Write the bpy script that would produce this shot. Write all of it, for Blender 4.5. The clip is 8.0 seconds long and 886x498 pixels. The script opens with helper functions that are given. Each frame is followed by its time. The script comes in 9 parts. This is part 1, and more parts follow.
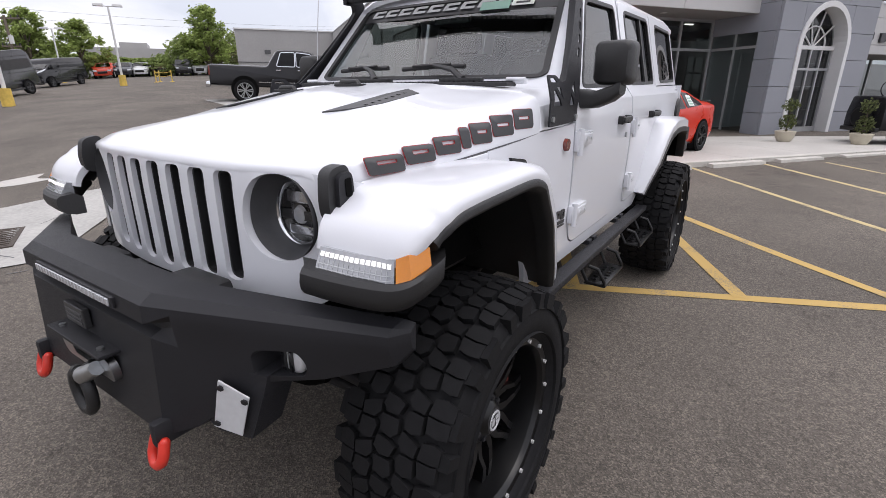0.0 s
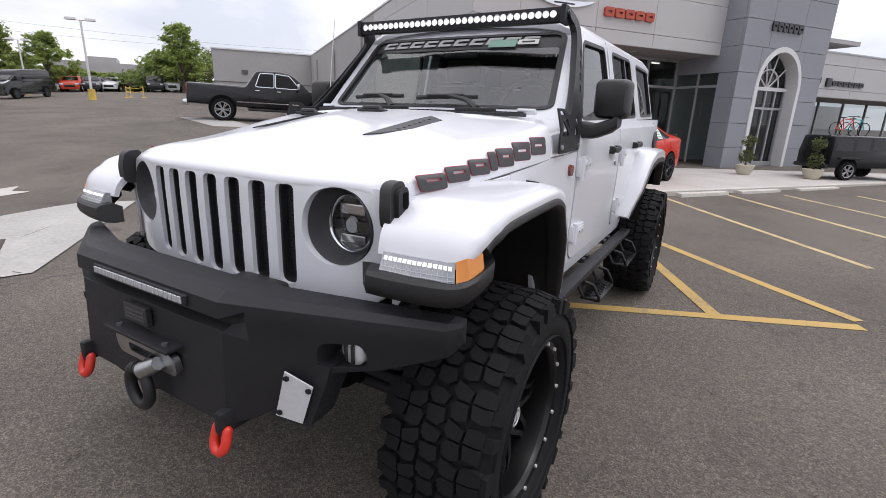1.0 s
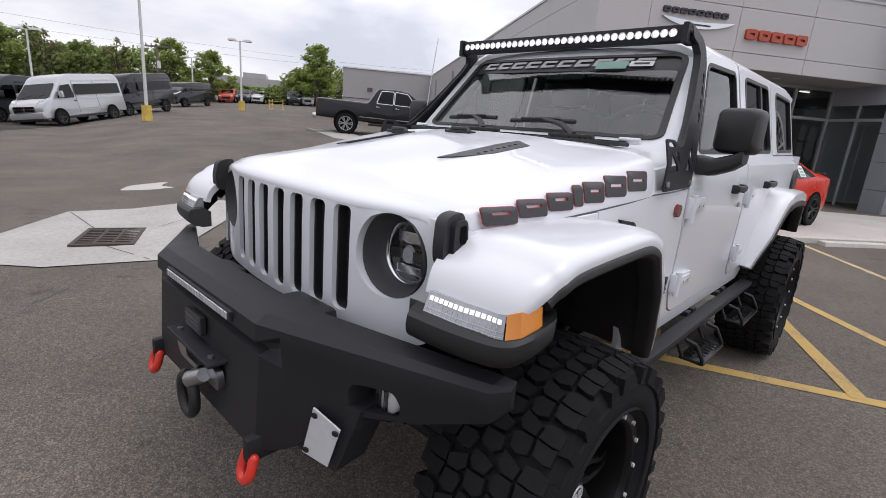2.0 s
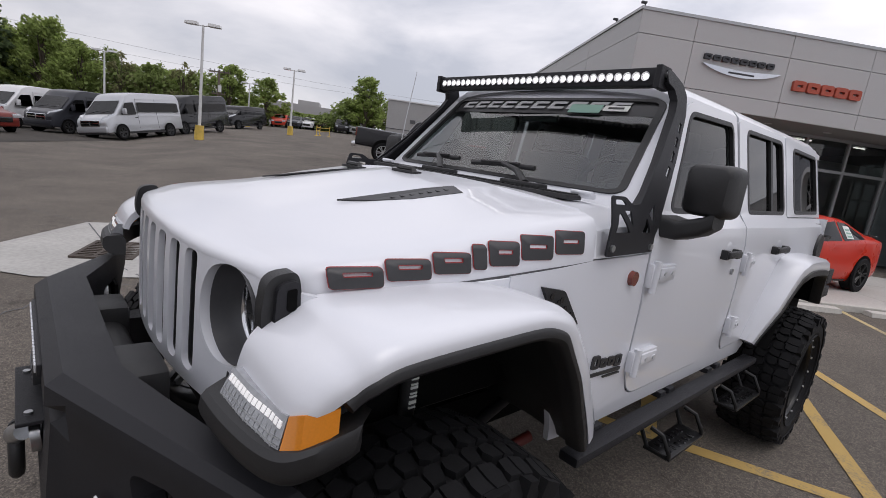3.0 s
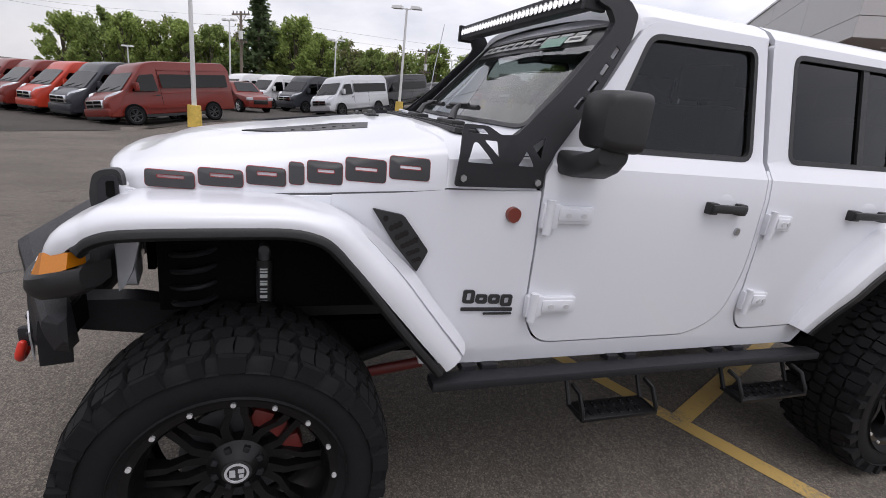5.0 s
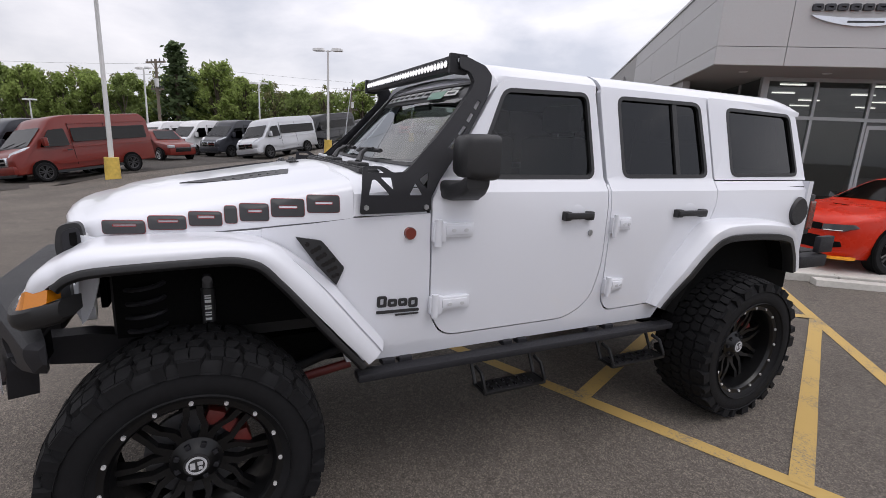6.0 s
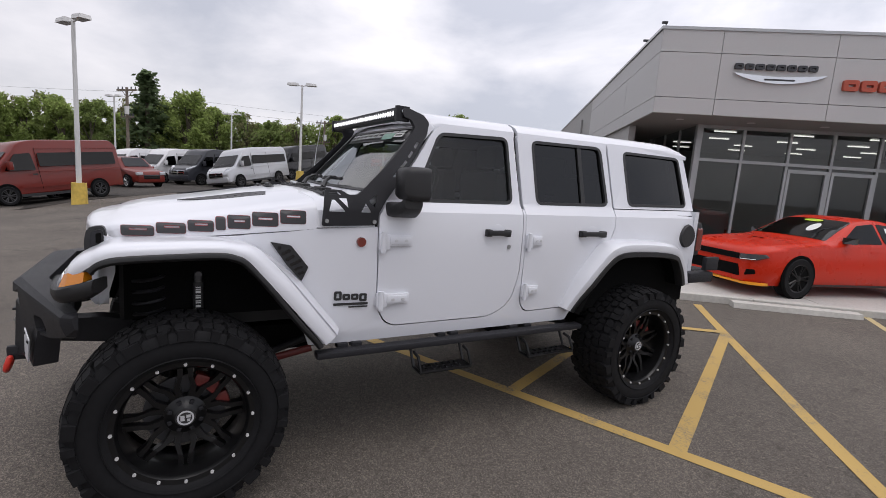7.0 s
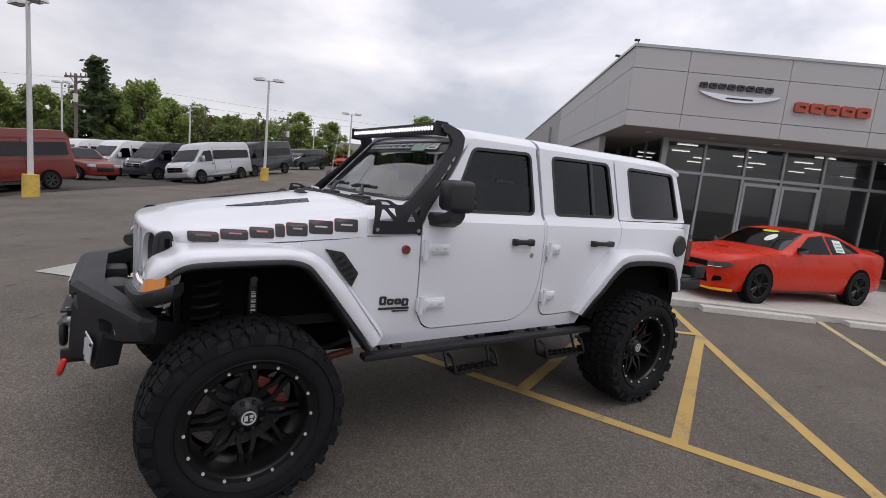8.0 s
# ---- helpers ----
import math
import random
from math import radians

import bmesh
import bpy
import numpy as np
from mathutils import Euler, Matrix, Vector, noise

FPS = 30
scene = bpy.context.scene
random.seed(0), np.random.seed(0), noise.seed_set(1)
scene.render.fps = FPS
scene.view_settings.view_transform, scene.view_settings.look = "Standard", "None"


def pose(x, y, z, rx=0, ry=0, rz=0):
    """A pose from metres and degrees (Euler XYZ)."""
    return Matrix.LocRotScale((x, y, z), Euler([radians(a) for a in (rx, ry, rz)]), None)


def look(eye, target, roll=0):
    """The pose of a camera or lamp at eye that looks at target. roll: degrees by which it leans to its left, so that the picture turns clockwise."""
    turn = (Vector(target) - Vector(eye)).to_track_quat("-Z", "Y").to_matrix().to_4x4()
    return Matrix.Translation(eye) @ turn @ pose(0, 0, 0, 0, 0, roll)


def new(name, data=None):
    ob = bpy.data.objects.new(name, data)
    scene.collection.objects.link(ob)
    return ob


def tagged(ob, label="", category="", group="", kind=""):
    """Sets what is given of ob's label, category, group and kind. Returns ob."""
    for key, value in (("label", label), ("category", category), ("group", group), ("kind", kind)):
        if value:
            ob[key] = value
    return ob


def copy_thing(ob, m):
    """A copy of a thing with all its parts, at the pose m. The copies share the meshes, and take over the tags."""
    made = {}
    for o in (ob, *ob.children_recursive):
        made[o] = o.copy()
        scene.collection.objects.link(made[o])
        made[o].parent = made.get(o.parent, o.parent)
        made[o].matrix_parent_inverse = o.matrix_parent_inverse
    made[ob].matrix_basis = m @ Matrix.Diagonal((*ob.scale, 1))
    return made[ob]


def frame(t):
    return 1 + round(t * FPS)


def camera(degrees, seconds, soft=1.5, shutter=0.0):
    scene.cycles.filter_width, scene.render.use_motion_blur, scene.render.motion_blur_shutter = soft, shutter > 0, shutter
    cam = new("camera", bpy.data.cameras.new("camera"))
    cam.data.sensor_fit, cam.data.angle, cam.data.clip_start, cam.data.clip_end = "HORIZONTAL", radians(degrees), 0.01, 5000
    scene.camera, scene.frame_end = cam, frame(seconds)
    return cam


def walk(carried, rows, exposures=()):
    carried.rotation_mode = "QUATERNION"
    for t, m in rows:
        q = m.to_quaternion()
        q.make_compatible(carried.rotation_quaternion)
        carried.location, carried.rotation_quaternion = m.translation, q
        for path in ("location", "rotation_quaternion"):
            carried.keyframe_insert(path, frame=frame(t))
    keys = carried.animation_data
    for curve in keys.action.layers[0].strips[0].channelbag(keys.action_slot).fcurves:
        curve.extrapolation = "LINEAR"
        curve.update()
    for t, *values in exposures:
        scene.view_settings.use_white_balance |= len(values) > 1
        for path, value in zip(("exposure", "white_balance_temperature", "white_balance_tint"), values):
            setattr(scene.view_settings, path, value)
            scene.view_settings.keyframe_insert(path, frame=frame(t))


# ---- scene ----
cam = camera(86.0, 8.0, soft=0.55)
PATH = [
    (0, 1.4961, -1.1313, 1.4425, 71.307, -0.025, 33.654),
    (0.5, 1.4341, -1.3026, 1.4461, 71.868, 0.065, 29.911),
    (1, 1.4201, -1.3757, 1.4470, 74.214, -1.939, 30.615),
    (1.5, 1.4000, -1.3305, 1.4394, 74.240, -2.076, 38.083),
    (3, 1.5343, -0.7203, 1.5323, 79.080, -7.774, 48.991),
    (3.5, 1.6688, -0.5145, 1.4995, 77.716, -2.769, 53.865),
    (4, 1.8344, -0.3413, 1.4644, 79.528, -2.263, 67.946),
    (4.5, 1.9392, -0.1411, 1.4518, 76.583, -2.431, 72.184),
    (5, 2.1676, 0.1175, 1.5348, 73.114, -6.363, 72.400),
    (6.5, 2.8698, 0.0451, 1.5925, 79.855, -2.162, 61.067),
    (7, 3.1938, -0.0311, 1.5814, 81.647, -4.221, 60.962),
    (7.5, 3.3522, -0.1623, 1.6332, 82.041, -5.522, 58.066),
    (8, 3.0953, -0.4945, 1.6074, 82.148, -5.831, 56.327),
]
LIGHT = [(0, 0.37), (1, 0.36), (1.5, 0.3), (3, -0.2), (3.5, -0.29), (4, -0.18), (4.5, 0.0), (5, 0.14), (6.5, 0.02), (7.5, -0.1), (8, -0.14)]
walk(cam, [(t, pose(*p)) for t, *p in PATH], [(t, e, 6500, 15) for t, e in LIGHT])
# ---- sky and light: bright overcast, brighter overhead than at the horizon ----
world = bpy.data.worlds.new("overcast_sky")
scene.world = world
world.use_nodes = True
wn, wl = world.node_tree.nodes, world.node_tree.links
sky = wn.new("ShaderNodeTexSky")
sky.sky_type, sky.sun_disc, sky.sun_elevation, sky.sun_rotation = "NISHITA", False, radians(66), radians(80)
coord = wn.new("ShaderNodeTexCoord")
stretch = wn.new("ShaderNodeMapping")
stretch.inputs["Scale"].default_value = (1.0, 1.0, 2.4)
cloud = wn.new("ShaderNodeTexNoise")
cloud.inputs["Scale"].default_value, cloud.inputs["Detail"].default_value, cloud.inputs["Roughness"].default_value = 2.3, 7.0, 0.52
cloud.inputs["Distortion"].default_value = 0.25
shade = wn.new("ShaderNodeValToRGB")
shade.color_ramp.elements[0].position, shade.color_ramp.elements[0].color = 0.36, (0.60, 0.635, 0.705, 1)
shade.color_ramp.elements[1].position, shade.color_ramp.elements[1].color = 0.66, (1.12, 1.115, 1.13, 1)
split = wn.new("ShaderNodeSeparateXYZ")
lift = wn.new("ShaderNodeMapRange")
lift.inputs["From Min"].default_value, lift.inputs["From Max"].default_value = 0.0, 0.9
lift.inputs["To Min"].default_value, lift.inputs["To Max"].default_value = 0.86, 1.55
grow = wn.new("ShaderNodeMix")
grow.data_type, grow.blend_type = "RGBA", "MULTIPLY"
grow.inputs["Factor"].default_value = 1.0
both = wn.new("ShaderNodeMix")
both.data_type, both.blend_type = "RGBA", "ADD"
both.inputs["Factor"].default_value = 0.012
wl.new(coord.outputs["Generated"], stretch.inputs["Vector"])
wl.new(stretch.outputs["Vector"], cloud.inputs["Vector"])
wl.new(cloud.outputs["Fac"], shade.inputs["Fac"])
wl.new(coord.outputs["Generated"], split.inputs["Vector"])
wl.new(split.outputs["Z"], lift.inputs["Value"])
wl.new(shade.outputs["Color"], grow.inputs["A"])
# the cloud deck is thinner, and brighter, towards +y
side = wn.new("ShaderNodeMapRange")
side.inputs["From Min"].default_value, side.inputs["From Max"].default_value = -0.4, 0.9
side.inputs["To Min"].default_value, side.inputs["To Max"].default_value = 0.80, 1.10
both_ways = wn.new("ShaderNodeMath")
both_ways.operation = "MULTIPLY"
wl.new(split.outputs["Y"], side.inputs["Value"])
wl.new(lift.outputs["Result"], both_ways.inputs[0])
wl.new(side.outputs["Result"], both_ways.inputs[1])
wl.new(both_ways.outputs[0], grow.inputs["B"])
wl.new(grow.outputs["Result"], both.inputs["A"])
wl.new(sky.outputs["Color"], both.inputs["B"])
wl.new(both.outputs["Result"], wn["Background"].inputs["Color"])
wn["Background"].inputs["Strength"].default_value = 0.95
sun = new("sun", bpy.data.lights.new("sun", "SUN"))
sun.data.energy, sun.data.angle, sun.data.color = 0.8, radians(35), (1.0, 0.97, 0.92)
sun.matrix_world = look((6, 1, 14), (0, 0, 0))
scene.view_settings.exposure = 0.0

# ---- materials ----
def base(name):
    m = bpy.data.materials.new(name)
    m.use_nodes = True
    return m, m.node_tree.nodes, m.node_tree.links, m.node_tree.nodes["Principled BSDF"]


def surface(name, color, rough=0.5, metal=0.0, vary=0.12, grain=60.0, patch=3.0, bump=0.0, bump_scale=200.0, coat=0.0, spec=0.5, tint=0.0):
    """A surface whose colour and roughness vary at two scales, with fine relief."""
    m, n, l, b = base(name)
    tc = n.new("ShaderNodeTexCoord")
    fine, broad = n.new("ShaderNodeTexNoise"), n.new("ShaderNodeTexNoise")
    fine.inputs["Scale"].default_value, fine.inputs["Detail"].default_value = grain, 4
    broad.inputs["Scale"].default_value, broad.inputs["Detail"].default_value = patch, 3
    mix = n.new("ShaderNodeMath")
    mix.operation = "ADD"
    l.new(tc.outputs["Object"], fine.inputs["Vector"])
    l.new(tc.outputs["Object"], broad.inputs["Vector"])
    l.new(fine.outputs["Fac"], mix.inputs[0])
    l.new(broad.outputs["Fac"], mix.inputs[1])
    ramp = n.new("ShaderNodeMapRange")
    ramp.inputs["From Min"].default_value, ramp.inputs["From Max"].default_value = 0.6, 1.4
    ramp.inputs["To Min"].default_value, ramp.inputs["To Max"].default_value = 1 - vary, 1 + vary
    l.new(mix.outputs[0], ramp.inputs["Value"])
    mul = n.new("ShaderNodeMix")
    mul.data_type, mul.blend_type = "RGBA", "MULTIPLY"
    mul.inputs["Factor"].default_value = 1
    mul.inputs["A"].default_value = (*color, 1)
    l.new(ramp.outputs["Result"], mul.inputs["B"])
    out = mul.outputs["Result"]
    if tint:
        info, hue = n.new("ShaderNodeObjectInfo"), n.new("ShaderNodeMapRange")
        hue.inputs["To Min"].default_value, hue.inputs["To Max"].default_value = 1 - tint, 1 + tint
        l.new(info.outputs["Random"], hue.inputs["Value"])
        again = n.new("ShaderNodeMix")
        again.data_type, again.blend_type = "RGBA", "MULTIPLY"
        again.inputs["Factor"].default_value = 1
        l.new(out, again.inputs["A"])
        l.new(hue.outputs["Result"], again.inputs["B"])
        out = again.outputs["Result"]
    l.new(out, b.inputs["Base Color"])
    rr = n.new("ShaderNodeMapRange")
    rr.inputs["To Min"].default_value, rr.inputs["To Max"].default_value = max(rough * 0.85, 0), min(rough * 1.15, 1)
    l.new(broad.outputs["Fac"], rr.inputs["Value"])
    l.new(rr.outputs["Result"], b.inputs["Roughness"])
    b.inputs["Metallic"].default_value = metal
    b.inputs["Specular IOR Level"].default_value = spec
    b.inputs["Coat Weight"].default_value, b.inputs["Coat Roughness"].default_value = coat, 0.04
    if bump:
        rel, bp = n.new("ShaderNodeTexNoise"), n.new("ShaderNodeBump")
        rel.inputs["Scale"].default_value, rel.inputs["Detail"].default_value = bump_scale, 2
        l.new(tc.outputs["Object"], rel.inputs["Vector"])
        l.new(rel.outputs["Fac"], bp.inputs["Height"])
        bp.inputs["Strength"].default_value, bp.inputs["Distance"].default_value = bump, 0.002
        l.new(bp.outputs["Normal"], b.inputs["Normal"])
    return m


def glass(name, color, alpha, rough=0.02, ior=1.75):
    """Tinted pane: a mirror-like gloss by Fresnel over a see-through tint."""
    m, n, l, b = base(name)
    n.remove(b)
    tr, gl, mx = n.new("ShaderNodeBsdfTransparent"), n.new("ShaderNodeBsdfGlossy"), n.new("ShaderNodeMixShader")
    tr.inputs["Color"].default_value = (*[c * alpha for c in color], 1)
    gl.inputs["Roughness"].default_value = rough
    # Schlick's curve: gloss grows from its head-on value towards the edge
    lw, power, scale = n.new("ShaderNodeLayerWeight"), n.new("ShaderNodeMath"), n.new("ShaderNodeMapRange")
    lw.inputs["Blend"].default_value = 0.5
    power.operation = "POWER"
    power.inputs[1].default_value = 5.0
    l.new(lw.outputs["Facing"], power.inputs[0])
    scale.inputs["To Min"].default_value, scale.inputs["To Max"].default_value = ((ior - 1) / (ior + 1)) ** 2, 1.0
    l.new(power.outputs[0], scale.inputs["Value"])
    l.new(scale.outputs["Result"], mx.inputs[0])
    l.new(tr.outputs[0], mx.inputs[1])
    l.new(gl.outputs[0], mx.inputs[2])
    l.new(mx.outputs[0], n["Material Output"].inputs["Surface"])
    return m


def glow(name, color, strength):
    m, n, l, b = base(name)
    b.inputs["Base Color"].default_value = (*color, 1)
    b.inputs["Emission Color"].default_value = (*color, 1)
    b.inputs["Emission Strength"].default_value = strength
    return m


def asphalt(name, tone):
    """Rolled asphalt: light and dark stone chips in a binder, broad stains, dull relief."""
    m, n, l, b = base(name)
    tc = n.new("ShaderNodeTexCoord")
    chips = n.new("ShaderNodeTexVoronoi")
    chips.inputs["Scale"].default_value = 165
    spread = n.new("ShaderNodeTexNoise")
    spread.inputs["Scale"].default_value, spread.inputs["Detail"].default_value, spread.inputs["Roughness"].default_value = 26, 5, 0.75
    patch = n.new("ShaderNodeTexNoise")
    patch.inputs["Scale"].default_value, patch.inputs["Detail"].default_value, patch.inputs["Roughness"].default_value = 0.42, 7, 0.62
    for q in (chips, spread, patch):
        l.new(tc.outputs["Object"], q.inputs["Vector"])
    tones = n.new("ShaderNodeValToRGB")
    e = tones.color_ramp.elements
    e[0].position, e[0].color = 0.0, (tone * 0.54, tone * 0.47, tone * 0.405, 1)
    e[1].position, e[1].color = 1.0, (tone * 1.66, tone * 1.42, tone * 1.18, 1)
    mid = e.new(0.68)
    mid.color = (tone * 1.02, tone * 0.885, tone * 0.75, 1)
    sep = n.new("ShaderNodeSeparateColor")
    l.new(chips.outputs["Color"], sep.inputs["Color"])
    l.new(sep.outputs["Red"], tones.inputs["Fac"])
    area = n.new("ShaderNodeMapRange")
    area.inputs["From Min"].default_value, area.inputs["From Max"].default_value = 0.3, 0.7
    area.inputs["To Min"].default_value, area.inputs["To Max"].default_value = 0.70, 1.28
    l.new(patch.outputs["Fac"], area.inputs["Value"])
    speck = n.new("ShaderNodeMapRange")
    speck.inputs["From Min"].default_value, speck.inputs["From Max"].default_value = 0.30, 0.70
    speck.inputs["To Min"].default_value, speck.inputs["To Max"].default_value = 0.74, 1.26
    l.new(spread.outputs["Fac"], speck.inputs["Value"])
    mottle = n.new("ShaderNodeMath")
    mottle.operation = "MULTIPLY"
    l.new(area.outputs["Result"], mottle.inputs[0])
    l.new(speck.outputs["Result"], mottle.inputs[1])
    one = n.new("ShaderNodeMix")
    one.data_type, one.blend_type = "RGBA", "MULTIPLY"
    one.inputs["Factor"].default_value = 1
    l.new(tones.outputs["Color"], one.inputs["A"])
    l.new(mottle.outputs[0], one.inputs["B"])
    spots = n.new("ShaderNodeTexNoise")
    spots.inputs["Scale"].default_value, spots.inputs["Detail"].default_value = 1.7, 5
    l.new(tc.outputs["Object"], spots.inputs["Vector"])
    dark = n.new("ShaderNodeMapRange")
    dark.inputs["From Min"].default_value, dark.inputs["From Max"].default_value = 0.58, 0.76
    dark.inputs["To Min"].default_value, dark.inputs["To Max"].default_value = 1.0, 0.68
    l.new(spots.outputs["Fac"], dark.inputs["Value"])
    # small oily drips
    drips = n.new("ShaderNodeTexNoise")
    drips.inputs["Scale"].default_value, drips.inputs["Detail"].default_value = 3.6, 3
    l.new(tc.outputs["Object"], drips.inputs["Vector"])
    oily = n.new("ShaderNodeMapRange")
    oily.inputs["From Min"].default_value, oily.inputs["From Max"].default_value = 0.66, 0.73
    oily.inputs["To Min"].default_value, oily.inputs["To Max"].default_value = 1.0, 0.66
    l.new(drips.outputs["Fac"], oily.inputs["Value"])
    stained = n.new("ShaderNodeMath")
    stained.operation = "MULTIPLY"
    l.new(dark.outputs["Result"], stained.inputs[0])
    l.new(oily.outputs["Result"], stained.inputs[1])
    two = n.new("ShaderNodeMix")
    two.data_type, two.blend_type = "RGBA", "MULTIPLY"
    two.inputs["Factor"].default_value = 1
    l.new(one.outputs["Result"], two.inputs["A"])
    l.new(stained.outputs[0], two.inputs["B"])
    l.new(two.outputs["Result"], b.inputs["Base Color"])
    b.inputs["Roughness"].default_value = 0.88
    b.inputs["Specular IOR Level"].default_value = 0.35
    bp = n.new("ShaderNodeBump")
    bp.inputs["Strength"].default_value, bp.inputs["Distance"].default_value = 0.6, 0.004
    l.new(chips.outputs["Distance"], bp.inputs["Height"])
    l.new(bp.outputs["Normal"], b.inputs["Normal"])
    return m


def worn_paint(name, color, under, wear):
    """Line paint with holes worn through to the asphalt colour."""
    m, n, l, b = base(name)
    tc, a, c = n.new("ShaderNodeTexCoord"), n.new("ShaderNodeTexNoise"), n.new("ShaderNodeTexNoise")
    a.inputs["Scale"].default_value, a.inputs["Detail"].default_value, a.inputs["Roughness"].default_value = 70, 6, 0.7
    c.inputs["Scale"].default_value, c.inputs["Detail"].default_value = 2.5, 4
    l.new(tc.outputs["Object"], a.inputs["Vector"])
    l.new(tc.outputs["Object"], c.inputs["Vector"])
    add = n.new("ShaderNodeMath")
    add.operation = "ADD"
    l.new(a.outputs["Fac"], add.inputs[0])
    l.new(c.outputs["Fac"], add.inputs[1])
    ramp = n.new("ShaderNodeMapRange")
    ramp.inputs["From Min"].default_value, ramp.inputs["From Max"].default_value = wear, wear + 0.22
    l.new(add.outputs[0], ramp.inputs["Value"])
    mix = n.new("ShaderNodeMix")
    mix.data_type = "RGBA"
    mix.inputs["A"].default_value, mix.inputs["B"].default_value = (*color, 1), (*under, 1)
    l.new(ramp.outputs["Result"], mix.inputs["Factor"])
    l.new(mix.outputs["Result"], b.inputs["Base Color"])
    b.inputs["Roughness"].default_value = 0.8
    return m


def leaf_material(name, color):
    m, n, l, b = base(name)
    geo, ramp, mul = n.new("ShaderNodeNewGeometry"), n.new("ShaderNodeMapRange"), n.new("ShaderNodeMix")
    ramp.inputs["To Min"].default_value, ramp.inputs["To Max"].default_value = 0.55, 1.5
    l.new(geo.outputs["Random Per Island"], ramp.inputs["Value"])
    mul.data_type, mul.blend_type = "RGBA", "MULTIPLY"
    mul.inputs["Factor"].default_value = 1
    mul.inputs["A"].default_value = (*color, 1)
    l.new(ramp.outputs["Result"], mul.inputs["B"])
    n.remove(b)
    face, through_, mix = n.new("ShaderNodeBsdfDiffuse"), n.new("ShaderNodeBsdfTranslucent"), n.new("ShaderNodeMixShader")
    for q in (face, through_):
        l.new(mul.outputs["Result"], q.inputs["Color"])
    mix.inputs[0].default_value = 0.55
    l.new(face.outputs[0], mix.inputs[1])
    l.new(through_.outputs[0], mix.inputs[2])
    l.new(mix.outputs[0], n["Material Output"].inputs["Surface"])
    return m


def mesh_grid(name):
    """Black plastic honeycomb insert; the openings' shade is painted as staggered darker bricks."""
    m, n, l, b = base(name)
    tc, mp, br = n.new("ShaderNodeTexCoord"), n.new("ShaderNodeMapping"), n.new("ShaderNodeTexBrick")
    mp.inputs["Rotation"].default_value = (radians(90), 0, 0)
    l.new(tc.outputs["Object"], mp.inputs["Vector"])
    l.new(mp.outputs["Vector"], br.inputs["Vector"])
    br.inputs["Color1"].default_value = br.inputs["Color2"].default_value = (0.004, 0.004, 0.005, 1)
    br.inputs["Mortar"].default_value = (0.03, 0.03, 0.035, 1)
    br.inputs["Scale"].default_value, br.inputs["Mortar Size"].default_value = 26, 0.09
    br.inputs["Brick Width"].default_value, br.inputs["Row Height"].default_value = 0.55, 0.3
    l.new(br.outputs["Color"], b.inputs["Base Color"])
    b.inputs["Roughness"].default_value = 0.45
    return m


WHITE = surface("white_car_paint", (0.70, 0.712, 0.752), 0.32, vary=0.012, grain=300, patch=2, coat=0.6)
BLACK_POWDER = surface("black_textured_coating", (0.0165, 0.0165, 0.0195), 0.52, vary=0.18, grain=260, patch=6, bump=0.35, bump_scale=900, spec=0.32)
BLACK_PLASTIC = surface("black_moulded_plastic", (0.016, 0.016, 0.017), 0.5, vary=0.2, grain=180, patch=8, bump=0.25, bump_scale=700)
BLACK_GLOSS = surface("black_gloss_paint", (0.008, 0.008, 0.009), 0.12, vary=0.1, coat=0.6)
# near-black colour carries the shade of recesses, gaps and undersides
DARK_VOID = surface("shade_black", (0.006, 0.006, 0.006), 0.95, vary=0.3, spec=0.05)
RUBBER = surface("tyre_rubber", (0.0085, 0.0085, 0.0095), 0.74, vary=0.3, grain=45, patch=9, bump=0.3, bump_scale=260, spec=0.2)
CHROME = surface("chrome", (0.75, 0.76, 0.78), 0.12, metal=1.0, vary=0.05)
STEEL = surface("brushed_steel", (0.45, 0.46, 0.47), 0.35, metal=1.0, vary=0.15, bump=0.1)
SILVER = surface("silver_panel", (0.60, 0.61, 0.63), 0.4, metal=0.25, vary=0.08)
GREY_LAMP = surface("grey_lamp_housing", (0.075, 0.075, 0.08), 0.45, vary=0.08)
DECAL = surface("charcoal_decal", (0.03, 0.03, 0.032), 0.4, vary=0.12, grain=120)
DECAL_EDGE = surface("red_decal_edge", (0.30, 0.03, 0.03), 0.4, vary=0.05)
RED_HOOK = surface("red_powder_coat", (0.62, 0.035, 0.02), 0.4, vary=0.12, grain=40, coat=0.3)
AMBER = surface("amber_lens", (0.58, 0.19, 0.006), 0.18, vary=0.1, grain=250, coat=0.7)
RED_LENS = surface("dark_red_lens", (0.16, 0.03, 0.02), 0.2, vary=0.15, coat=0.6)
LAMP_SHELL = surface("ribbed_grey_lamp_lens", (0.30, 0.31, 0.33), 0.16, metal=0.2, vary=0.25, grain=70, coat=1.0)
CLEAR_LENS = surface("clear_lamp_lens", (0.55, 0.57, 0.6), 0.12, metal=0.3, vary=0.2, grain=90, coat=1.0)
LED_ON = glow("lit_led", (1.0, 0.98, 0.95), 2.2)
DARK_RED = surface("dull_dark_red_paint", (0.14, 0.018, 0.014), 0.5, vary=0.15)
DRL_ON = glow("lit_daytime_lamp", (1.0, 0.99, 0.97), 0.16)
GLASS_CLEAR = glass("windshield_glass", (0.70, 0.80, 0.78), 0.90, ior=2.2)
GLASS_TINT = glass("tinted_glass", (0.5, 0.54, 0.52), 0.62, ior=1.55)
GLASS_PRIVACY = glass("privacy_glass", (0.4, 0.4, 0.42), 0.10, ior=1.62)
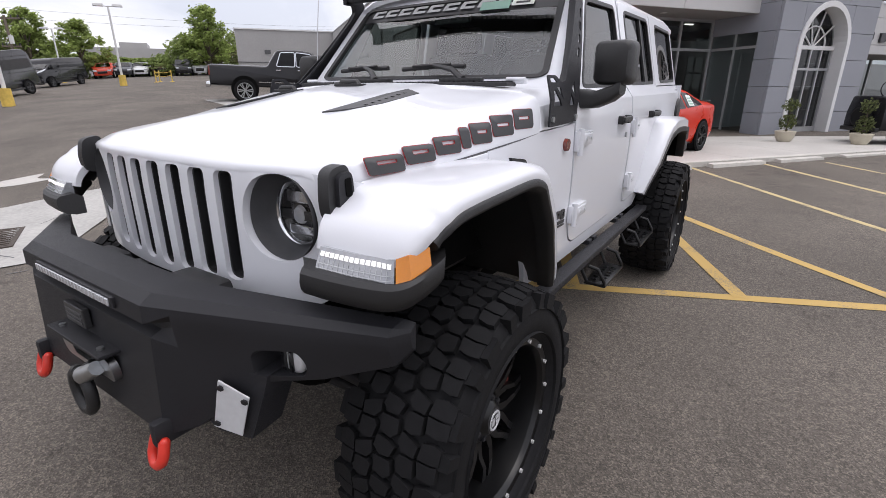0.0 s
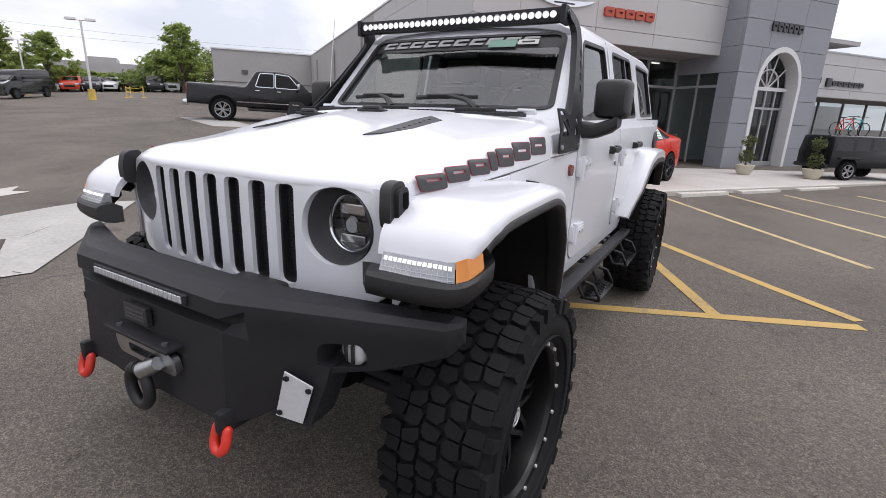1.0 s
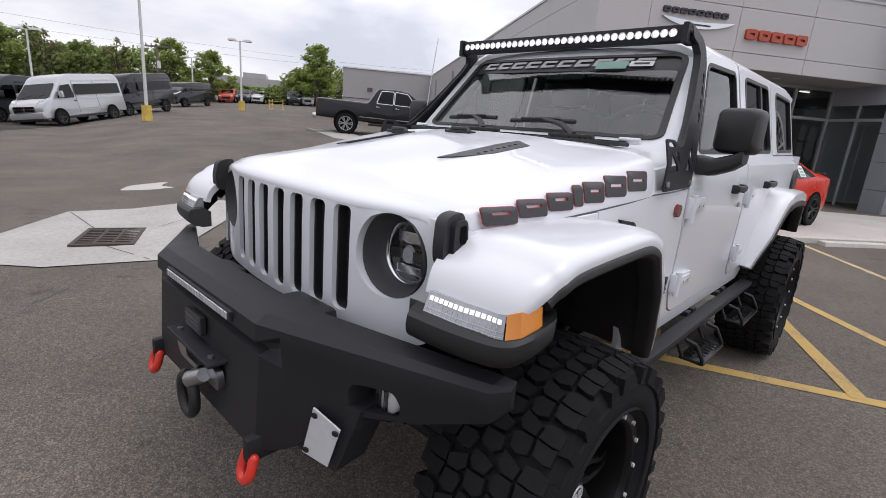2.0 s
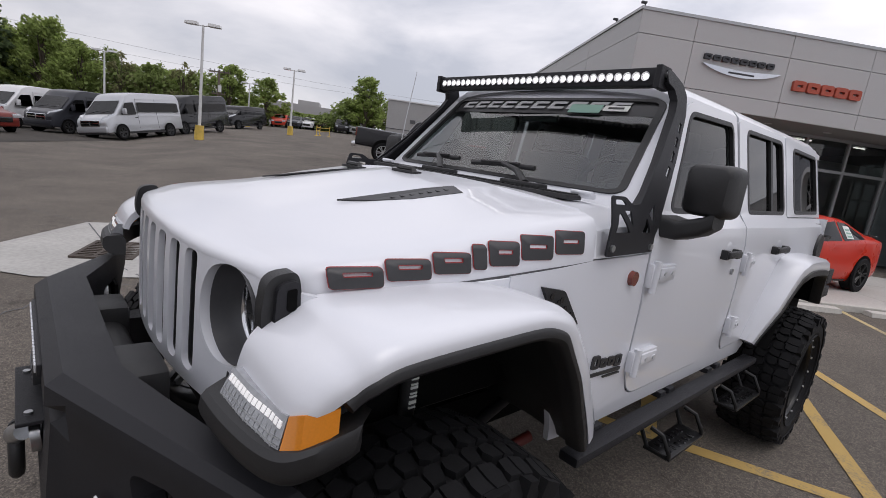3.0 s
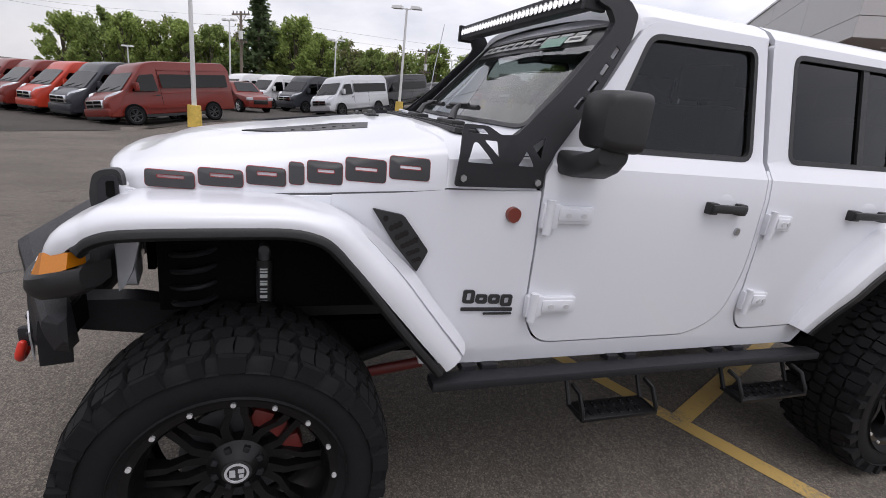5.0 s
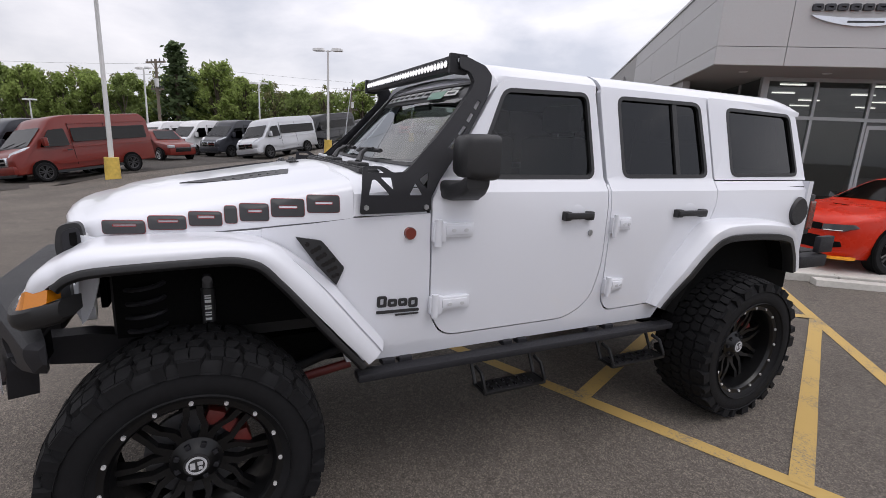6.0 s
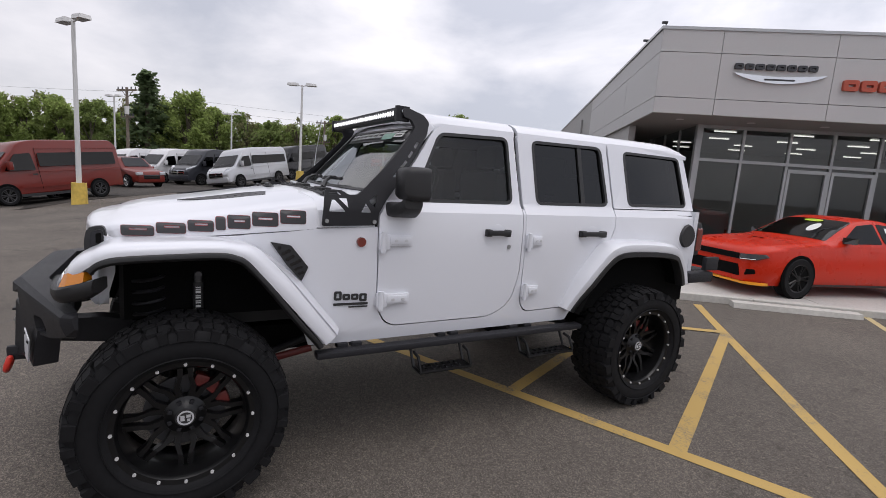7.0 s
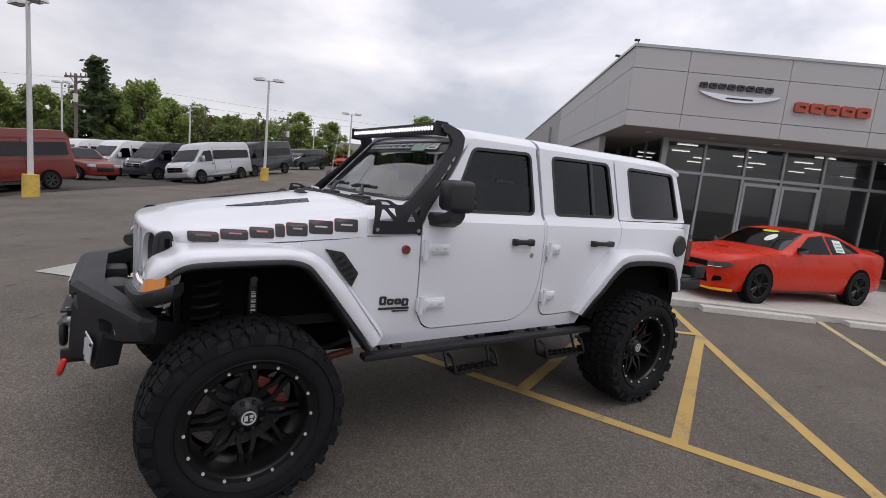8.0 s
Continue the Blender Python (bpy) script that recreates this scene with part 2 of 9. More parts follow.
GLASS_STORE = glass("storefront_glass", (0.62, 0.68, 0.68), 0.80, ior=1.75)
GLASS_SCREEN = glass("van_windshield_glass", (0.30, 0.32, 0.33), 0.4, rough=0.06, ior=1.75)
GLASS_CAR = glass("car_glass", (0.3, 0.32, 0.33), 0.22, ior=1.45)
SEAT = surface("dark_seat_cloth", (0.05, 0.05, 0.052), 0.8, vary=0.2)
BANNER = surface("grey_banner_print", (0.42, 0.43, 0.44), 0.45, vary=0.06)
GREEN_FILM = surface("green_film_sticker", (0.24, 0.42, 0.34), 0.4, vary=0.05)
STICKER = surface("white_paper_sticker", (0.75, 0.77, 0.74), 0.6, vary=0.05)
ASPHALT = asphalt("asphalt", 0.128)
ASPHALT_NEW = asphalt("newer_dark_asphalt", 0.05)
CONCRETE = surface("pale_concrete", (0.46, 0.44, 0.41), 0.85, vary=0.16, grain=25, patch=0.9, bump=0.4, bump_scale=160)
APRON = surface("weathered_concrete_apron", (0.38, 0.37, 0.35), 0.88, vary=0.22, grain=22, patch=1.3, bump=0.4, bump_scale=160)
CONCRETE_EDGE = surface("kerb_concrete", (0.50, 0.48, 0.44), 0.85, vary=0.18, grain=18, patch=1.5, bump=0.4, bump_scale=160)
YELLOW_LINE = worn_paint("worn_yellow_paint", (0.48, 0.32, 0.10), (0.17, 0.155, 0.13), 1.06)
PALE_LINE = worn_paint("worn_pale_yellow_paint", (0.50, 0.40, 0.20), (0.17, 0.155, 0.13), 1.02)
YELLOW_BASE = surface("yellow_painted_concrete", (0.62, 0.43, 0.09), 0.75, vary=0.25, grain=9, patch=2, bump=0.3, bump_scale=60)
POLE = surface("white_painted_pole", (0.62, 0.62, 0.61), 0.5, vary=0.08)
PANEL_GREY = surface("light_grey_composite_panel", (0.48, 0.475, 0.475), 0.55, vary=0.04, grain=30, patch=0.6)
TOWER_GREY = surface("blue_grey_stone_panel", (0.26, 0.27, 0.30), 0.6, vary=0.09, grain=40, patch=0.8, bump=0.2, bump_scale=120)
BLOCK_GREY = surface("painted_block_wall", (0.37, 0.365, 0.36), 0.8, vary=0.08, grain=12, patch=0.5, bump=0.4, bump_scale=50)
SOFFIT = surface("grey_soffit", (0.33, 0.32, 0.31), 0.7, vary=0.05)
JOINT = surface("dark_joint", (0.10, 0.10, 0.105), 0.8, vary=0.1)
ALU = surface("mullion_aluminium", (0.42, 0.43, 0.44), 0.4, metal=0.5, vary=0.06)
TRIM_WHITE = surface("white_trim", (0.66, 0.66, 0.66), 0.5, vary=0.06)
SHOWROOM = surface("dim_showroom_wall", (0.42, 0.42, 0.43), 0.8, vary=0.2, patch=0.5)
SHOWFLOOR = surface("showroom_tile", (0.22, 0.21, 0.20), 0.25, vary=0.12, patch=0.6)
TUBE_LIGHT = glow("ceiling_tube_light", (1.0, 0.96, 0.86), 1.6)
SIGN_DARK = surface("dark_sign_metal", (0.05, 0.05, 0.055), 0.35, metal=0.5, vary=0.1)
SIGN_RED = surface("red_sign_face", (0.42, 0.07, 0.035), 0.4, vary=0.08)
ORANGE = surface("orange_red_car_paint", (0.55, 0.024, 0.006), 0.28, vary=0.02, coat=0.15, spec=0.25)
ORANGE_LIP = surface("orange_lip_guard", (0.8, 0.33, 0.02), 0.4, vary=0.04)
MAROON = surface("deep_red_van_paint", (0.155, 0.02, 0.014), 0.3, vary=0.05, coat=0.25, spec=0.3)
BRIGHT_RED = surface("bright_red_paint", (0.44, 0.042, 0.02), 0.3, vary=0.05, coat=0.25, spec=0.3)
GRAPHITE = surface("graphite_paint", (0.035, 0.037, 0.045), 0.3, vary=0.06, coat=0.2, spec=0.3)
VAN_BLACK = surface("black_van_paint", (0.012, 0.012, 0.014), 0.25, vary=0.06, coat=0.2, spec=0.3)
VAN_SILVER = surface("silver_van_paint", (0.50, 0.51, 0.53), 0.3, metal=0.4, vary=0.05, coat=0.25, spec=0.3)
VAN_WHITE = surface("white_van_paint", (0.66, 0.66, 0.67), 0.35, vary=0.04, coat=0.6)
CAR_GREEN = surface("bright_green_paint", (0.10, 0.42, 0.04), 0.3, vary=0.05, coat=0.25, spec=0.3)
CAR_TAN = surface("brown_metallic_paint", (0.20, 0.13, 0.07), 0.35, metal=0.3, vary=0.05, coat=0.6)
BARK = surface("bark", (0.10, 0.08, 0.06), 0.9, vary=0.35, grain=20, patch=3, bump=0.6, bump_scale=30)
LEAF = leaf_material("spring_leaves", (0.29, 0.36, 0.12))
LEAF_DARK = leaf_material("dark_leaves", (0.24, 0.30, 0.11))
LEAF_PINE = leaf_material("conifer_needles", (0.11, 0.15, 0.075))
LEAF_DRY = leaf_material("bare_twigs", (0.25, 0.25, 0.13))
LEAF_POT = leaf_material("glossy_topiary_leaves", (0.13, 0.15, 0.07))
POT = surface("stone_planter", (0.50, 0.46, 0.37), 0.85, vary=0.15, bump=0.3, bump_scale=70)
GRATE = surface("rusty_iron_grate", (0.075, 0.06, 0.05), 0.8, metal=0.3, vary=0.35, grain=40)
WOOD_POLE = surface("weathered_pole", (0.17, 0.14, 0.11), 0.9, vary=0.25, grain=20)
GRASS = surface("grass_strip", (0.07, 0.11, 0.03), 0.9, vary=0.4, grain=8, patch=1, bump=0.6, bump_scale=30)
BLUE_BIKE = surface("teal_bicycle_paint", (0.03, 0.42, 0.42), 0.35, vary=0.05)

# ---- mesh tools ----
from mathutils import geometry


def part(name, bm, material, parent=None, label="", smooth=0.0, at=None):
    """Links a bmesh as one mesh object under a thing or a part. smooth: the angle up to which edges are shaded round."""
    me = bpy.data.meshes.new(name)
    bmesh.ops.recalc_face_normals(bm, faces=bm.faces)
    if smooth:
        for f in bm.faces:
            f.smooth = True
        for e in bm.edges:
            if len(e.link_faces) == 2 and e.calc_face_angle(0) > radians(smooth):
                e.smooth = False
    bm.to_mesh(me)
    bm.free()
    me.materials.append(material)
    ob = new(name, me)
    if parent:
        ob.parent = parent
    if at is not None:
        ob.matrix_basis = at
    if label:
        tagged(ob, label)
    return ob


def thing(name, label, category, at=None, group="", kind=""):
    ob = new(name)
    ob.empty_display_size = 0.2
    if at is not None:
        ob.matrix_basis = at
    return tagged(ob, label, category, group, kind)


def single(name, bm, material, label, category, at=None, group="", kind="", smooth=0.0):
    return tagged(part(name, bm, material, smooth=smooth, at=at), label, category, group, kind)


def box(bm, x0, x1, y0, y1, z0, z1, bevel=0.0, m=None):
    r = bmesh.ops.create_cube(bm, size=1, matrix=Matrix.Translation(((x0 + x1) / 2, (y0 + y1) / 2, (z0 + z1) / 2)) @ Matrix.Diagonal((x1 - x0, y1 - y0, z1 - z0, 1)))
    vs = r["verts"]
    if bevel:
        es = list({e for v in vs for e in v.link_edges})
        out = bmesh.ops.bevel(bm, geom=es, offset=bevel, segments=2, affect="EDGES", profile=0.6)
        vs = list({v for f in out["faces"] for v in f.verts} | {v for v in vs if v.is_valid})
    if m is not None:
        bmesh.ops.transform(bm, matrix=m, verts=[v for v in vs if v.is_valid])
    return vs


def rod(bm, p, q, r, r2=None, seg=12, caps=True):
    p, q = Vector(p), Vector(q)
    d = q - p
    m = Matrix.Translation((p + q) / 2) @ d.to_track_quat("Z", "Y").to_matrix().to_4x4()
    return bmesh.ops.create_cone(bm, cap_ends=caps, segments=seg, radius1=r, radius2=r if r2 is None else r2, depth=d.length, matrix=m)["verts"]


def tube(bm, pts, r, seg=8):
    """A round bar swept along points."""
    pts = [Vector(p) for p in pts]
    rings = []
    for i, p in enumerate(pts):
        d = (pts[min(i + 1, len(pts) - 1)] - pts[max(i - 1, 0)]).normalized()
        a = d.orthogonal().normalized() if i == 0 else (side - d * side.dot(d)).normalized()
        side = a
        c = d.cross(a)
        rr = r[i] if isinstance(r, (list, tuple)) else r
        rings.append([bm.verts.new(p + (a * math.cos(t) + c * math.sin(t)) * rr) for t in [2 * math.pi * k / seg for k in range(seg)]])
    for s, t in zip(rings, rings[1:]):
        for k in range(seg):
            bm.faces.new((s[k], s[(k + 1) % seg], t[(k + 1) % seg], t[k]))
    bm.faces.new(rings[0][::-1])
    bm.faces.new(rings[-1])


def lathe(bm, profile, seg=48, closed=False, m=None):
    """Turns a profile of (radius, x) about the x axis."""
    rings = []
    for r, x in profile:
        rings.append([bm.verts.new((x, r * math.cos(2 * math.pi * k / seg), r * math.sin(2 * math.pi * k / seg))) for k in range(seg)])
    pairs = list(zip(rings, rings[1:])) + ([(rings[-1], rings[0])] if closed else [])
    for s, t in pairs:
        for k in range(seg):
            bm.faces.new((s[k], s[(k + 1) % seg], t[(k + 1) % seg], t[k]))
    if m is not None:
        bmesh.ops.transform(bm, matrix=m, verts=[v for ring in rings for v in ring])
    return rings


def loft(bm, rings, closed=True, caps=True):
    """Skins rings of equal length. closed: each ring is a loop."""
    vs = [[bm.verts.new(p) for p in ring] for ring in rings]
    n = len(vs[0])
    for s, t in zip(vs, vs[1:]):
        for k in range(n if closed else n - 1):
            j = (k + 1) % n
            bm.faces.new((s[k], s[j], t[j], t[k]))
    if caps and closed:
        bm.faces.new(vs[0][::-1])
        bm.faces.new(vs[-1])
    return vs


def mirror_half(half):
    """A full ring from half of one, (x, y, z) with x from 0 outwards."""
    return [(-x, y, z) for x, y, z in reversed(half) if x > 1e-6] + list(half)


def mirror_half_list(half):
    """A closed outline (x, z) from its right half, given from the top middle round to the bottom."""
    return [(x, z) for x, z in half] + [(-x, z) for x, z in reversed(half) if x > 1e-6]


def rounded(pts, r, steps=5):
    """A closed outline with its corners rounded. A point may carry its own radius as third value."""
    out, n = [], len(pts)
    for i in range(n):
        p, a, b = Vector(pts[i][:2]), Vector(pts[i - 1][:2]), Vector(pts[(i + 1) % n][:2])
        rr = pts[i][2] if len(pts[i]) > 2 else r
        u, v = (a - p), (b - p)
        k = min(rr, u.length * 0.45, v.length * 0.45)
        s, e = p + u.normalized() * k, p + v.normalized() * k
        if k < 1e-4:
            out.append(p)
            continue
        for j in range(steps + 1):
            t = j / steps
            out.append(s * (1 - t) ** 2 + p * 2 * t * (1 - t) + e * t * t)
    return [(q.x, q.y) for q in out]


def sheet(outline, holes=(), cuts=(), shape=None, thick=0.02, inward=(-1, 0, 0)):
    """A curved plate: an outline with holes in a plane (u, v), cut along lines of constant v (and u), bent by shape(u, v) and given thickness."""
    bm = bmesh.new()
    pts, edges = [], []
    for loop in (outline, *holes):
        k, clean = len(pts), []
        for u, v in loop:
            if not clean or (Vector((u, v)) - clean[-1]).length > 1e-5:
                clean.append(Vector((u, v)))
        if (clean[0] - clean[-1]).length < 1e-5:
            clean.pop()
        pts += clean
        edges += [(k + i, k + (i + 1) % len(clean)) for i in range(len(clean))]
    out = geometry.delaunay_2d_cdt(pts, edges, [], 0, 1e-6)
    a = np.array([pts[i][:] for i, _ in edges])
    b = np.array([pts[j][:] for _, j in edges])
    slope = (b[:, 0] - a[:, 0]) / np.where(b[:, 1] == a[:, 1], 1, b[:, 1] - a[:, 1])
    vs = [bm.verts.new((p.x, p.y, 0)) for p in out[0]]
    for f in out[2]:
        c = sum((out[0][i] for i in f), Vector((0, 0))) / len(f)
        hits = ((a[:, 1] > c.y) != (b[:, 1] > c.y)) & (c.x < a[:, 0] + slope * (c.y - a[:, 1]))
        if hits.sum() % 2:
            bm.faces.new([vs[i] for i in f])
    for axis, value in cuts:
        co = (value, 0, 0) if axis == "u" else (0, value, 0)
        no = (1, 0, 0) if axis == "u" else (0, 1, 0)
        bmesh.ops.bisect_plane(bm, geom=bm.verts[:] + bm.edges[:] + bm.faces[:], plane_co=co, plane_no=no, dist=1e-5)
    for v in bm.verts:
        v.co = Vector(shape(v.co.x, v.co.y))
    if thick:
        front = bm.faces[:]
        r = bmesh.ops.extrude_face_region(bm, geom=front, use_keep_orig=True)
        off = Vector(inward) * thick
        bmesh.ops.translate(bm, vec=off, verts=[g for g in r["geom"] if isinstance(g, bmesh.types.BMVert)])
    return bm


def soften(bm, width, seg=2, angle=35):
    """Bevels all edges sharper than the angle."""
    es = [e for e in bm.edges if len(e.link_faces) == 2 and e.calc_face_angle(0) > radians(angle)]
    bmesh.ops.bevel(bm, geom=es, offset=width, segments=seg, affect="EDGES", profile=0.6, clamp_overlap=True)


def copy_part(ob, parent, m):
    """A copy of a part with its own pieces, sharing meshes."""
    c = copy_thing(ob, m)
    c.parent = parent
    return c


def lerp(table, x):
    """Straight interpolation in a short table of (x, value)."""
    return float(np.interp(x, [a for a, _ in table], [b for _, b in table]))


def ring_pts(cx, cy, r, n=32):
    return [(cx + r * math.cos(2 * math.pi * k / n), cy + r * math.sin(2 * math.pi * k / n)) for k in range(n)]

# ---- ground: one sheet, level round the car, sloped towards the far vans to fit the camera's view ----
def grade(x, y):
    """Height of the lot, sloped to fit the camera's view: falls a little towards the near van rows, rises towards the
    rear of the building.
    """
    dx, dy = 2.0 - x, y + 0.5
    r, a = math.hypot(dx, dy), math.degrees(math.atan2(dy, dx))
    k = float(np.interp(a, [-140, -100, -60, -12, -7, 0, 7.6, 13.8, 22.9, 32.7, 45, 60, 75, 100, 115, 140], [0.0, 0.0, -0.045, -0.033, -0.015, -0.006, 0.0, 0.026, 0.040, 0.046, 0.040, 0.025, 0.018, 0.012, 0.006, 0.0]))
    return k * max(0.0, min(r, 80.0) - 4.5)


def swing(x, y):
    """Turns the far lot's plan to fit the camera's view, at unchanged distances."""
    r, a = math.hypot(2 - x, y + 0.5), math.degrees(math.atan2(y + 0.5, 2 - x))
    a = radians(lerp([(-60, -69), (-20, -30), (0.5, -7.2), (4.7, -2.1), (19.1, 13.8), (25, 22.9), (36, 32.7), (57.7, 57.7)], a))
    return 2 - r * math.cos(a), -0.5 + r * math.sin(a)


def ground_sheet():
    bm = bmesh.new()
    radii = [0.0, 2, 4, 5, 6, 7, 8, 10, 12, 14, 16, 18, 20, 23, 26, 30, 35, 40, 48, 56, 65, 74, 80, 82, 100, 140, 250, 500, 1000]
    n = 96
    rings = []
    for r in radii[1:]:
        rings.append([bm.verts.new((2 + r * math.cos(2 * math.pi * k / n), -0.5 + r * math.sin(2 * math.pi * k / n), grade(2 + r * math.cos(2 * math.pi * k / n), -0.5 + r * math.sin(2 * math.pi * k / n)))) for k in range(n)])
    c = bm.verts.new((2, -0.5, 0))
    for k in range(n):
        bm.faces.new((c, rings[0][k], rings[0][(k + 1) % n]))
    for s, t in zip(rings, rings[1:]):
        for k in range(n):
            bm.faces.new((s[k], t[k], t[(k + 1) % n], s[(k + 1) % n]))
    return single("ground", bm, ASPHALT, "wide grey asphalt lot, stained and worn", "ground", kind="structure", smooth=60)


ground_sheet()


def on_lot(name, pts, mat_, label, category, lift=0.004, step=1.5, kind="structure"):
    """A thin patch that follows the lot's grade. pts: a convex outline."""
    bm = bmesh.new()
    f = bm.faces.new([bm.verts.new((x, y, 0)) for x, y in pts])
    xs, ys = [p[0] for p in pts], [p[1] for p in pts]
    for axis, lo, hi in ((0, min(xs), max(xs)), (1, min(ys), max(ys))):
        q = lo + step
        while q < hi:
            bmesh.ops.bisect_plane(bm, geom=bm.verts[:] + bm.edges[:] + bm.faces[:], plane_co=(q, 0, 0) if axis == 0 else (0, q, 0), plane_no=(1, 0, 0) if axis == 0 else (0, 1, 0))
            q += step
    for v in bm.verts:
        v.co.z = grade(v.co.x, v.co.y) + lift
    return single(name, bm, mat_, label, category, kind=kind)


on_lot("dark_asphalt", [swing(*p) for p in ((-8.0, -9.3), (-13.5, -5.3), (-35.0, 10.4), (-50, 18.5), (-64, 12), (-64, -30), (-16, -30))], ASPHALT_NEW, "newer dark asphalt under the van rows", "asphalt", 0.012)


def stripe(a, b, width, mat_, label, group, z=0.004):
    a, b = Vector(a), Vector(b)
    n = (b - a).normalized().orthogonal() * width / 2
    bm = bmesh.new()
    k = max(1, int((b - a).length / 0.6))
    rnd = random.Random(int((a.x * 31 + b.y * 17) * 100))
    rows = []
    for i in range(k + 1):
        p = a.lerp(b, i / k)
        j = n * (1 + rnd.uniform(-0.08, 0.08))
        rows.append([(p.x + q * j.x, p.y + q * j.y, grade(p.x + q * j.x, p.y + q * j.y) + z) for q in (-1, 1)])
    loft(bm, rows, closed=False)
    return single("painted_line", bm, mat_, label, "line", group=group, kind="structure")


for i, (a, b) in enumerate((((-0.95, 1.60), (2.52, 3.11)), ((2.52, 3.25), (-0.80, 6.52)), ((1.55, 2.69), (0.19, 5.54)), ((0.45, 2.26), (-0.75, 4.85)), ((-0.30, 5.02), (0.13, 5.60)))):
    stripe(a, b, 0.105, YELLOW_LINE, "worn yellow hatching line on the asphalt", "yellow hatching", 0.004 + 0.0012 * i)
for a, b in (((0.18, 8.92), (2.95, 5.15)), ((1.55, 9.75), (4.2, 6.1)), ((2.55, 10.6), (5.3, 7.1)), ((3.9, 11.6), (6.6, 8.1))):
    stripe(a, b, 0.09, PALE_LINE, "faded yellow parking bay line", "bay lines")


def drain():
    slab = [(-4.72, -1.42), (-5.15, -1.05), (-6.5, -0.04), (-6.10, 1.75), (-5.65, 2.15), (-3.60, 0.20), (-3.88, -0.65)]
    on_lot("concrete_apron", slab, APRON, "pale concrete apron round a storm drain", "concrete", 0.010, 0.7)
    for a, b in (((-6.42, -0.02), (-5.12, 0.02)), ((-4.42, -0.08), (-3.66, 0.14)), ((-4.86, 0.40), (-5.75, 1.95))):
        q = on_lot("slab_joint", [(a[0], a[1] - 0.008), (a[0], a[1] + 0.008), (b[0], b[1] + 0.008), (b[0], b[1] - 0.008)], JOINT, "narrow joint in the concrete apron", "joint", 0.013)
    c, e1, e2 = Vector((-4.76, 0.06)), Vector((0.78, -0.34)).normalized(), Vector((0.34, 0.78)).normalized()
    z = grade(c.x, c.y)
    m = Matrix.Translation((c.x, c.y, z)) @ Matrix(((e1.x, e2.x, 0, 0), (e1.y, e2.y, 0, 0), (0, 0, 1, 0), (0, 0, 0, 1)))
    d = thing("storm_drain", "rusty iron storm drain grate set in concrete", "drain", m)
    # flat black plate stands in for the shade below the bars
    b = bmesh.new()
    box(b, -0.36, 0.36, -0.25, 0.25, 0.010, 0.016)
    part("pit", b, DARK_VOID, d)
    b = bmesh.new()
    for x0, x1, y0, y1 in ((-0.40, 0.40, -0.29, -0.25), (-0.40, 0.40, 0.25, 0.29), (-0.40, -0.36, -0.25, 0.25), (0.36, 0.40, -0.25, 0.25)):
        box(b, x0, x1, y0, y1, 0.008, 0.030)
    part("rim", b, GRATE, d)
    for i in range(9):
        b = bmesh.new()
        x = -0.32 + i * 0.08
        box(b, x - 0.018, x + 0.018, -0.25, 0.25, 0.017, 0.028)
        part("bar", b, GRATE, d)
    for y in (-0.085, 0.085):
        b = bmesh.new()
        box(b, -0.36, 0.36, y - 0.015, y + 0.015, 0.0165, 0.027)
        part("bar", b, GRATE, d)


drain()
on_lot("pale_stain", [(q[0] - 1.75, q[1] - 1.85) for q in rounded([(-6.7, 3.0), (-6.35, 2.75), (-6.0, 3.05), (-5.8, 3.5), (-6.2, 3.35), (-6.5, 3.6)], 0.12)], CONCRETE, "chalky pale stain on the asphalt", "stain", 0.006, 3)
on_lot("bright_patch", [(-15.5, 10.2), (-14.6, 11.6), (-19.3, 13.2), (-20.5, 11.9)], APRON, "pale worn concrete strip beside the pickup", "concrete", 0.010, 3)



def crack(points, width, seed):
    """A ragged dark crack in the asphalt along a few turning points."""
    rnd = random.Random(seed)
    rows, pts = [], [Vector(p) for p in points]
    for a, b in zip(pts, pts[1:]):
        k = max(2, int((b - a).length / 0.09))
        n = (b - a).normalized().orthogonal()
        for i in range(k):
            p = a.lerp(b, i / k) + n * rnd.gauss(0, 0.018)
            w = width * rnd.uniform(0.4, 1.2)
            rows.append([(p.x - n.x * w, p.y - n.y * w, grade(p.x, p.y) + 0.005), (p.x + n.x * w, p.y + n.y * w, grade(p.x, p.y) + 0.005)])
    bm = bmesh.new()
    loft(bm, rows, closed=False)
    single("asphalt_crack", bm, JOINT, "thin ragged crack in the grey asphalt", "crack", group="asphalt cracks", kind="structure")


crack([(-8.2, -1.3), (-7.5, -0.6), (-6.9, -0.25), (-6.3, 0.15), (-5.95, 0.5)], 0.009, 1)
crack([(-1.7, -2.1), (-2.1, -1.65), (-2.4, -1.35), (-2.6, -1.1), (-3.3, -0.5)], 0.006, 2)
crack([(-7.7, -2.4), (-7.6, -1.6), (-7.3, -1.15), (-6.9, -0.85)], 0.008, 3)
crack([(2.6, 5.9), (3.3, 4.4), (3.5, 3.0), (4.6, 2.2)], 0.005, 4)
crack([(-3.5, -0.1), (-2.9, 1.4), (-3.1, 2.9), (-4.4, 4.6)], 0.006, 5)
# ---- dealership building: local axes s along the front, n away from the lot ----
FRONT = Matrix.Translation((0, 0, 0.12)) @ Matrix(((0.60, -0.80, 0, 0), (0.80, 0.60, 0, 0), (0, 0, 1.06, 0), (0, 0, 0, 1)))
building = thing("dealership_building", "light grey showroom building with overhanging fascia, glass front and arched entrance", "building", FRONT)


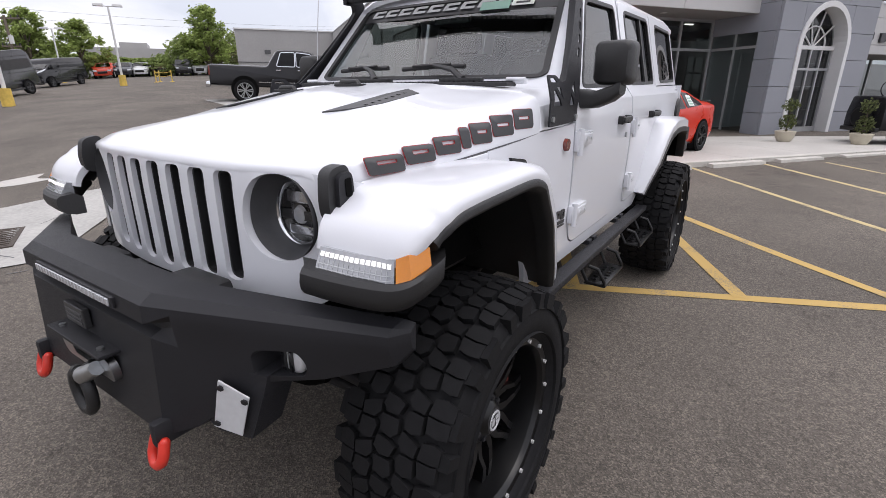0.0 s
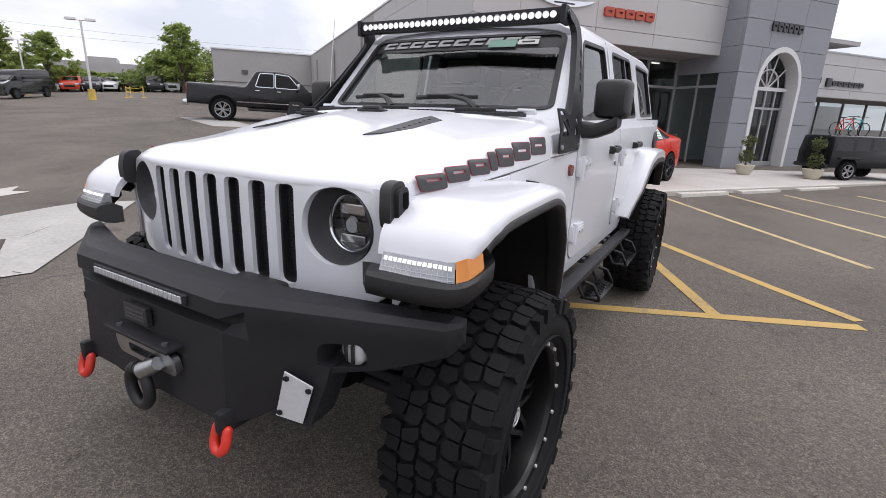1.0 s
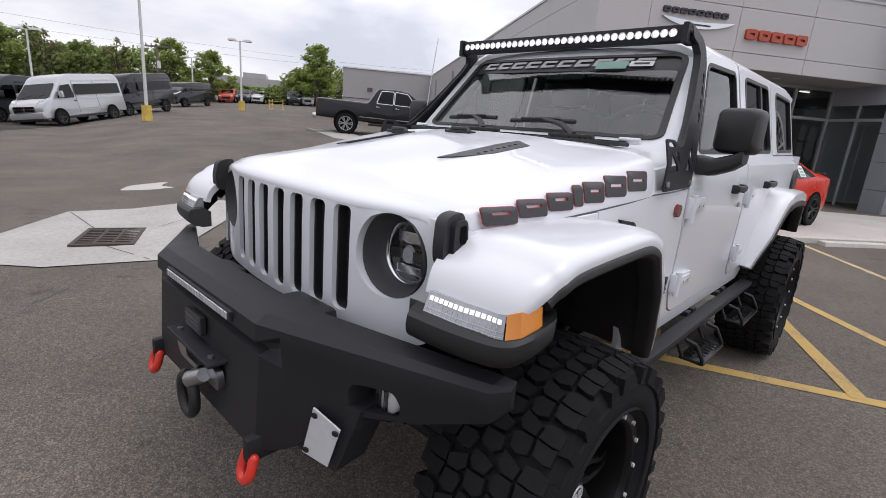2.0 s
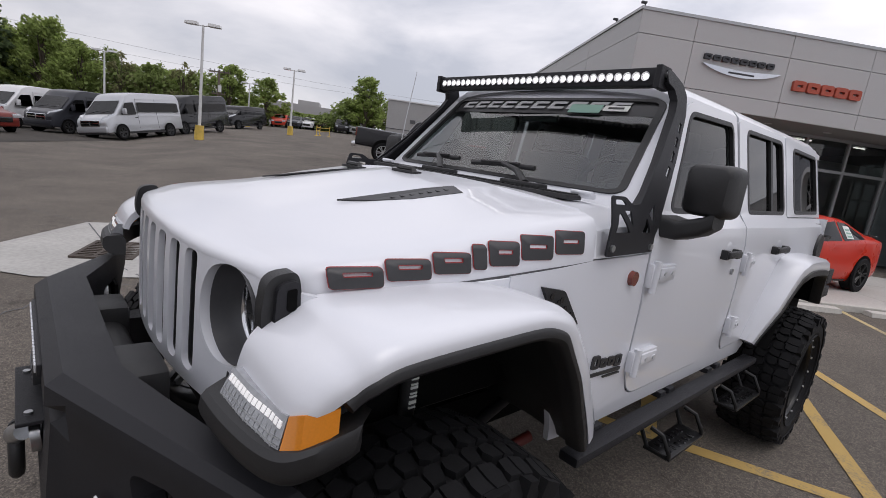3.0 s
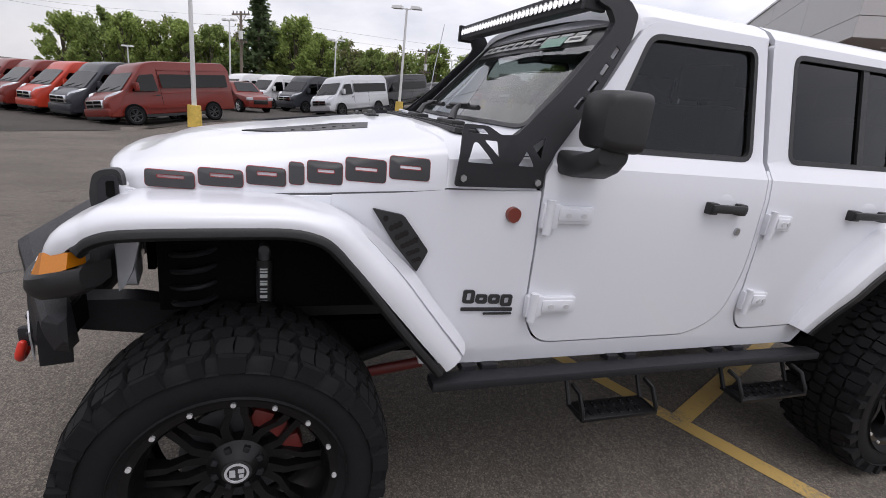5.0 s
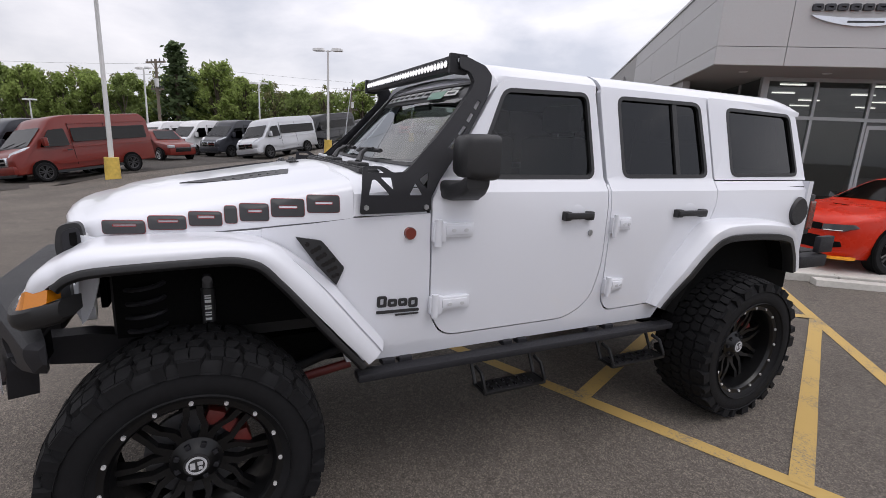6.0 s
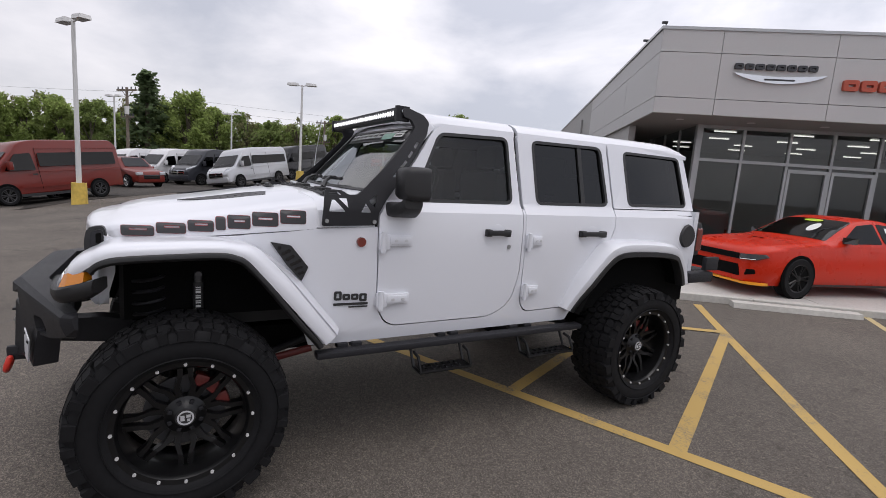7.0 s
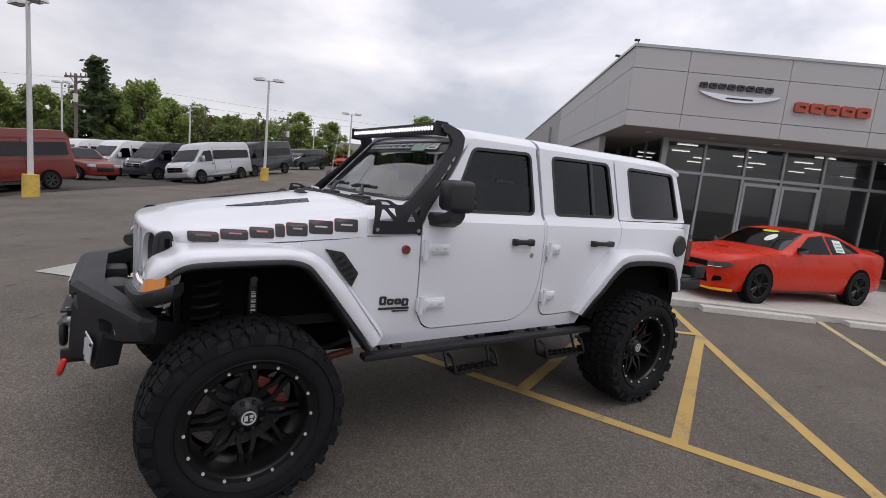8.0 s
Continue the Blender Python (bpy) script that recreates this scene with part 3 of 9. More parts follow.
def slab(name, s0, s1, n0, n1, z0, z1, mat_, parent=building, label="", bevel=0.0):
    bm = bmesh.new()
    box(bm, s0, s1, n0, n1, z0, z1, bevel)
    return part(name, bm, mat_, parent, label)


def pavement():
    pv = thing("pavement", "pale concrete pavement in front of the showroom", "pavement", FRONT, kind="structure")
    s = 2.6
    k = 0
    while s < 30:
        for n0, n1 in ((4.95, 7.0), (7.012, 9.0), (9.012, 10.45)):
            bm = bmesh.new()
            box(bm, s, s + 1.988, n0, n1, -0.25, 0.045, 0.006)
            part("slab", bm, CONCRETE, pv)
        s += 2.0
    s = 2.6
    while s < 30:
        bm = bmesh.new()
        box(bm, s, s + 2.99, 4.78, 4.945, -0.25, 0.052, 0.012)
        part("kerb_stone", bm, CONCRETE_EDGE, pv)
        s += 3.0
    for s0, s1, n0 in ((5.25, 6.95, 4.60), (7.45, 8.75, 4.60), (9.15, 10.35, 4.60), (11.0, 12.4, 4.6)):
        bm = bmesh.new()
        loft(bm, [[(s0 + a, n0 - 0.04, -0.15), (s0 + a, n0, 0.02), (s0 + a, n0 + 0.13, 0.03), (s0 + a, n0 + 0.17, -0.15)] for a in (0, 0.06, s1 - s0 - 0.06, s1 - s0)])
        w = single("wheel_stop", bm, CONCRETE_EDGE, "low chipped concrete wheel stop along the kerb", "wheel stop", FRONT, group="wheel stops")


pavement()
Z0, Z1 = 3.12, 4.80
# fascia: joined panels with recessed joints
slab("fascia_core", 4.98, 13.20, 9.04, 11.2, Z0 + 0.02, Z1, JOINT)
edges = [4.95, 6.22, 8.52, 10.52, 13.20]
rows = [(Z0, 3.44), (3.452, 4.35), (4.362, Z1)]
for a, b in zip(edges, edges[1:]):
    for z0, z1 in rows:
        slab("fascia_panel", a + 0.006, b - 0.006, 9.0, 9.06, z0, z1, PANEL_GREY)
depths = [9.0, 12.0, 15.0, 18.0, 21.0, 24.0, 28.0, 33.0, 38.0]
for a, b in zip(depths, depths[1:]):
    for z0, z1 in (rows if a < 17 else [(0.0, 2.2), (2.212, Z1)]):
        slab("side_panel", 4.95, 5.01, a + 0.006, b - 0.006, z0, z1, PANEL_GREY if a < 17 else BLOCK_GREY)
slab("roof_cap", 4.93, 13.25, 8.98, 11.3, Z1, Z1 + 0.06, ALU)
slab("roof", 5.0, 24, 11.2, 38, Z1 - 0.4, Z1 - 0.25, BLOCK_GREY)
slab("side_cap", 4.92, 5.06, 8.98, 38.0, Z1, Z1 + 0.06, ALU)
slab("side_wall", 5.03, 5.2, 11.4, 38.0, 0.0, Z1 - 0.3, BLOCK_GREY)
slab("soffit", 5.0, 13.20, 9.06, 10.6, Z0 - 0.004, Z0 + 0.03, SOFFIT)
slab("side_soffit", 5.0, 6.6, 10.6, 17.0, Z0 - 0.004, Z0 + 0.03, SOFFIT)
for s in (5.8, 7.4, 9.0, 10.6):
    bm = bmesh.new()
    rod(bm, (s, 9.8, Z0 - 0.012), (s, 9.8, Z0 - 0.003), 0.09, seg=20)
    part("downlight", bm, TRIM_WHITE, building, "round soffit downlight")
for s, n in ((5.0, 9.05), (4.96, 10.4)):
    bm = bmesh.new()
    rod(bm, (s, n, Z1 + 0.05), (s, n, Z1 + 0.13), 0.012, seg=8)
    box(bm, s - 0.09, s + 0.03, n - 0.028, n + 0.028, Z1 + 0.115, Z1 + 0.16, 0.008)
    part("security_camera", bm, SIGN_DARK, building, "small roof-edge security camera")

# glass front
GN = 10.5
mull = [6.6, 7.6, 8.68, 9.68, 10.72, 11.95, 13.18]
slab("corner_post", 6.46, 6.60, GN - 0.07, GN + 0.07, 0.04, Z0, ALU)
slab("sill", 6.6, 13.20, GN - 0.05, GN + 0.05, 0.04, 0.12, ALU)
slab("head", 6.6, 13.20, GN - 0.05, GN + 0.05, Z0 - 0.08, Z0 - 0.006, ALU)
slab("transom", 6.6, 13.20, GN - 0.045, GN + 0.045, 2.27, 2.34, ALU)
for s in mull[1:]:
    slab("mullion", s - 0.03, s + 0.03, GN - 0.045, GN + 0.045, 0.12, Z0 - 0.08, ALU)
for a, b in zip(mull, mull[1:]):
    for z0, z1 in ((0.12, 2.27), (2.34, Z0 - 0.08)):
        bm = bmesh.new()
        bm.faces.new([bm.verts.new(p) for p in ((a + 0.03, GN, z0), (b - 0.03, GN, z0), (b - 0.03, GN, z1), (a + 0.03, GN, z1))])
        pane = part("pane", bm, GLASS_STORE, building)
        pane.visible_shadow = False
for a, b in ((8.68, 9.68), (9.68, 10.72)):
    for x0, x1, z0, z1 in ((a + 0.035, a + 0.10, 0.12, 2.2), (b - 0.10, b - 0.035, 0.12, 2.2), (a + 0.1, b - 0.1, 2.12, 2.2), (a + 0.1, b - 0.1, 0.12, 0.3)):
        slab("door_frame", x0, x1, GN - 0.06, GN + 0.03, z0, z1, ALU)
# return glazing round the corner
for n0, n1 in ((10.6, 11.9), (11.9, 13.2), (13.2, 14.5)):
    bm = bmesh.new()
    bm.faces.new([bm.verts.new(p) for p in ((6.53, n0, 0.1), (6.53, n1, 0.1), (6.53, n1, Z0), (6.53, n0, Z0))])
    part("pane", bm, GLASS_STORE, building).visible_shadow = False
    slab("mullion", 6.50, 6.56, n1 - 0.03, n1 + 0.03, 0.1, Z0, ALU)
slab("return_wall", 6.45, 6.6, 14.53, 22, 0, Z0, PANEL_GREY)
# showroom
slab("showroom_floor", 6.6, 16.5, 10.56, 18.0, 0.0, 0.045, SHOWFLOOR)
slab("showroom_back", 6.6, 16.5, 18.0, 18.2, 0.0, Z0, SHOWROOM)
slab("showroom_end", 16.4, 16.5, 10.6, 18.0, 0.045, Z0, SHOWROOM)
slab("showroom_ceiling", 6.6, 16.5, 10.56, 18.0, Z0 - 0.002, Z0 + 0.1, SHOWROOM)
for i in range(5):
    for j in range(4):
        slab("tube_light", 7.2 + i * 1.9 + 0.5 * (j % 2), 7.75 + i * 1.9 + 0.5 * (j % 2), 11.3 + j * 1.6, 11.35 + j * 1.6, Z0 - 0.05, Z0 - 0.02, TUBE_LIGHT, label="lit ceiling tube")
for s, n, w in ((8.0, 14.5, 1.2), (10.6, 13.6, 0.9), (12.6, 15.2, 1.4)):
    slab("sales_desk", s, s + w, n, n + 0.6, 0.05, 1.05, SHOWROOM, label="dark sales desk", bevel=0.02)

# lettering on the fascia as plain raised blocks, and a winged silver shape
def sign(s0, s1, n, z0, z1, count, mat_, slant=0.0, gap=0.16, deep=0.06):
    w = (s1 - s0) / count
    for i in range(count):
        a, b = s0 + i * w, s0 + (i + 1 - gap) * w
        o = rounded([(a, z0), (a, z1), (b, z1), (b, z0)], (z1 - z0) * 0.22, 3)
        h = (z1 - z0)
        slot = rounded([(a + (b - a) * 0.3, z0 + h * 0.38), (a + (b - a) * 0.3, z0 + h * 0.62), (b - (b - a) * 0.24, z0 + h * 0.62), (b - (b - a) * 0.24, z0 + h * 0.38)], h * 0.05, 2)
        bm = sheet(o, (slot,), (), lambda u, v: (u + slant * (v - z0), n, v), deep, (0, 1, 0))
        part("sign_block", bm, mat_, building, "raised sign block")


sign(6.52, 8.22, 8.945, 4.06, 4.17, 8, SIGN_DARK, gap=0.2)
bm = bmesh.new()
top_, low_ = [], []
for i in range(25):
    t = i / 24 * 2 - 1
    top_.append((7.45 + 0.93 * t, 3.93 + 0.055 * abs(t) ** 1.5))
    low_.append((7.45 + 0.93 * t, 3.93 + 0.055 * abs(t) ** 1.5 - 0.13 * max(0.0, 1 - abs(t) ** 2.2) ** 0.8 - 0.004))
wing = sheet(top_ + low_[::-1], (), (), lambda u, v: (u, 8.955, v), 0.045, (0, 1, 0))
part("winged_sign", wing, CHROME, building, "plain silver winged sign shape")
slab("wing_bar", 7.15, 7.75, 8.94, 8.955, 3.855, 3.885, SIGN_DARK)
sign(8.72, 10.45, 8.93, 3.72, 3.93, 5, SIGN_RED, gap=0.14, deep=0.07)

# entrance tower with an arched portal
T0, T1, TN, TZ = 13.20, 17.05, 8.3, 5.3
tower = part("tower_core", (lambda b: (box(b, T0 + 0.02, T1 - 0.02, TN + 0.5, 14.0, 2.9, TZ - 0.02), b)[1])(bmesh.new()), JOINT, building)
AC, AW, AS = 15.04, 0.90, 2.30


def portal(r, z_base=0.045, n=20):
    return [(AC - r, z_base)] + [(AC - r * math.cos(math.pi * k / n), AS + r * math.sin(math.pi * k / n) * 1.08) for k in range(n + 1)] + [(AC + r, z_base)]


def tower_face():
    zs = [0.045, 0.62, 1.30, 1.98, 2.66, 3.34, 4.02, 4.7, TZ]
    for i, (z0, z1) in enumerate(zip(zs, zs[1:])):
        cols = [T0, 14.05, 16.0, T1] if z1 < 3.5 else [T0, 14.3, 15.7, T1]
        for a, b in zip(cols, cols[1:]):
            # panels are cut back round the arch
            lo, hi = a + 0.006, b - 0.006
            if a < AC < b and z0 < 3.3:
                r = AW + 0.13
                for side in (-1, 1):
                    pts = []
                    for z in np.linspace(z0 + 0.006, z1 - 0.006, 7):
                        h = r if z < AS else (r * math.sqrt(max(0.0, 1 - ((z - AS) / (r * 1.08)) ** 2)) if z < AS + r * 1.08 else 0.0)
                        pts.append((AC + side * h, z))
                    edge = lo if side < 0 else hi
                    if abs(pts[0][0] - edge) < 0.01 and abs(pts[-1][0] - edge) < 0.01:
                        continue
                    poly = [(edge, z0 + 0.006)] + [(min(max(p, lo), hi), z) for p, z in pts] + [(edge, z1 - 0.006)]
                    clean = [poly[0]]
                    for p in poly[1:]:
                        if (Vector(p) - Vector(clean[-1])).length > 0.004:
                            clean.append(p)
                    if len(clean) > 2:
                        b2 = sheet(clean, (), (), lambda u, v: (u, TN, v), 0.08, (0, 1, 0))
                        part("tower_panel", b2, TOWER_GREY, building)
            else:
                slab("tower_panel", lo, hi, TN, TN + 0.08, z0 + 0.006, z1 - 0.006, TOWER_GREY)
        for s in (T0, T1 - 0.08):
            slab("tower_panel", s, s + 0.08, TN + 0.086, TN + (0.62 if z1 < 3.3 and s == T0 else 2.2), z0 + 0.006, z1 - 0.006, TOWER_GREY)
    for a, b in ((T0 + 0.085, 13.9), (16.14, T1 - 0.085)):
        slab("tower_pier", a, b, TN + 0.085, TN + 0.60, 0.045, 2.9, JOINT)
    side = bmesh.new()
    side.faces.new([side.verts.new(p) for p in ((T0 + 0.04, TN + 0.62, 0.1), (T0 + 0.04, GN - 0.05, 0.1), (T0 + 0.04, GN - 0.05, Z0), (T0 + 0.04, TN + 0.62, Z0))])
    part("pane", side, GLASS_STORE, building).visible_shadow = False
    slab("transom", T0 + 0.01, T0 + 0.07, TN + 0.62, GN - 0.05, 2.27, 2.34, ALU)
    slab("mullion", T0 + 0.01, T0 + 0.07, TN + 1.3, TN + 1.36, 0.1, Z0 - 0.02, ALU)
    o, i_ = portal(AW + 0.13), portal(AW)
    ring = sheet(o + i_[::-1], (), (), lambda u, v: (u, TN - 0.035, v), 0.42, (0, 1, 0))
    part("arch_surround", ring, TRIM_WHITE, building, "white arched door surround")
    gl = sheet(portal(AW - 0.002), (), (), lambda u, v: (u, TN + 0.35, v), 0)
    g = part("arch_glass", gl, GLASS_STORE, building)
    g.visible_shadow = False
    slab("door_stile", AC - 0.02, AC + 0.03, TN + 0.30, TN + 0.36, 0.045, AS, ALU)
    for s in (AC - AW + 0.02, AC - 0.46, AC + 0.42, AC + AW - 0.07):
        slab("door_stile", s, s + 0.05, TN + 0.30, TN + 0.36, 0.045, AS - 0.05, ALU)
    slab("door_head", AC - AW, AC + AW, TN + 0.28, TN + 0.37, AS - 0.05, AS + 0.05, TRIM_WHITE)
    slab("door_rail", AC - AW, AC + AW, TN + 0.30, TN + 0.36, 1.72, 1.78, ALU)
    slab("door_kick", AC - AW, AC + AW, TN + 0.30, TN + 0.36, 0.045, 0.2, ALU)
    for a in (36, 72, 108, 144):
        b = bmesh.new()
        rod(b, (AC + 0.05 * math.cos(radians(a)), TN + 0.33, AS + 0.05 * math.sin(radians(a))), (AC + AW * math.cos(radians(a)), TN + 0.33, AS + AW * 1.08 * math.sin(radians(a))), 0.022, seg=8)
        part("fan_bar", b, TRIM_WHITE, building)
    b = bmesh.new()
    tube(b, [(AC - 0.52 * math.cos(math.pi * k / 16), TN + 0.33, AS + 0.54 * math.sin(math.pi * k / 16)) for k in range(17)], 0.022, 6)
    part("fan_bar", b, TRIM_WHITE, building, smooth=50)
    slab("vestibule", T0 + 0.1, T1 - 0.1, TN + 2.2, TN + 2.3, 0.045, 2.9, SHOWROOM)


tower_face()
sign(14.25, 15.65, TN - 0.05, 3.78, 4.02, 6, SIGN_DARK, gap=0.18, deep=0.05)
slab("tower_cap", T0 - 0.04, T1 + 0.04, TN - 0.04, 14.0, TZ, TZ + 0.08, ALU)
# right-hand wing beyond the tower
slab("wing_core", T1, 30, 9.26, 11.4, 2.26, 3.60, JOINT)
for a, b in ((T1, 18.3), (18.3, 20.4), (20.4, 23.2), (23.2, 26.0), (26.0, 30.0)):
    for z0, z1 in ((2.25, 2.5), (2.512, 3.25), (3.262, 3.62)):
        slab("wing_panel", a + 0.006, b - 0.006, 9.2, 9.27, z0, z1, PANEL_GREY)
slab("wing_soffit", T1, 30, 9.27, 11.3, 2.235, 2.258, SOFFIT)
slab("wing_cap", T1, 30, 9.18, 11.4, 3.62, 3.67, ALU)
sign(17.65, 18.55, 9.15, 2.64, 2.86, 4, SIGN_DARK, gap=0.15, deep=0.05)
sign(19.2, 21.1, 9.15, 2.62, 2.78, 6, SIGN_DARK, gap=0.2, deep=0.05)
slab("badge_shield", 18.85, 19.1, 9.13, 9.2, 2.58, 2.84, SIGN_DARK)
for a in range(8):
    s0 = T1 + a * 1.7
    bm = bmesh.new()
    bm.faces.new([bm.verts.new(p) for p in ((s0 + 0.03, 11.2, 0.1), (s0 + 1.67, 11.2, 0.1), (s0 + 1.67, 11.2, 2.24), (s0 + 0.03, 11.2, 2.24))])
    part("pane", bm, GLASS_STORE, building).visible_shadow = False
    slab("mullion", s0 - 0.03, s0 + 0.03, 11.16, 11.24, 0.05, 2.24, ALU)
slab("wing_back", 16.5, 30, 14.5, 14.7, 0, 2.3, SHOWROOM)
slab("wing_floor", 16.5, 30, 11.25, 14.5, 0.0, 0.04, SHOWFLOOR)

# rear service block
service = thing("service_block", "plain grey block-walled service building behind the showroom", "building", Matrix.Translation((0, 0, 0.95)) @ FRONT)
slab("wall", -1.6, 5.0, 36.2, 44.0, -1.0, 3.95, BLOCK_GREY, service)
slab("roof_edge", -1.66, 5.0, 36.14, 44.0, 3.95, 4.03, TRIM_WHITE, service)
slab("band", -1.62, 5.0, 36.17, 36.22, 1.95, 2.0, JOINT, service)
slab("wall_vent", 0.2, 0.6, 36.15, 36.21, 2.5, 2.75, JOINT, service, "small louvred wall vent")
for n, z1, w in ((22.5, 2.15, 1.0), (29.5, 2.15, 1.0)):
    slab("side_door", 4.93, 4.96, n, n + w, 0.0, z1, SHOWROOM, building, "grey steel side door")
    slab("wall_lamp", 4.86, 4.95, n + 0.3, n + 0.6, 2.6, 2.8, SIGN_DARK, building, "dark wall lamp")
for n in (20.0, 26.5, 33.0):
    bm = bmesh.new()
    rod(bm, (4.88, n, 0.0), (4.88, n, 4.3), 0.05, seg=10)
    part("downpipe", bm, BLOCK_GREY, building)


def planter(x, y, seed):
    pl = thing("planter", "rounded stone planter with a small clipped topiary", "planter", pose(x, y, 0.168), group="entrance planters")
    bm = bmesh.new()
    lathe(bm, [(0.0, 0.0), (0.14, 0.0), (0.20, 0.10), (0.225, 0.22), (0.235, 0.25), (0.215, 0.26), (0.19, 0.24), (0.0, 0.235)], 24, m=Matrix.Rotation(radians(-90), 4, "Y"))
    part("pot", bm, POT, pl, smooth=40)
    t = bmesh.new()
    tube(t, [(0, 0, 0.22), (0.01, 0, 0.5), (0, 0.01, 0.85)], [0.018, 0.015, 0.012], 6)
    part("stem", t, BARK, pl)
    lv = bmesh.new()
    rnd = random.Random(seed)
    for cz, r, cnt in ((0.47, 0.19, 260), (0.88, 0.17, 190)):
        for _ in range(cnt):
            v = Vector((rnd.gauss(0, 1), rnd.gauss(0, 1), rnd.gauss(0, 1))).normalized() * r * rnd.uniform(0.5, 1.08)
            leaf(lv, v + Vector((0, 0, cz)), rnd, 0.035)
    part("leaves", lv, LEAF_POT, pl)


def leaf(bm, p, rnd, size):
    a = Vector((rnd.gauss(0, 1), rnd.gauss(0, 1), rnd.gauss(0, 1))).normalized()
    b = a.orthogonal().normalized()
    c = a.cross(b)
    s = size * rnd.uniform(0.6, 1.4)
    bm.faces.new([bm.verts.new(p + q) for q in (b * s, c * s * 0.55, -b * s, -c * s * 0.55)])


planter(1.87, 13.90, 3)
planter(3.38, 14.10, 8)

# ---- the white lifted four-door off-roader ----
suv = thing("off_road_suv", "white lifted four-door off-road SUV on black wheels, parked on asphalt", "car")
SIDE = [(0.60, 0.775), (0.70, 0.793), (0.85, 0.803), (1.10, 0.810), (1.30, 0.806), (1.36, 0.795), (1.395, 0.765), (1.41, 0.752), (1.86, 0.655), (1.95, 0.63)]
ZCUTS = [("v", z) for z in (0.70, 0.85, 1.10, 1.30, 1.36, 1.395, 1.415, 1.64, 1.83)]


def flank(s, proud=0.0):
    """Bends a plate in (y, z) onto the car's side."""
    return lambda y, z: (s * (lerp(SIDE, z) + proud - 0.02 * max(0.0, (y - 2.9) / 0.7) ** 2 - 0.056 * max(0.0, (0.86 - y) / 0.6) ** 1.3), y, z)


def shrink(loop, d):
    """Moves an outline inwards by d."""
    n, out = len(loop), []
    area = sum(loop[i - 1][0] * loop[i][1] - loop[i][0] * loop[i - 1][1] for i in range(n))
    g = 1 if area > 0 else -1
    for i in range(n):
        a, b = Vector(loop[i - 1]), Vector(loop[(i + 1) % n])
        t = b - a
        if t.length < 1e-9:
            out.append(tuple(loop[i]))
            continue
        nrm = Vector((-t.y, t.x)).normalized() * g
        out.append(tuple(Vector(loop[i]) + nrm * d))
    return out


BODY_EDGE = rounded([(0.27, 1.229, 0), (0.45, 1.249, 0), (0.60, 1.270, 0), (0.907, 1.283, 0), (0.918, 0.84, 0.06), (0.975, 0.712, 0.07), (1.74, 0.714, 0.1), (1.905, 0.80, 0.1), (1.953, 1.0, 0.05), (1.956, 1.385, 0),
                     (1.976, 1.385, 0), (1.978, 0.80, 0.05), (2.03, 0.727, 0.06), (2.45, 0.736, 0.08), (2.60, 0.94, 0.08), (2.745, 1.32, 0.05), (2.748, 1.398, 0), (3.63, 1.398, 0.01), (3.655, 1.10, 0.04), (3.60, 0.86, 0.02),
                     (3.50, 0.86, 0), (3.40, 1.04, 0.08), (3.22, 1.13, 0.08), (2.74, 1.13, 0.1), (2.55, 0.93, 0.06), (2.42, 0.632, 0), (0.58, 0.632, 0), (0.48, 0.95, 0.05), (0.27, 1.15, 0)], 0.02)
FRONT_DOOR = rounded([(0.922, 0.84, 0.06), (0.98, 0.720, 0.07), (1.74, 0.722, 0.1), (1.895, 0.805, 0.1), (1.944, 1.0, 0.05), (1.948, 1.38, 0.02), (1.912, 1.872, 0.04), (1.285, 1.868, 0.08), (0.955, 1.405, 0.05), (0.912, 1.33, 0.02)], 0.02)
FRONT_PANE = rounded([(1.085, 1.412), (1.305, 1.825), (1.862, 1.838), (1.885, 1.412)], 0.055)
REAR_DOOR = rounded([(1.984, 0.80, 0.05), (2.035, 0.735, 0.06), (2.445, 0.744, 0.08), (2.593, 0.945, 0.08), (2.736, 1.32, 0.06), (2.738, 1.40, 0.02), (2.70, 1.876, 0.04), (1.945, 1.872, 0.04), (1.972, 1.39, 0.02)], 0.02)
REAR_PANE = rounded([(2.085, 1.415), (2.065, 1.838), (2.655, 1.845), (2.695, 1.418)], 0.05)
QUARTER = rounded([(2.752, 1.404, 0.01), (2.716, 1.885, 0.02), (3.53, 1.885, 0.06), (3.640, 1.404, 0.01)], 0.02)
QUARTER_PANE = rounded([(2.895, 1.425), (2.865, 1.835), (3.475, 1.832), (3.545, 1.43)], 0.05)


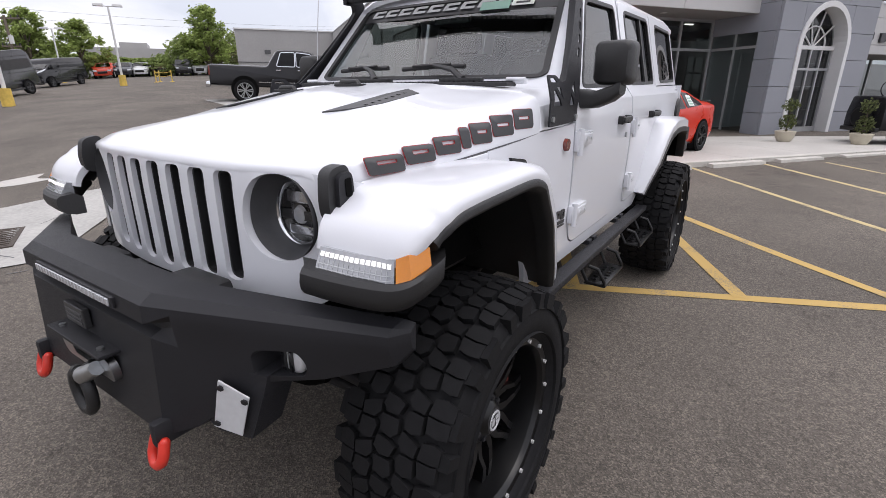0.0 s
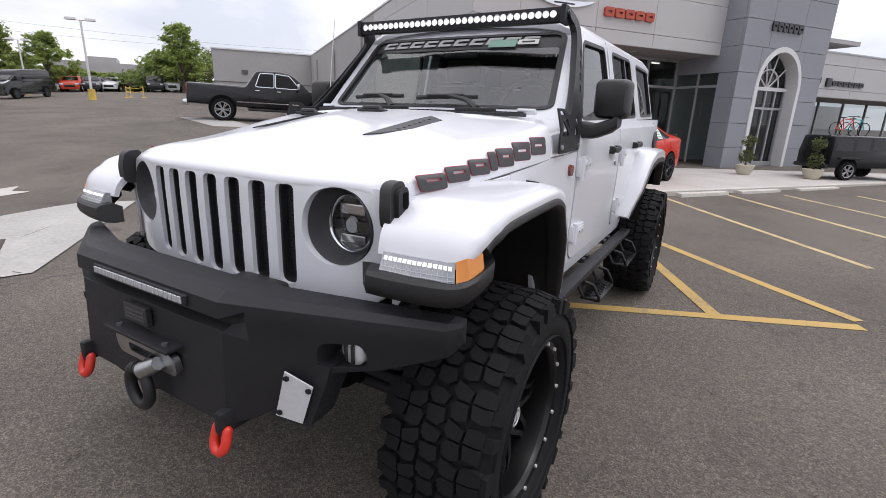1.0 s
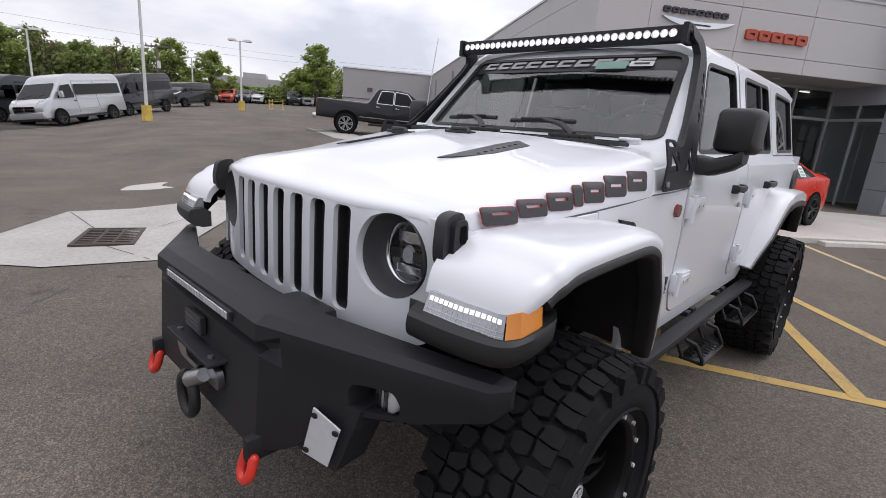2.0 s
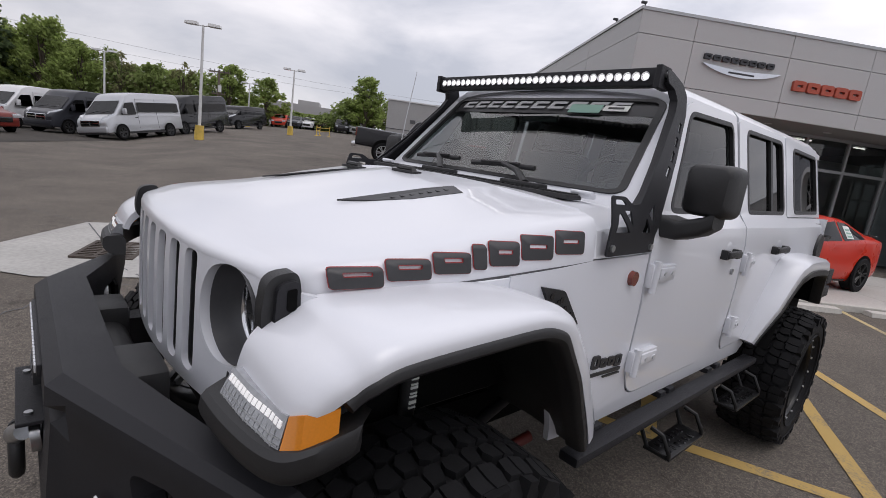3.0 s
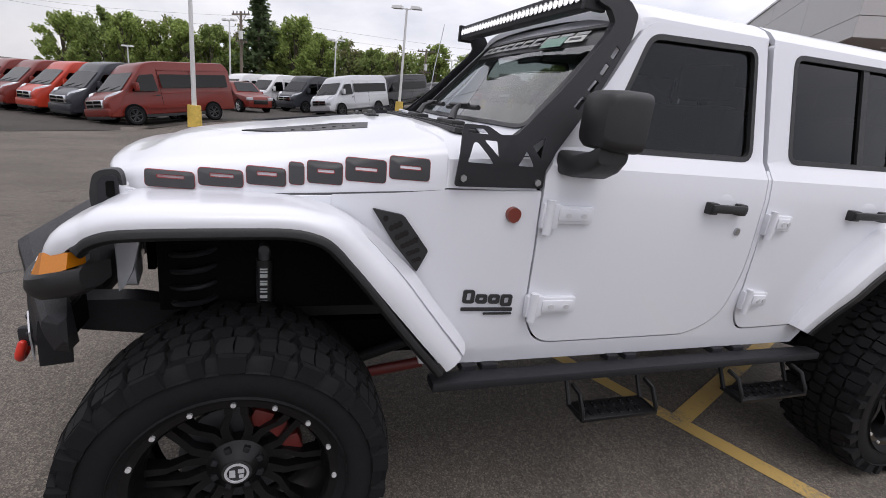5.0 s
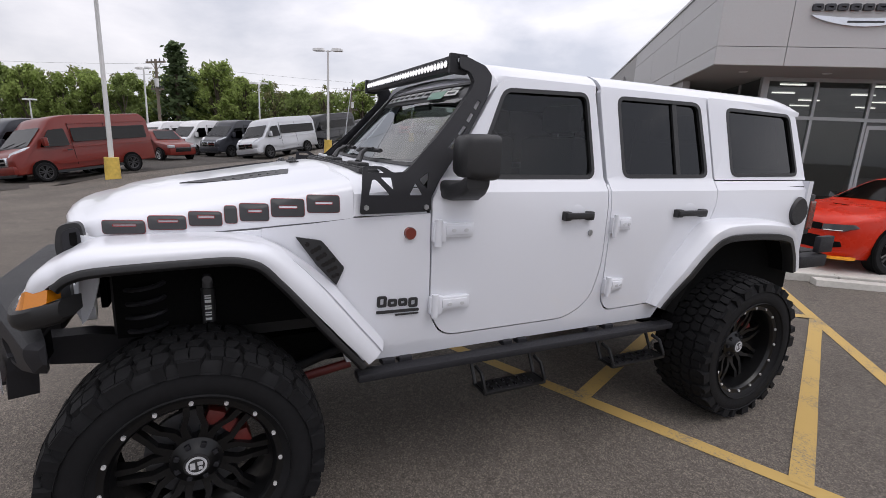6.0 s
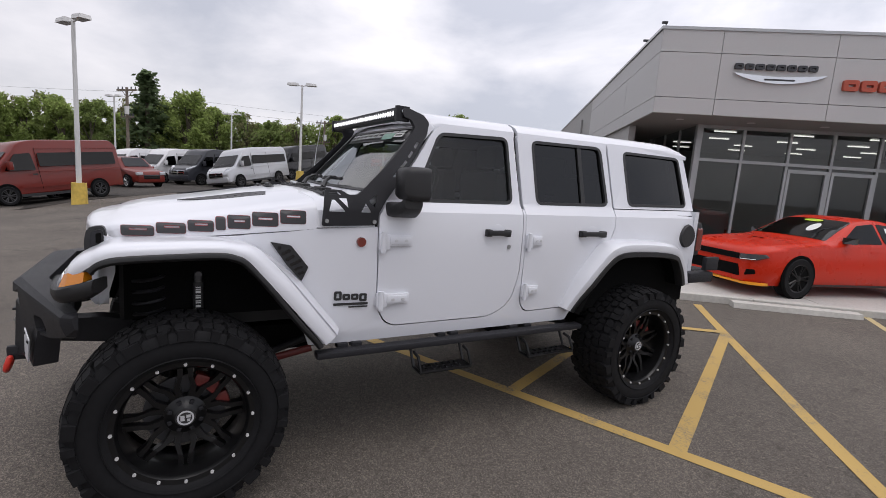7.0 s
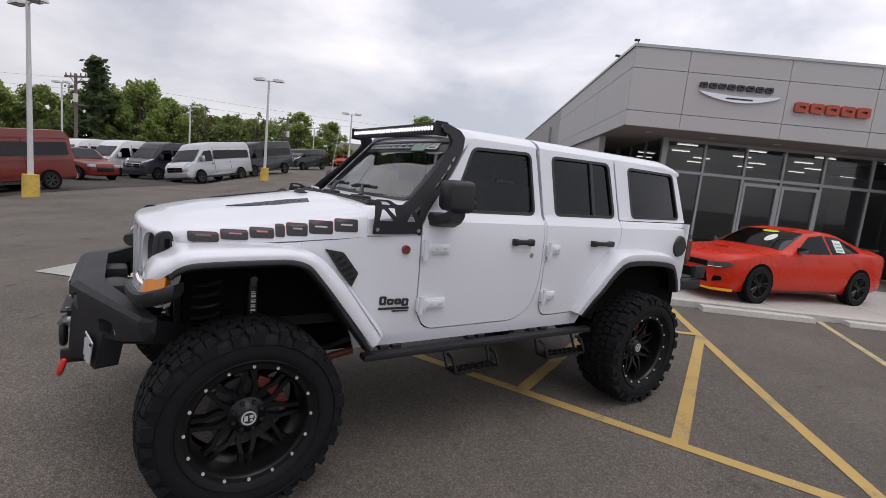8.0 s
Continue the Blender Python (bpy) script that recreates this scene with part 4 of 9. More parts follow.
def suv_sides():
    body = bmesh.new()
    for s in (1, -1):
        b = sheet(BODY_EDGE, (), ZCUTS + [("u", 0.36), ("u", 0.46), ("u", 0.56), ("u", 0.66), ("u", 0.76)], flank(s), 0.02, (-s, 0, 0))
        me = bpy.data.meshes.new("tmp")
        b.to_mesh(me)
        b.free()
        body.from_mesh(me)
        bpy.data.meshes.remove(me)
    box(body, -0.79, 0.79, 3.60, 3.645, 0.84, 1.398)
    body_ob = part("body", body, WHITE, suv, smooth=25)
    # near-black boxes inside the body block light, so gaps and underside read as shade
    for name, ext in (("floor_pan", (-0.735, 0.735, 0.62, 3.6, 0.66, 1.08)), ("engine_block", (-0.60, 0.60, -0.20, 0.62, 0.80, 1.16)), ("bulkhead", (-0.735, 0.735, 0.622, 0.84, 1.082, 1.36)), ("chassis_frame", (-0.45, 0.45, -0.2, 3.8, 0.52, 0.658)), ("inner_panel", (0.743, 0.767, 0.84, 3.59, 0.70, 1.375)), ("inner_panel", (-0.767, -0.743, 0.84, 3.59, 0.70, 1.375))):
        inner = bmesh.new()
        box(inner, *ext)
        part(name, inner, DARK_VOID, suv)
    for s in (1, -1):
        for name, edge, pane, tint in (("front_door", FRONT_DOOR, FRONT_PANE, GLASS_TINT), ("rear_door", REAR_DOOR, REAR_PANE, GLASS_PRIVACY), ("hardtop_side", QUARTER, QUARTER_PANE, GLASS_PRIVACY)):
            d = sheet(edge, (pane,), ZCUTS, flank(s, 0.004), 0.03, (-s, 0, 0))
            door = part(name, d, WHITE, suv, smooth=25)
            seal = sheet(shrink(pane, -0.004), (shrink(pane, 0.016),), ZCUTS, flank(s, 0.0065), 0.02, (-s, 0, 0))
            part("window_seal", seal, BLACK_PLASTIC, door, "black rubber window seal", smooth=30)
            g = sheet(shrink(pane, 0.002), (), ZCUTS, flank(s, -0.010), 0)
            part("window_glass", g, tint, door, "dark tinted window glass", smooth=40)
            if name == "rear_door":
                bar = bmesh.new()
                box(bar, -0.006, 0.006, -0.014, 0.014, 1.425, 1.835)
                for v in bar.verts:
                    v.co = Vector((s * (lerp(SIDE, v.co.z) - 0.004 + v.co.x), 2.50 + v.co.y - 0.04 * (v.co.z - 1.42), v.co.z))
                part("window_divider", bar, BLACK_PLASTIC, door)
            if name == "hardtop_side":
                continue
            y0 = 1.66 if name == "front_door" else 2.47
            zh = 1.262
            cup = bmesh.new()
            bmesh.ops.create_uvsphere(cup, u_segments=20, v_segments=10, radius=1, matrix=Matrix.Translation((s * 0.806, y0 + 0.075, zh + 0.01)) @ Matrix.Diagonal((0.0065, 0.085, 0.040, 1)))
            part("handle_recess", cup, WHITE, door, smooth=50)
            h = bmesh.new()
            box(h, s * 0.838 - 0.011, s * 0.838 + 0.011, y0 - 0.025, y0 + 0.165, zh - 0.014, zh + 0.016, 0.008)
            box(h, s * 0.820 - 0.02, s * 0.820 + 0.02, y0 - 0.03, y0 + 0.012, zh - 0.022, zh + 0.020, 0.006)
            box(h, s * 0.820 - 0.02, s * 0.820 + 0.02, y0 + 0.13, y0 + 0.172, zh - 0.022, zh + 0.020, 0.006)
            part("handle", h, BLACK_PLASTIC, door, "black pull handle", smooth=40)
            if name == "front_door":
                k = bmesh.new()
                rod(k, (s * 0.80, 1.838, 1.175), (s * 0.822, 1.838, 1.175), 0.013, seg=16)
                part("door_lock", k, STEEL, door, "steel key lock")
            yh = 0.915 if name == "front_door" else 1.978
            for zz in (1.212, 0.888):
                p = bmesh.new()
                box(p, s * 0.818 - 0.012, s * 0.818 + 0.012, yh + 0.03, yh + (0.165 if name == "front_door" else 0.13), zz - 0.030, zz + 0.034, 0.007)
                box(p, s * 0.826 - 0.010, s * 0.826 + 0.010, yh + 0.045, yh + (0.15 if name == "front_door" else 0.115), zz - 0.020, zz + 0.024, 0.006)
                box(p, s * 0.818 - 0.014, s * 0.818 + 0.014, yh - 0.004, yh + 0.05, zz - 0.046, zz + 0.040, 0.008)
                rod(p, (s * 0.832, yh + 0.016, zz - 0.06), (s * 0.832, yh + 0.016, zz + 0.052), 0.013, seg=12)
                hinge = part("hinge", p, WHITE, door, "white door hinge plate", smooth=40)
                for dy in (0.075, 0.125 if name == "front_door" else 0.105):
                    q = bmesh.new()
                    rod(q, (s * 0.834, yh + dy, zz), (s * 0.8395, yh + dy, zz), 0.009, seg=10)
                    part("hinge_bolt", q, SILVER, hinge)


def suv_roof():
    def crown(y0, y1, n, drop):
        rings = []
        for i in range(n + 1):
            t = i / n
            y = y0 + (y1 - y0) * t
            e = drop(t)
            half = [(0, 1.972), (0.25, 1.968), (0.45, 1.957), (0.565, 1.938), (0.620, 1.912), (0.648, 1.882), (0.652, 1.862)]
            rings.append([(x, y + 0.02 * (x / 0.6) ** 2 * (1 if t < 0.01 else 0), max(z - e * (1 if k < 6 else 0.3), 1.855)) for k, (x, z) in enumerate(half)])
        bm = bmesh.new()
        loft(bm, [mirror_half(r) for r in rings], closed=False, caps=False)
        r = bmesh.ops.extrude_face_region(bm, geom=bm.faces[:], use_keep_orig=True)
        bmesh.ops.translate(bm, vec=(0, 0, -0.03), verts=[g for g in r["geom"] if isinstance(g, bmesh.types.BMVert)])
        return bm
    part("front_roof_panel", crown(1.17, 1.925, 10, lambda t: 0.045 * max(0, 1 - t * 6) ** 2), WHITE, suv, smooth=30)
    part("hardtop_roof", crown(1.932, 3.57, 16, lambda t: 0.05 * max(0, t * 8 - 7) ** 2), WHITE, suv, smooth=30)
    liner = bmesh.new()
    box(liner, -0.60, 0.60, 1.28, 3.5, 1.83, 1.86)
    part("headliner", liner, SEAT, suv)
    back = sheet(rounded([(-0.70, 1.40), (-0.62, 1.90), (0.62, 1.90), (0.70, 1.40)], 0.05), (rounded([(-0.58, 1.45), (-0.52, 1.84), (0.52, 1.84), (0.58, 1.45)], 0.05),), (), lambda x, z: (x, 3.64 - 0.2 * (z - 1.40), z), 0.03, (0, -1, 0))
    gate = part("tailgate_frame", back, WHITE, suv)
    pane = sheet(rounded([(-0.58, 1.45), (-0.52, 1.84), (0.52, 1.84), (0.58, 1.45)], 0.05), (), (), lambda x, z: (x, 3.62 - 0.2 * (z - 1.40), z), 0)
    part("rear_window", pane, GLASS_PRIVACY, gate)


# the windshield plane leans back from the cowl
def shield(x, v):
    """v runs from 0 at the cowl to 1 at the roof."""
    return (x, 0.80 + 0.385 * v + 0.05 * (x / 0.7) ** 2, 1.405 + 0.475 * v)


def suv_windshield():
    edge = rounded([(-0.745, -0.04), (-0.655, 1.03), (0.655, 1.03), (0.745, -0.04)], 0.04)
    hole = rounded([(-0.675, 0.10), (-0.605, 0.94), (0.605, 0.94), (0.675, 0.10)], 0.07)
    cuts = [("u", x) for x in (-0.5, -0.25, 0, 0.25, 0.5)]
    part("windshield_frame", sheet(edge, (hole,), cuts, shield, 0.05, (0, 0.8, -0.6)), WHITE, suv, smooth=30)
    seal = sheet(shrink(hole, -0.006), (shrink(hole, 0.022),), cuts, lambda x, v: tuple(Vector(shield(x, v)) + Vector((0, -0.006, 0.004))), 0.02, (0, 0.8, -0.6))
    part("windshield_seal", seal, BLACK_PLASTIC, suv)
    pane = part("windshield", sheet(shrink(hole, 0.002), (), cuts, lambda x, v: tuple(Vector(shield(x, v)) + Vector((0, 0.008, -0.006))), 0), GLASS_CLEAR, suv, "clear curved windshield glass", smooth=40)
    strip = sheet(rounded([(-0.60, 0.785), (-0.595, 0.925), (0.595, 0.925), (0.60, 0.785)], 0.01), (), cuts, lambda x, v: tuple(Vector(shield(x, v)) + Vector((0, 0.003, -0.002))), 0.003, (0, 0.8, -0.6))
    part("sun_strip", strip, DECAL, pane, "black sun strip along the top of the glass")
    def patch_on(name, u0, u1, v0, v1, slant, mat_, lift, label=""):
        q = sheet([(u0, v0), (u0 + slant, v1), (u1 + slant, v1), (u1, v0)], (), (), lambda x, v: tuple(Vector(shield(x, v)) + Vector((0, -lift, lift * 0.8))), 0.002, (0, 0.8, -0.6))
        part(name, q, mat_, pane, label)
    # wide slanted bars of the banner print
    n = 10
    for i in range(n):
        u = -0.53 + i * 0.102
        patch_on("banner_bar", u, u + 0.082, 0.885, 0.91, 0.004, BANNER, 0.002)
        patch_on("banner_bar", u - 0.008, u + 0.074, 0.83, 0.855, 0.004, BANNER, 0.002)
        patch_on("banner_bar", u - 0.006, u + 0.018, 0.855, 0.885, 0.004, BANNER, 0.002)
    patch_on("film_sticker", 0.20, 0.355, 0.79, 0.875, 0.0, GREEN_FILM, 0.0045, "pale green film sticker")
    patch_on("paper_sticker", 0.365, 0.475, 0.815, 0.87, 0.0, STICKER, 0.0045, "small white paper sticker")
    patch_on("sticker_print", 0.385, 0.455, 0.834, 0.852, 0.0, DECAL, 0.0055)
    # cowl with black inlet
    c = bmesh.new()
    loft(c, [mirror_half([(0, 0.57, 1.40), (0.4, 0.57, 1.392), (0.68, 0.57, 1.37), (0.75, 0.57, 1.33), (0.768, 0.57, 1.265)]), mirror_half([(0, 0.597, 1.428), (0.4, 0.597, 1.42), (0.70, 0.598, 1.398), (0.775, 0.60, 1.35), (0.79, 0.60, 1.275)]), mirror_half([(0, 0.80, 1.425), (0.4, 0.81, 1.42), (0.70, 0.85, 1.405), (0.775, 0.88, 1.37), (0.79, 0.90, 1.28)])], closed=False)
    part("cowl", c, WHITE, suv, smooth=40)
    g = bmesh.new()
    box(g, -0.60, 0.60, 0.665, 0.755, 1.415, 1.432, 0.004)
    for i in range(48):
        box(g, -0.58 + i * 0.0246, -0.568 + i * 0.0246, 0.672, 0.748, 1.43, 1.437)
    part("cowl_grille", g, BLACK_PLASTIC, suv, "black slatted cowl air inlet")
    for px, u0, u1 in ((0.36, -0.06, 0.29), (-0.14, -0.50, -0.16)):
        w = bmesh.new()
        box(w, px - 0.11, px + 0.09, 0.70, 0.755, 1.428, 1.452, 0.008)
        tip = Vector(shield(u0 * 0.45 + u1 * 0.55, 0.185)) + Vector((0, -0.035, 0.02))
        tube(w, [(px, 0.725, 1.445), Vector((px, 0.725, 1.445)).lerp(tip, 0.35) + Vector((0, 0, 0.02)), tip], [0.017, 0.013, 0.009], 8)
        a, b = Vector(shield(u0, 0.17)) + Vector((0, -0.02, 0.012)), Vector(shield(u1, 0.19)) + Vector((0, -0.02, 0.012))
        tube(w, [a, (a + b) / 2 + Vector((0, -0.004, 0.004)), b], 0.011, 8)
        tube(w, [a.lerp(b, 0.2) + Vector((0, -0.014, 0.01)), a.lerp(b, 0.8) + Vector((0, -0.014, 0.01))], 0.008, 6)
        part("wiper", w, BLACK_PLASTIC, suv, "black windshield wiper", smooth=45)
    for x in (0.36, 0.60, -0.60):
        b = bmesh.new()
        box(b, x - 0.04, x + 0.04, 0.745, 0.785, 1.425, 1.448, 0.008)
        rod(b, (x - 0.042, 0.75, 1.444), (x + 0.042, 0.75, 1.444), 0.009, seg=12)
        part("windshield_hinge", b, WHITE, suv, smooth=40)


HOOD_W = [(-0.437, 0.606), (-0.42, 0.622), (-0.40, 0.636), (-0.36, 0.655), (-0.22, 0.690), (0.0, 0.712), (0.3, 0.748), (0.62, 0.785)]
HOOD_T = [(-0.437, 1.240), (-0.43, 1.251), (-0.415, 1.260), (-0.385, 1.268), (-0.36, 1.2755), (-0.25, 1.294), (0.0, 1.326), (0.3, 1.372), (0.62, 1.419)]
HOOD_S = [(-0.437, 1.233), (-0.43, 1.242), (-0.415, 1.248), (-0.385, 1.254), (-0.36, 1.260), (-0.25, 1.272), (0.0, 1.298), (0.3, 1.344), (0.62, 1.396)]
HOOD_B = [(-0.42, 1.192), (-0.28, 1.188), (0.0, 1.208), (0.25, 1.230), (0.45, 1.250), (0.62, 1.268)]


def suv_hood():
    bm = bmesh.new()
    rings = []
    for y in (-0.437, -0.43, -0.415, -0.40, -0.385, -0.35, -0.30, -0.24, -0.15, -0.05, 0.05, 0.15, 0.25, 0.35, 0.45, 0.53, 0.595):
        w, t, s, b = lerp(HOOD_W, y), lerp(HOOD_T, y), lerp(HOOD_S, y), lerp(HOOD_B, y)
        k = max(0.0, min(1.0, (y + 0.36) / 0.3))
        dome = 0.017 * k
        half = [(0, t + dome), (0.18, t + dome - 0.002), (0.30, t + dome - 0.006), (0.345, t + dome * 0.6 - 0.006), (0.39, t - 0.006), (w * 0.80, s + 0.34 * (t - s)), (w * 0.93, s - 0.002), (w * 0.970, s - 0.012), (w * 0.988, s - 0.032), (w, s - 0.075), (w + 0.003, b)]
        bend = 0.085 * max(0.0, min(1.0, (0.35 - y) / 0.7))
        rings.append(mirror_half([(x, y + bend * (x / 0.6) ** 2, z) for x, z in half]))
    loft(bm, rings, closed=False)
    r = bmesh.ops.extrude_face_region(bm, geom=bm.faces[:], use_keep_orig=True)
    bmesh.ops.translate(bm, vec=(0, 0.0, -0.012), verts=[g for g in r["geom"] if isinstance(g, bmesh.types.BMVert)])
    hood = part("hood", bm, WHITE, suv, smooth=40)
    # near-black box under the hood, added to block light and read as shade
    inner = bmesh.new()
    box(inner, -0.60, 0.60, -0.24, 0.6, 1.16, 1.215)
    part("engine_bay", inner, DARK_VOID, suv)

    def top(x, y, lift=0.003):
        w, t, s = lerp(HOOD_W, y), lerp(HOOD_T, y), lerp(HOOD_S, y)
        z = t + 0.015 if abs(x) < 0.3 else lerp([(0.30, t + 0.012), (0.345, t + 0.001), (0.39, t - 0.004), (w * 0.80, s + 0.34 * (t - s)), (w * 0.93, s - 0.002)], abs(x))
        return (x, y, z + lift)
    # louvred vents and their black decal wedges
    for s in (1, -1):
        v = sheet([(s * 0.292, 0.0), (s * 0.300, 0.43), (s * 0.362, 0.42), (s * 0.352, 0.22), (s * 0.320, 0.09)], (), [("v", 0.1), ("v", 0.2), ("v", 0.3)], lambda x, y: top(x, y, 0.003), 0.004, (0, 0, -1))
        vent = part("hood_vent", v, DECAL, hood, "black louvred hood vent")
        for i in range(7):
            f = bmesh.new()
            y = 0.10 + i * 0.035
            box(f, s * 0.318 - 0.012, s * 0.318 + 0.012, y + 0.06, y + 0.074, top(0.34, y + 0.07)[2] - 0.003, top(0.328, y + 0.07)[2] + 0.001)
            part("louvre", f, BLACK_PLASTIC, vent)
    # low black footman loops on the rear of the hood
    for x in (-0.08, -0.50):
        f = bmesh.new()
        z = top(x, 0.50)[2]
        tube(f, [(x - 0.055, 0.50, z), (x - 0.045, 0.50, z + 0.014), (x + 0.045, 0.50, z + 0.014), (x + 0.055, 0.50, z)], 0.013, 8)
        box(f, x - 0.075, x + 0.075, 0.478, 0.522, z - 0.004, z + 0.008, 0.003)
        part("tie_down_loop", f, BLACK_PLASTIC, hood, "low black tie-down loop", smooth=40)
    # side lettering as plain slotted blocks with a thin red rim
    ends = (-0.240, 0.545)
    widths = (1.25, 1.2, 1.15, 0.45, 1.1, 1.25, 1.2)
    gap = 0.010
    unit = (ends[1] - ends[0] - gap * 6) / sum(widths)
    for s in (1, -1):
        def on(y, z, lift):
            w = lerp(HOOD_W, y)
            zs = lerp(HOOD_S, y)
            x = np.interp(z, [min(lerp(HOOD_B, y), zs - 0.08), zs - 0.075, zs - 0.032, zs - 0.012, zs - 0.002], [w + 0.003, w, w * 0.988, w * 0.970, w * 0.93])
            return (s * (float(x) + lift), y + 0.085 * max(0.0, min(1.0, (0.35 - y) / 0.7)) * (x / 0.6) ** 2 - 0.06 * max(0, min(1, (0.35 - y) / 0.7)) , z)
        y = ends[0]
        for k, wd in enumerate(widths):
            a, b = y, y + wd * unit
            lo = lerp([(-0.24, 1.207), (0.54, 1.294)], (a + b) / 2)
            hi = lo + lerp([(-0.24, 0.058), (0.54, 0.057)], (a + b) / 2)
            hi = min(hi, lerp(HOOD_S, a) - 0.012)
            out = rounded([(a, lo), (a, hi), (b, hi), (b, lo)], 0.010, 3)
            slot = ()
            if wd > 0.6:
                h0 = lo + 0.026
                slot = (rounded([(a + 0.028, h0), (a + 0.028, h0 + 0.011), (b - 0.024, h0 + 0.011), (b - 0.024, h0)], 0.004, 2),)
            part("lettering_rim", sheet(shrink(out, -0.0014), tuple(shrink(q, 0.002) for q in slot), (), lambda u, v: on(u, v, 0.0022), 0.002, (-s, 0, 0)), DECAL_EDGE, hood)
            part("lettering_block", sheet(out, slot, (), lambda u, v: on(u, v, 0.0036), 0.002, (-s, 0, 0)), DECAL, hood, smooth=60)
            y = b + gap
        # rubber hood latch: rounded base, raised strap, a dark sheet for the slot's shade
        yb, wl_ = -0.335, 0.662
        plate = sheet(rounded([(yb - 0.040, 1.130, 0.03), (yb - 0.046, 1.175, 0.02), (yb - 0.036, 1.252, 0.03), (yb + 0.032, 1.256, 0.03), (yb + 0.048, 1.175, 0.02), (yb + 0.044, 1.134, 0.03)], 0.03, 5), (), (), lambda y, z: (s * (wl_ + 0.015 - 0.10 * max(0.0, z - 1.19)), y, z), 0.036, (-s, 0, 0))
        latch = part("hood_latch", plate, BLACK_PLASTIC, suv, "black rubber hood latch", smooth=40)
        slot = rounded([(yb - 0.012, 1.180), (yb - 0.012, 1.222), (yb + 0.014, 1.224), (yb + 0.014, 1.180)], 0.006, 3)
        strap = sheet(rounded([(yb - 0.030, 1.125, 0.02), (yb - 0.026, 1.236, 0.024), (yb + 0.026, 1.240, 0.024), (yb + 0.034, 1.128, 0.02)], 0.02, 5), (), (), lambda y, z: (s * (wl_ + 0.029 - 0.10 * max(0.0, z - 1.19)), y, z), 0.020, (-s, 0, 0))
        part("latch_strap", strap, BLACK_POWDER, latch, smooth=40)
        part("latch_slot", sheet(slot, (), (), lambda y, z: (s * (wl_ + 0.0305 - 0.10 * max(0.0, z - 1.19)), y, z), 0.004, (-s, 0, 0)), DARK_VOID, latch)
        # body panel that closes the gap between hood and fender
        fill = bmesh.new()
        rows = []
        for y in np.linspace(-0.26, 0.60, 26):
            y = float(y)
            w, b = lerp(HOOD_W, y), lerp(HOOD_B, y) - 0.003
            k = max(0.0, min(1.0, (y + 0.02) / 0.31))
            x = w + (flank(1, -0.004)(y, b - 0.04)[0] - w) * k * k * (3 - 2 * k)
            rows.append([(s * x, y, b - 0.085), (s * x, y, b - 0.006), (s * (x - 0.006), y, b), (s * (w - 0.10), y, b), (s * (w - 0.10), y, b - 0.085)])
        loft(fill, rows)
        part("inner_fender", fill, WHITE, suv, smooth=30)
        # dark shut line under the edge of the hood
        gapm = bmesh.new()
        rows = []
        for y in np.linspace(-0.40, 0.59, 24):
            y = float(y)
            w, b = lerp(HOOD_W, y) + 0.0048, lerp(HOOD_B, y) + 0.003
            yy = y + 0.085 * max(0.0, min(1.0, (0.35 - y) / 0.7)) * (w / 0.6) ** 2
            rows.append([(s * w, yy, b - 0.007), (s * w, yy, b + 0.0005), (s * (w - 0.012), yy, b + 0.0005), (s * (w - 0.012), yy, b - 0.007)])
        loft(gapm, rows)
        part("hood_gap", gapm, GREY_LAMP, hood)


def face_y(x, z):
    return -0.440 + 0.085 * (x / 0.6) ** 2 + 0.03 * max(0, (z - 1.15) / 0.1) ** 2 * 0.3


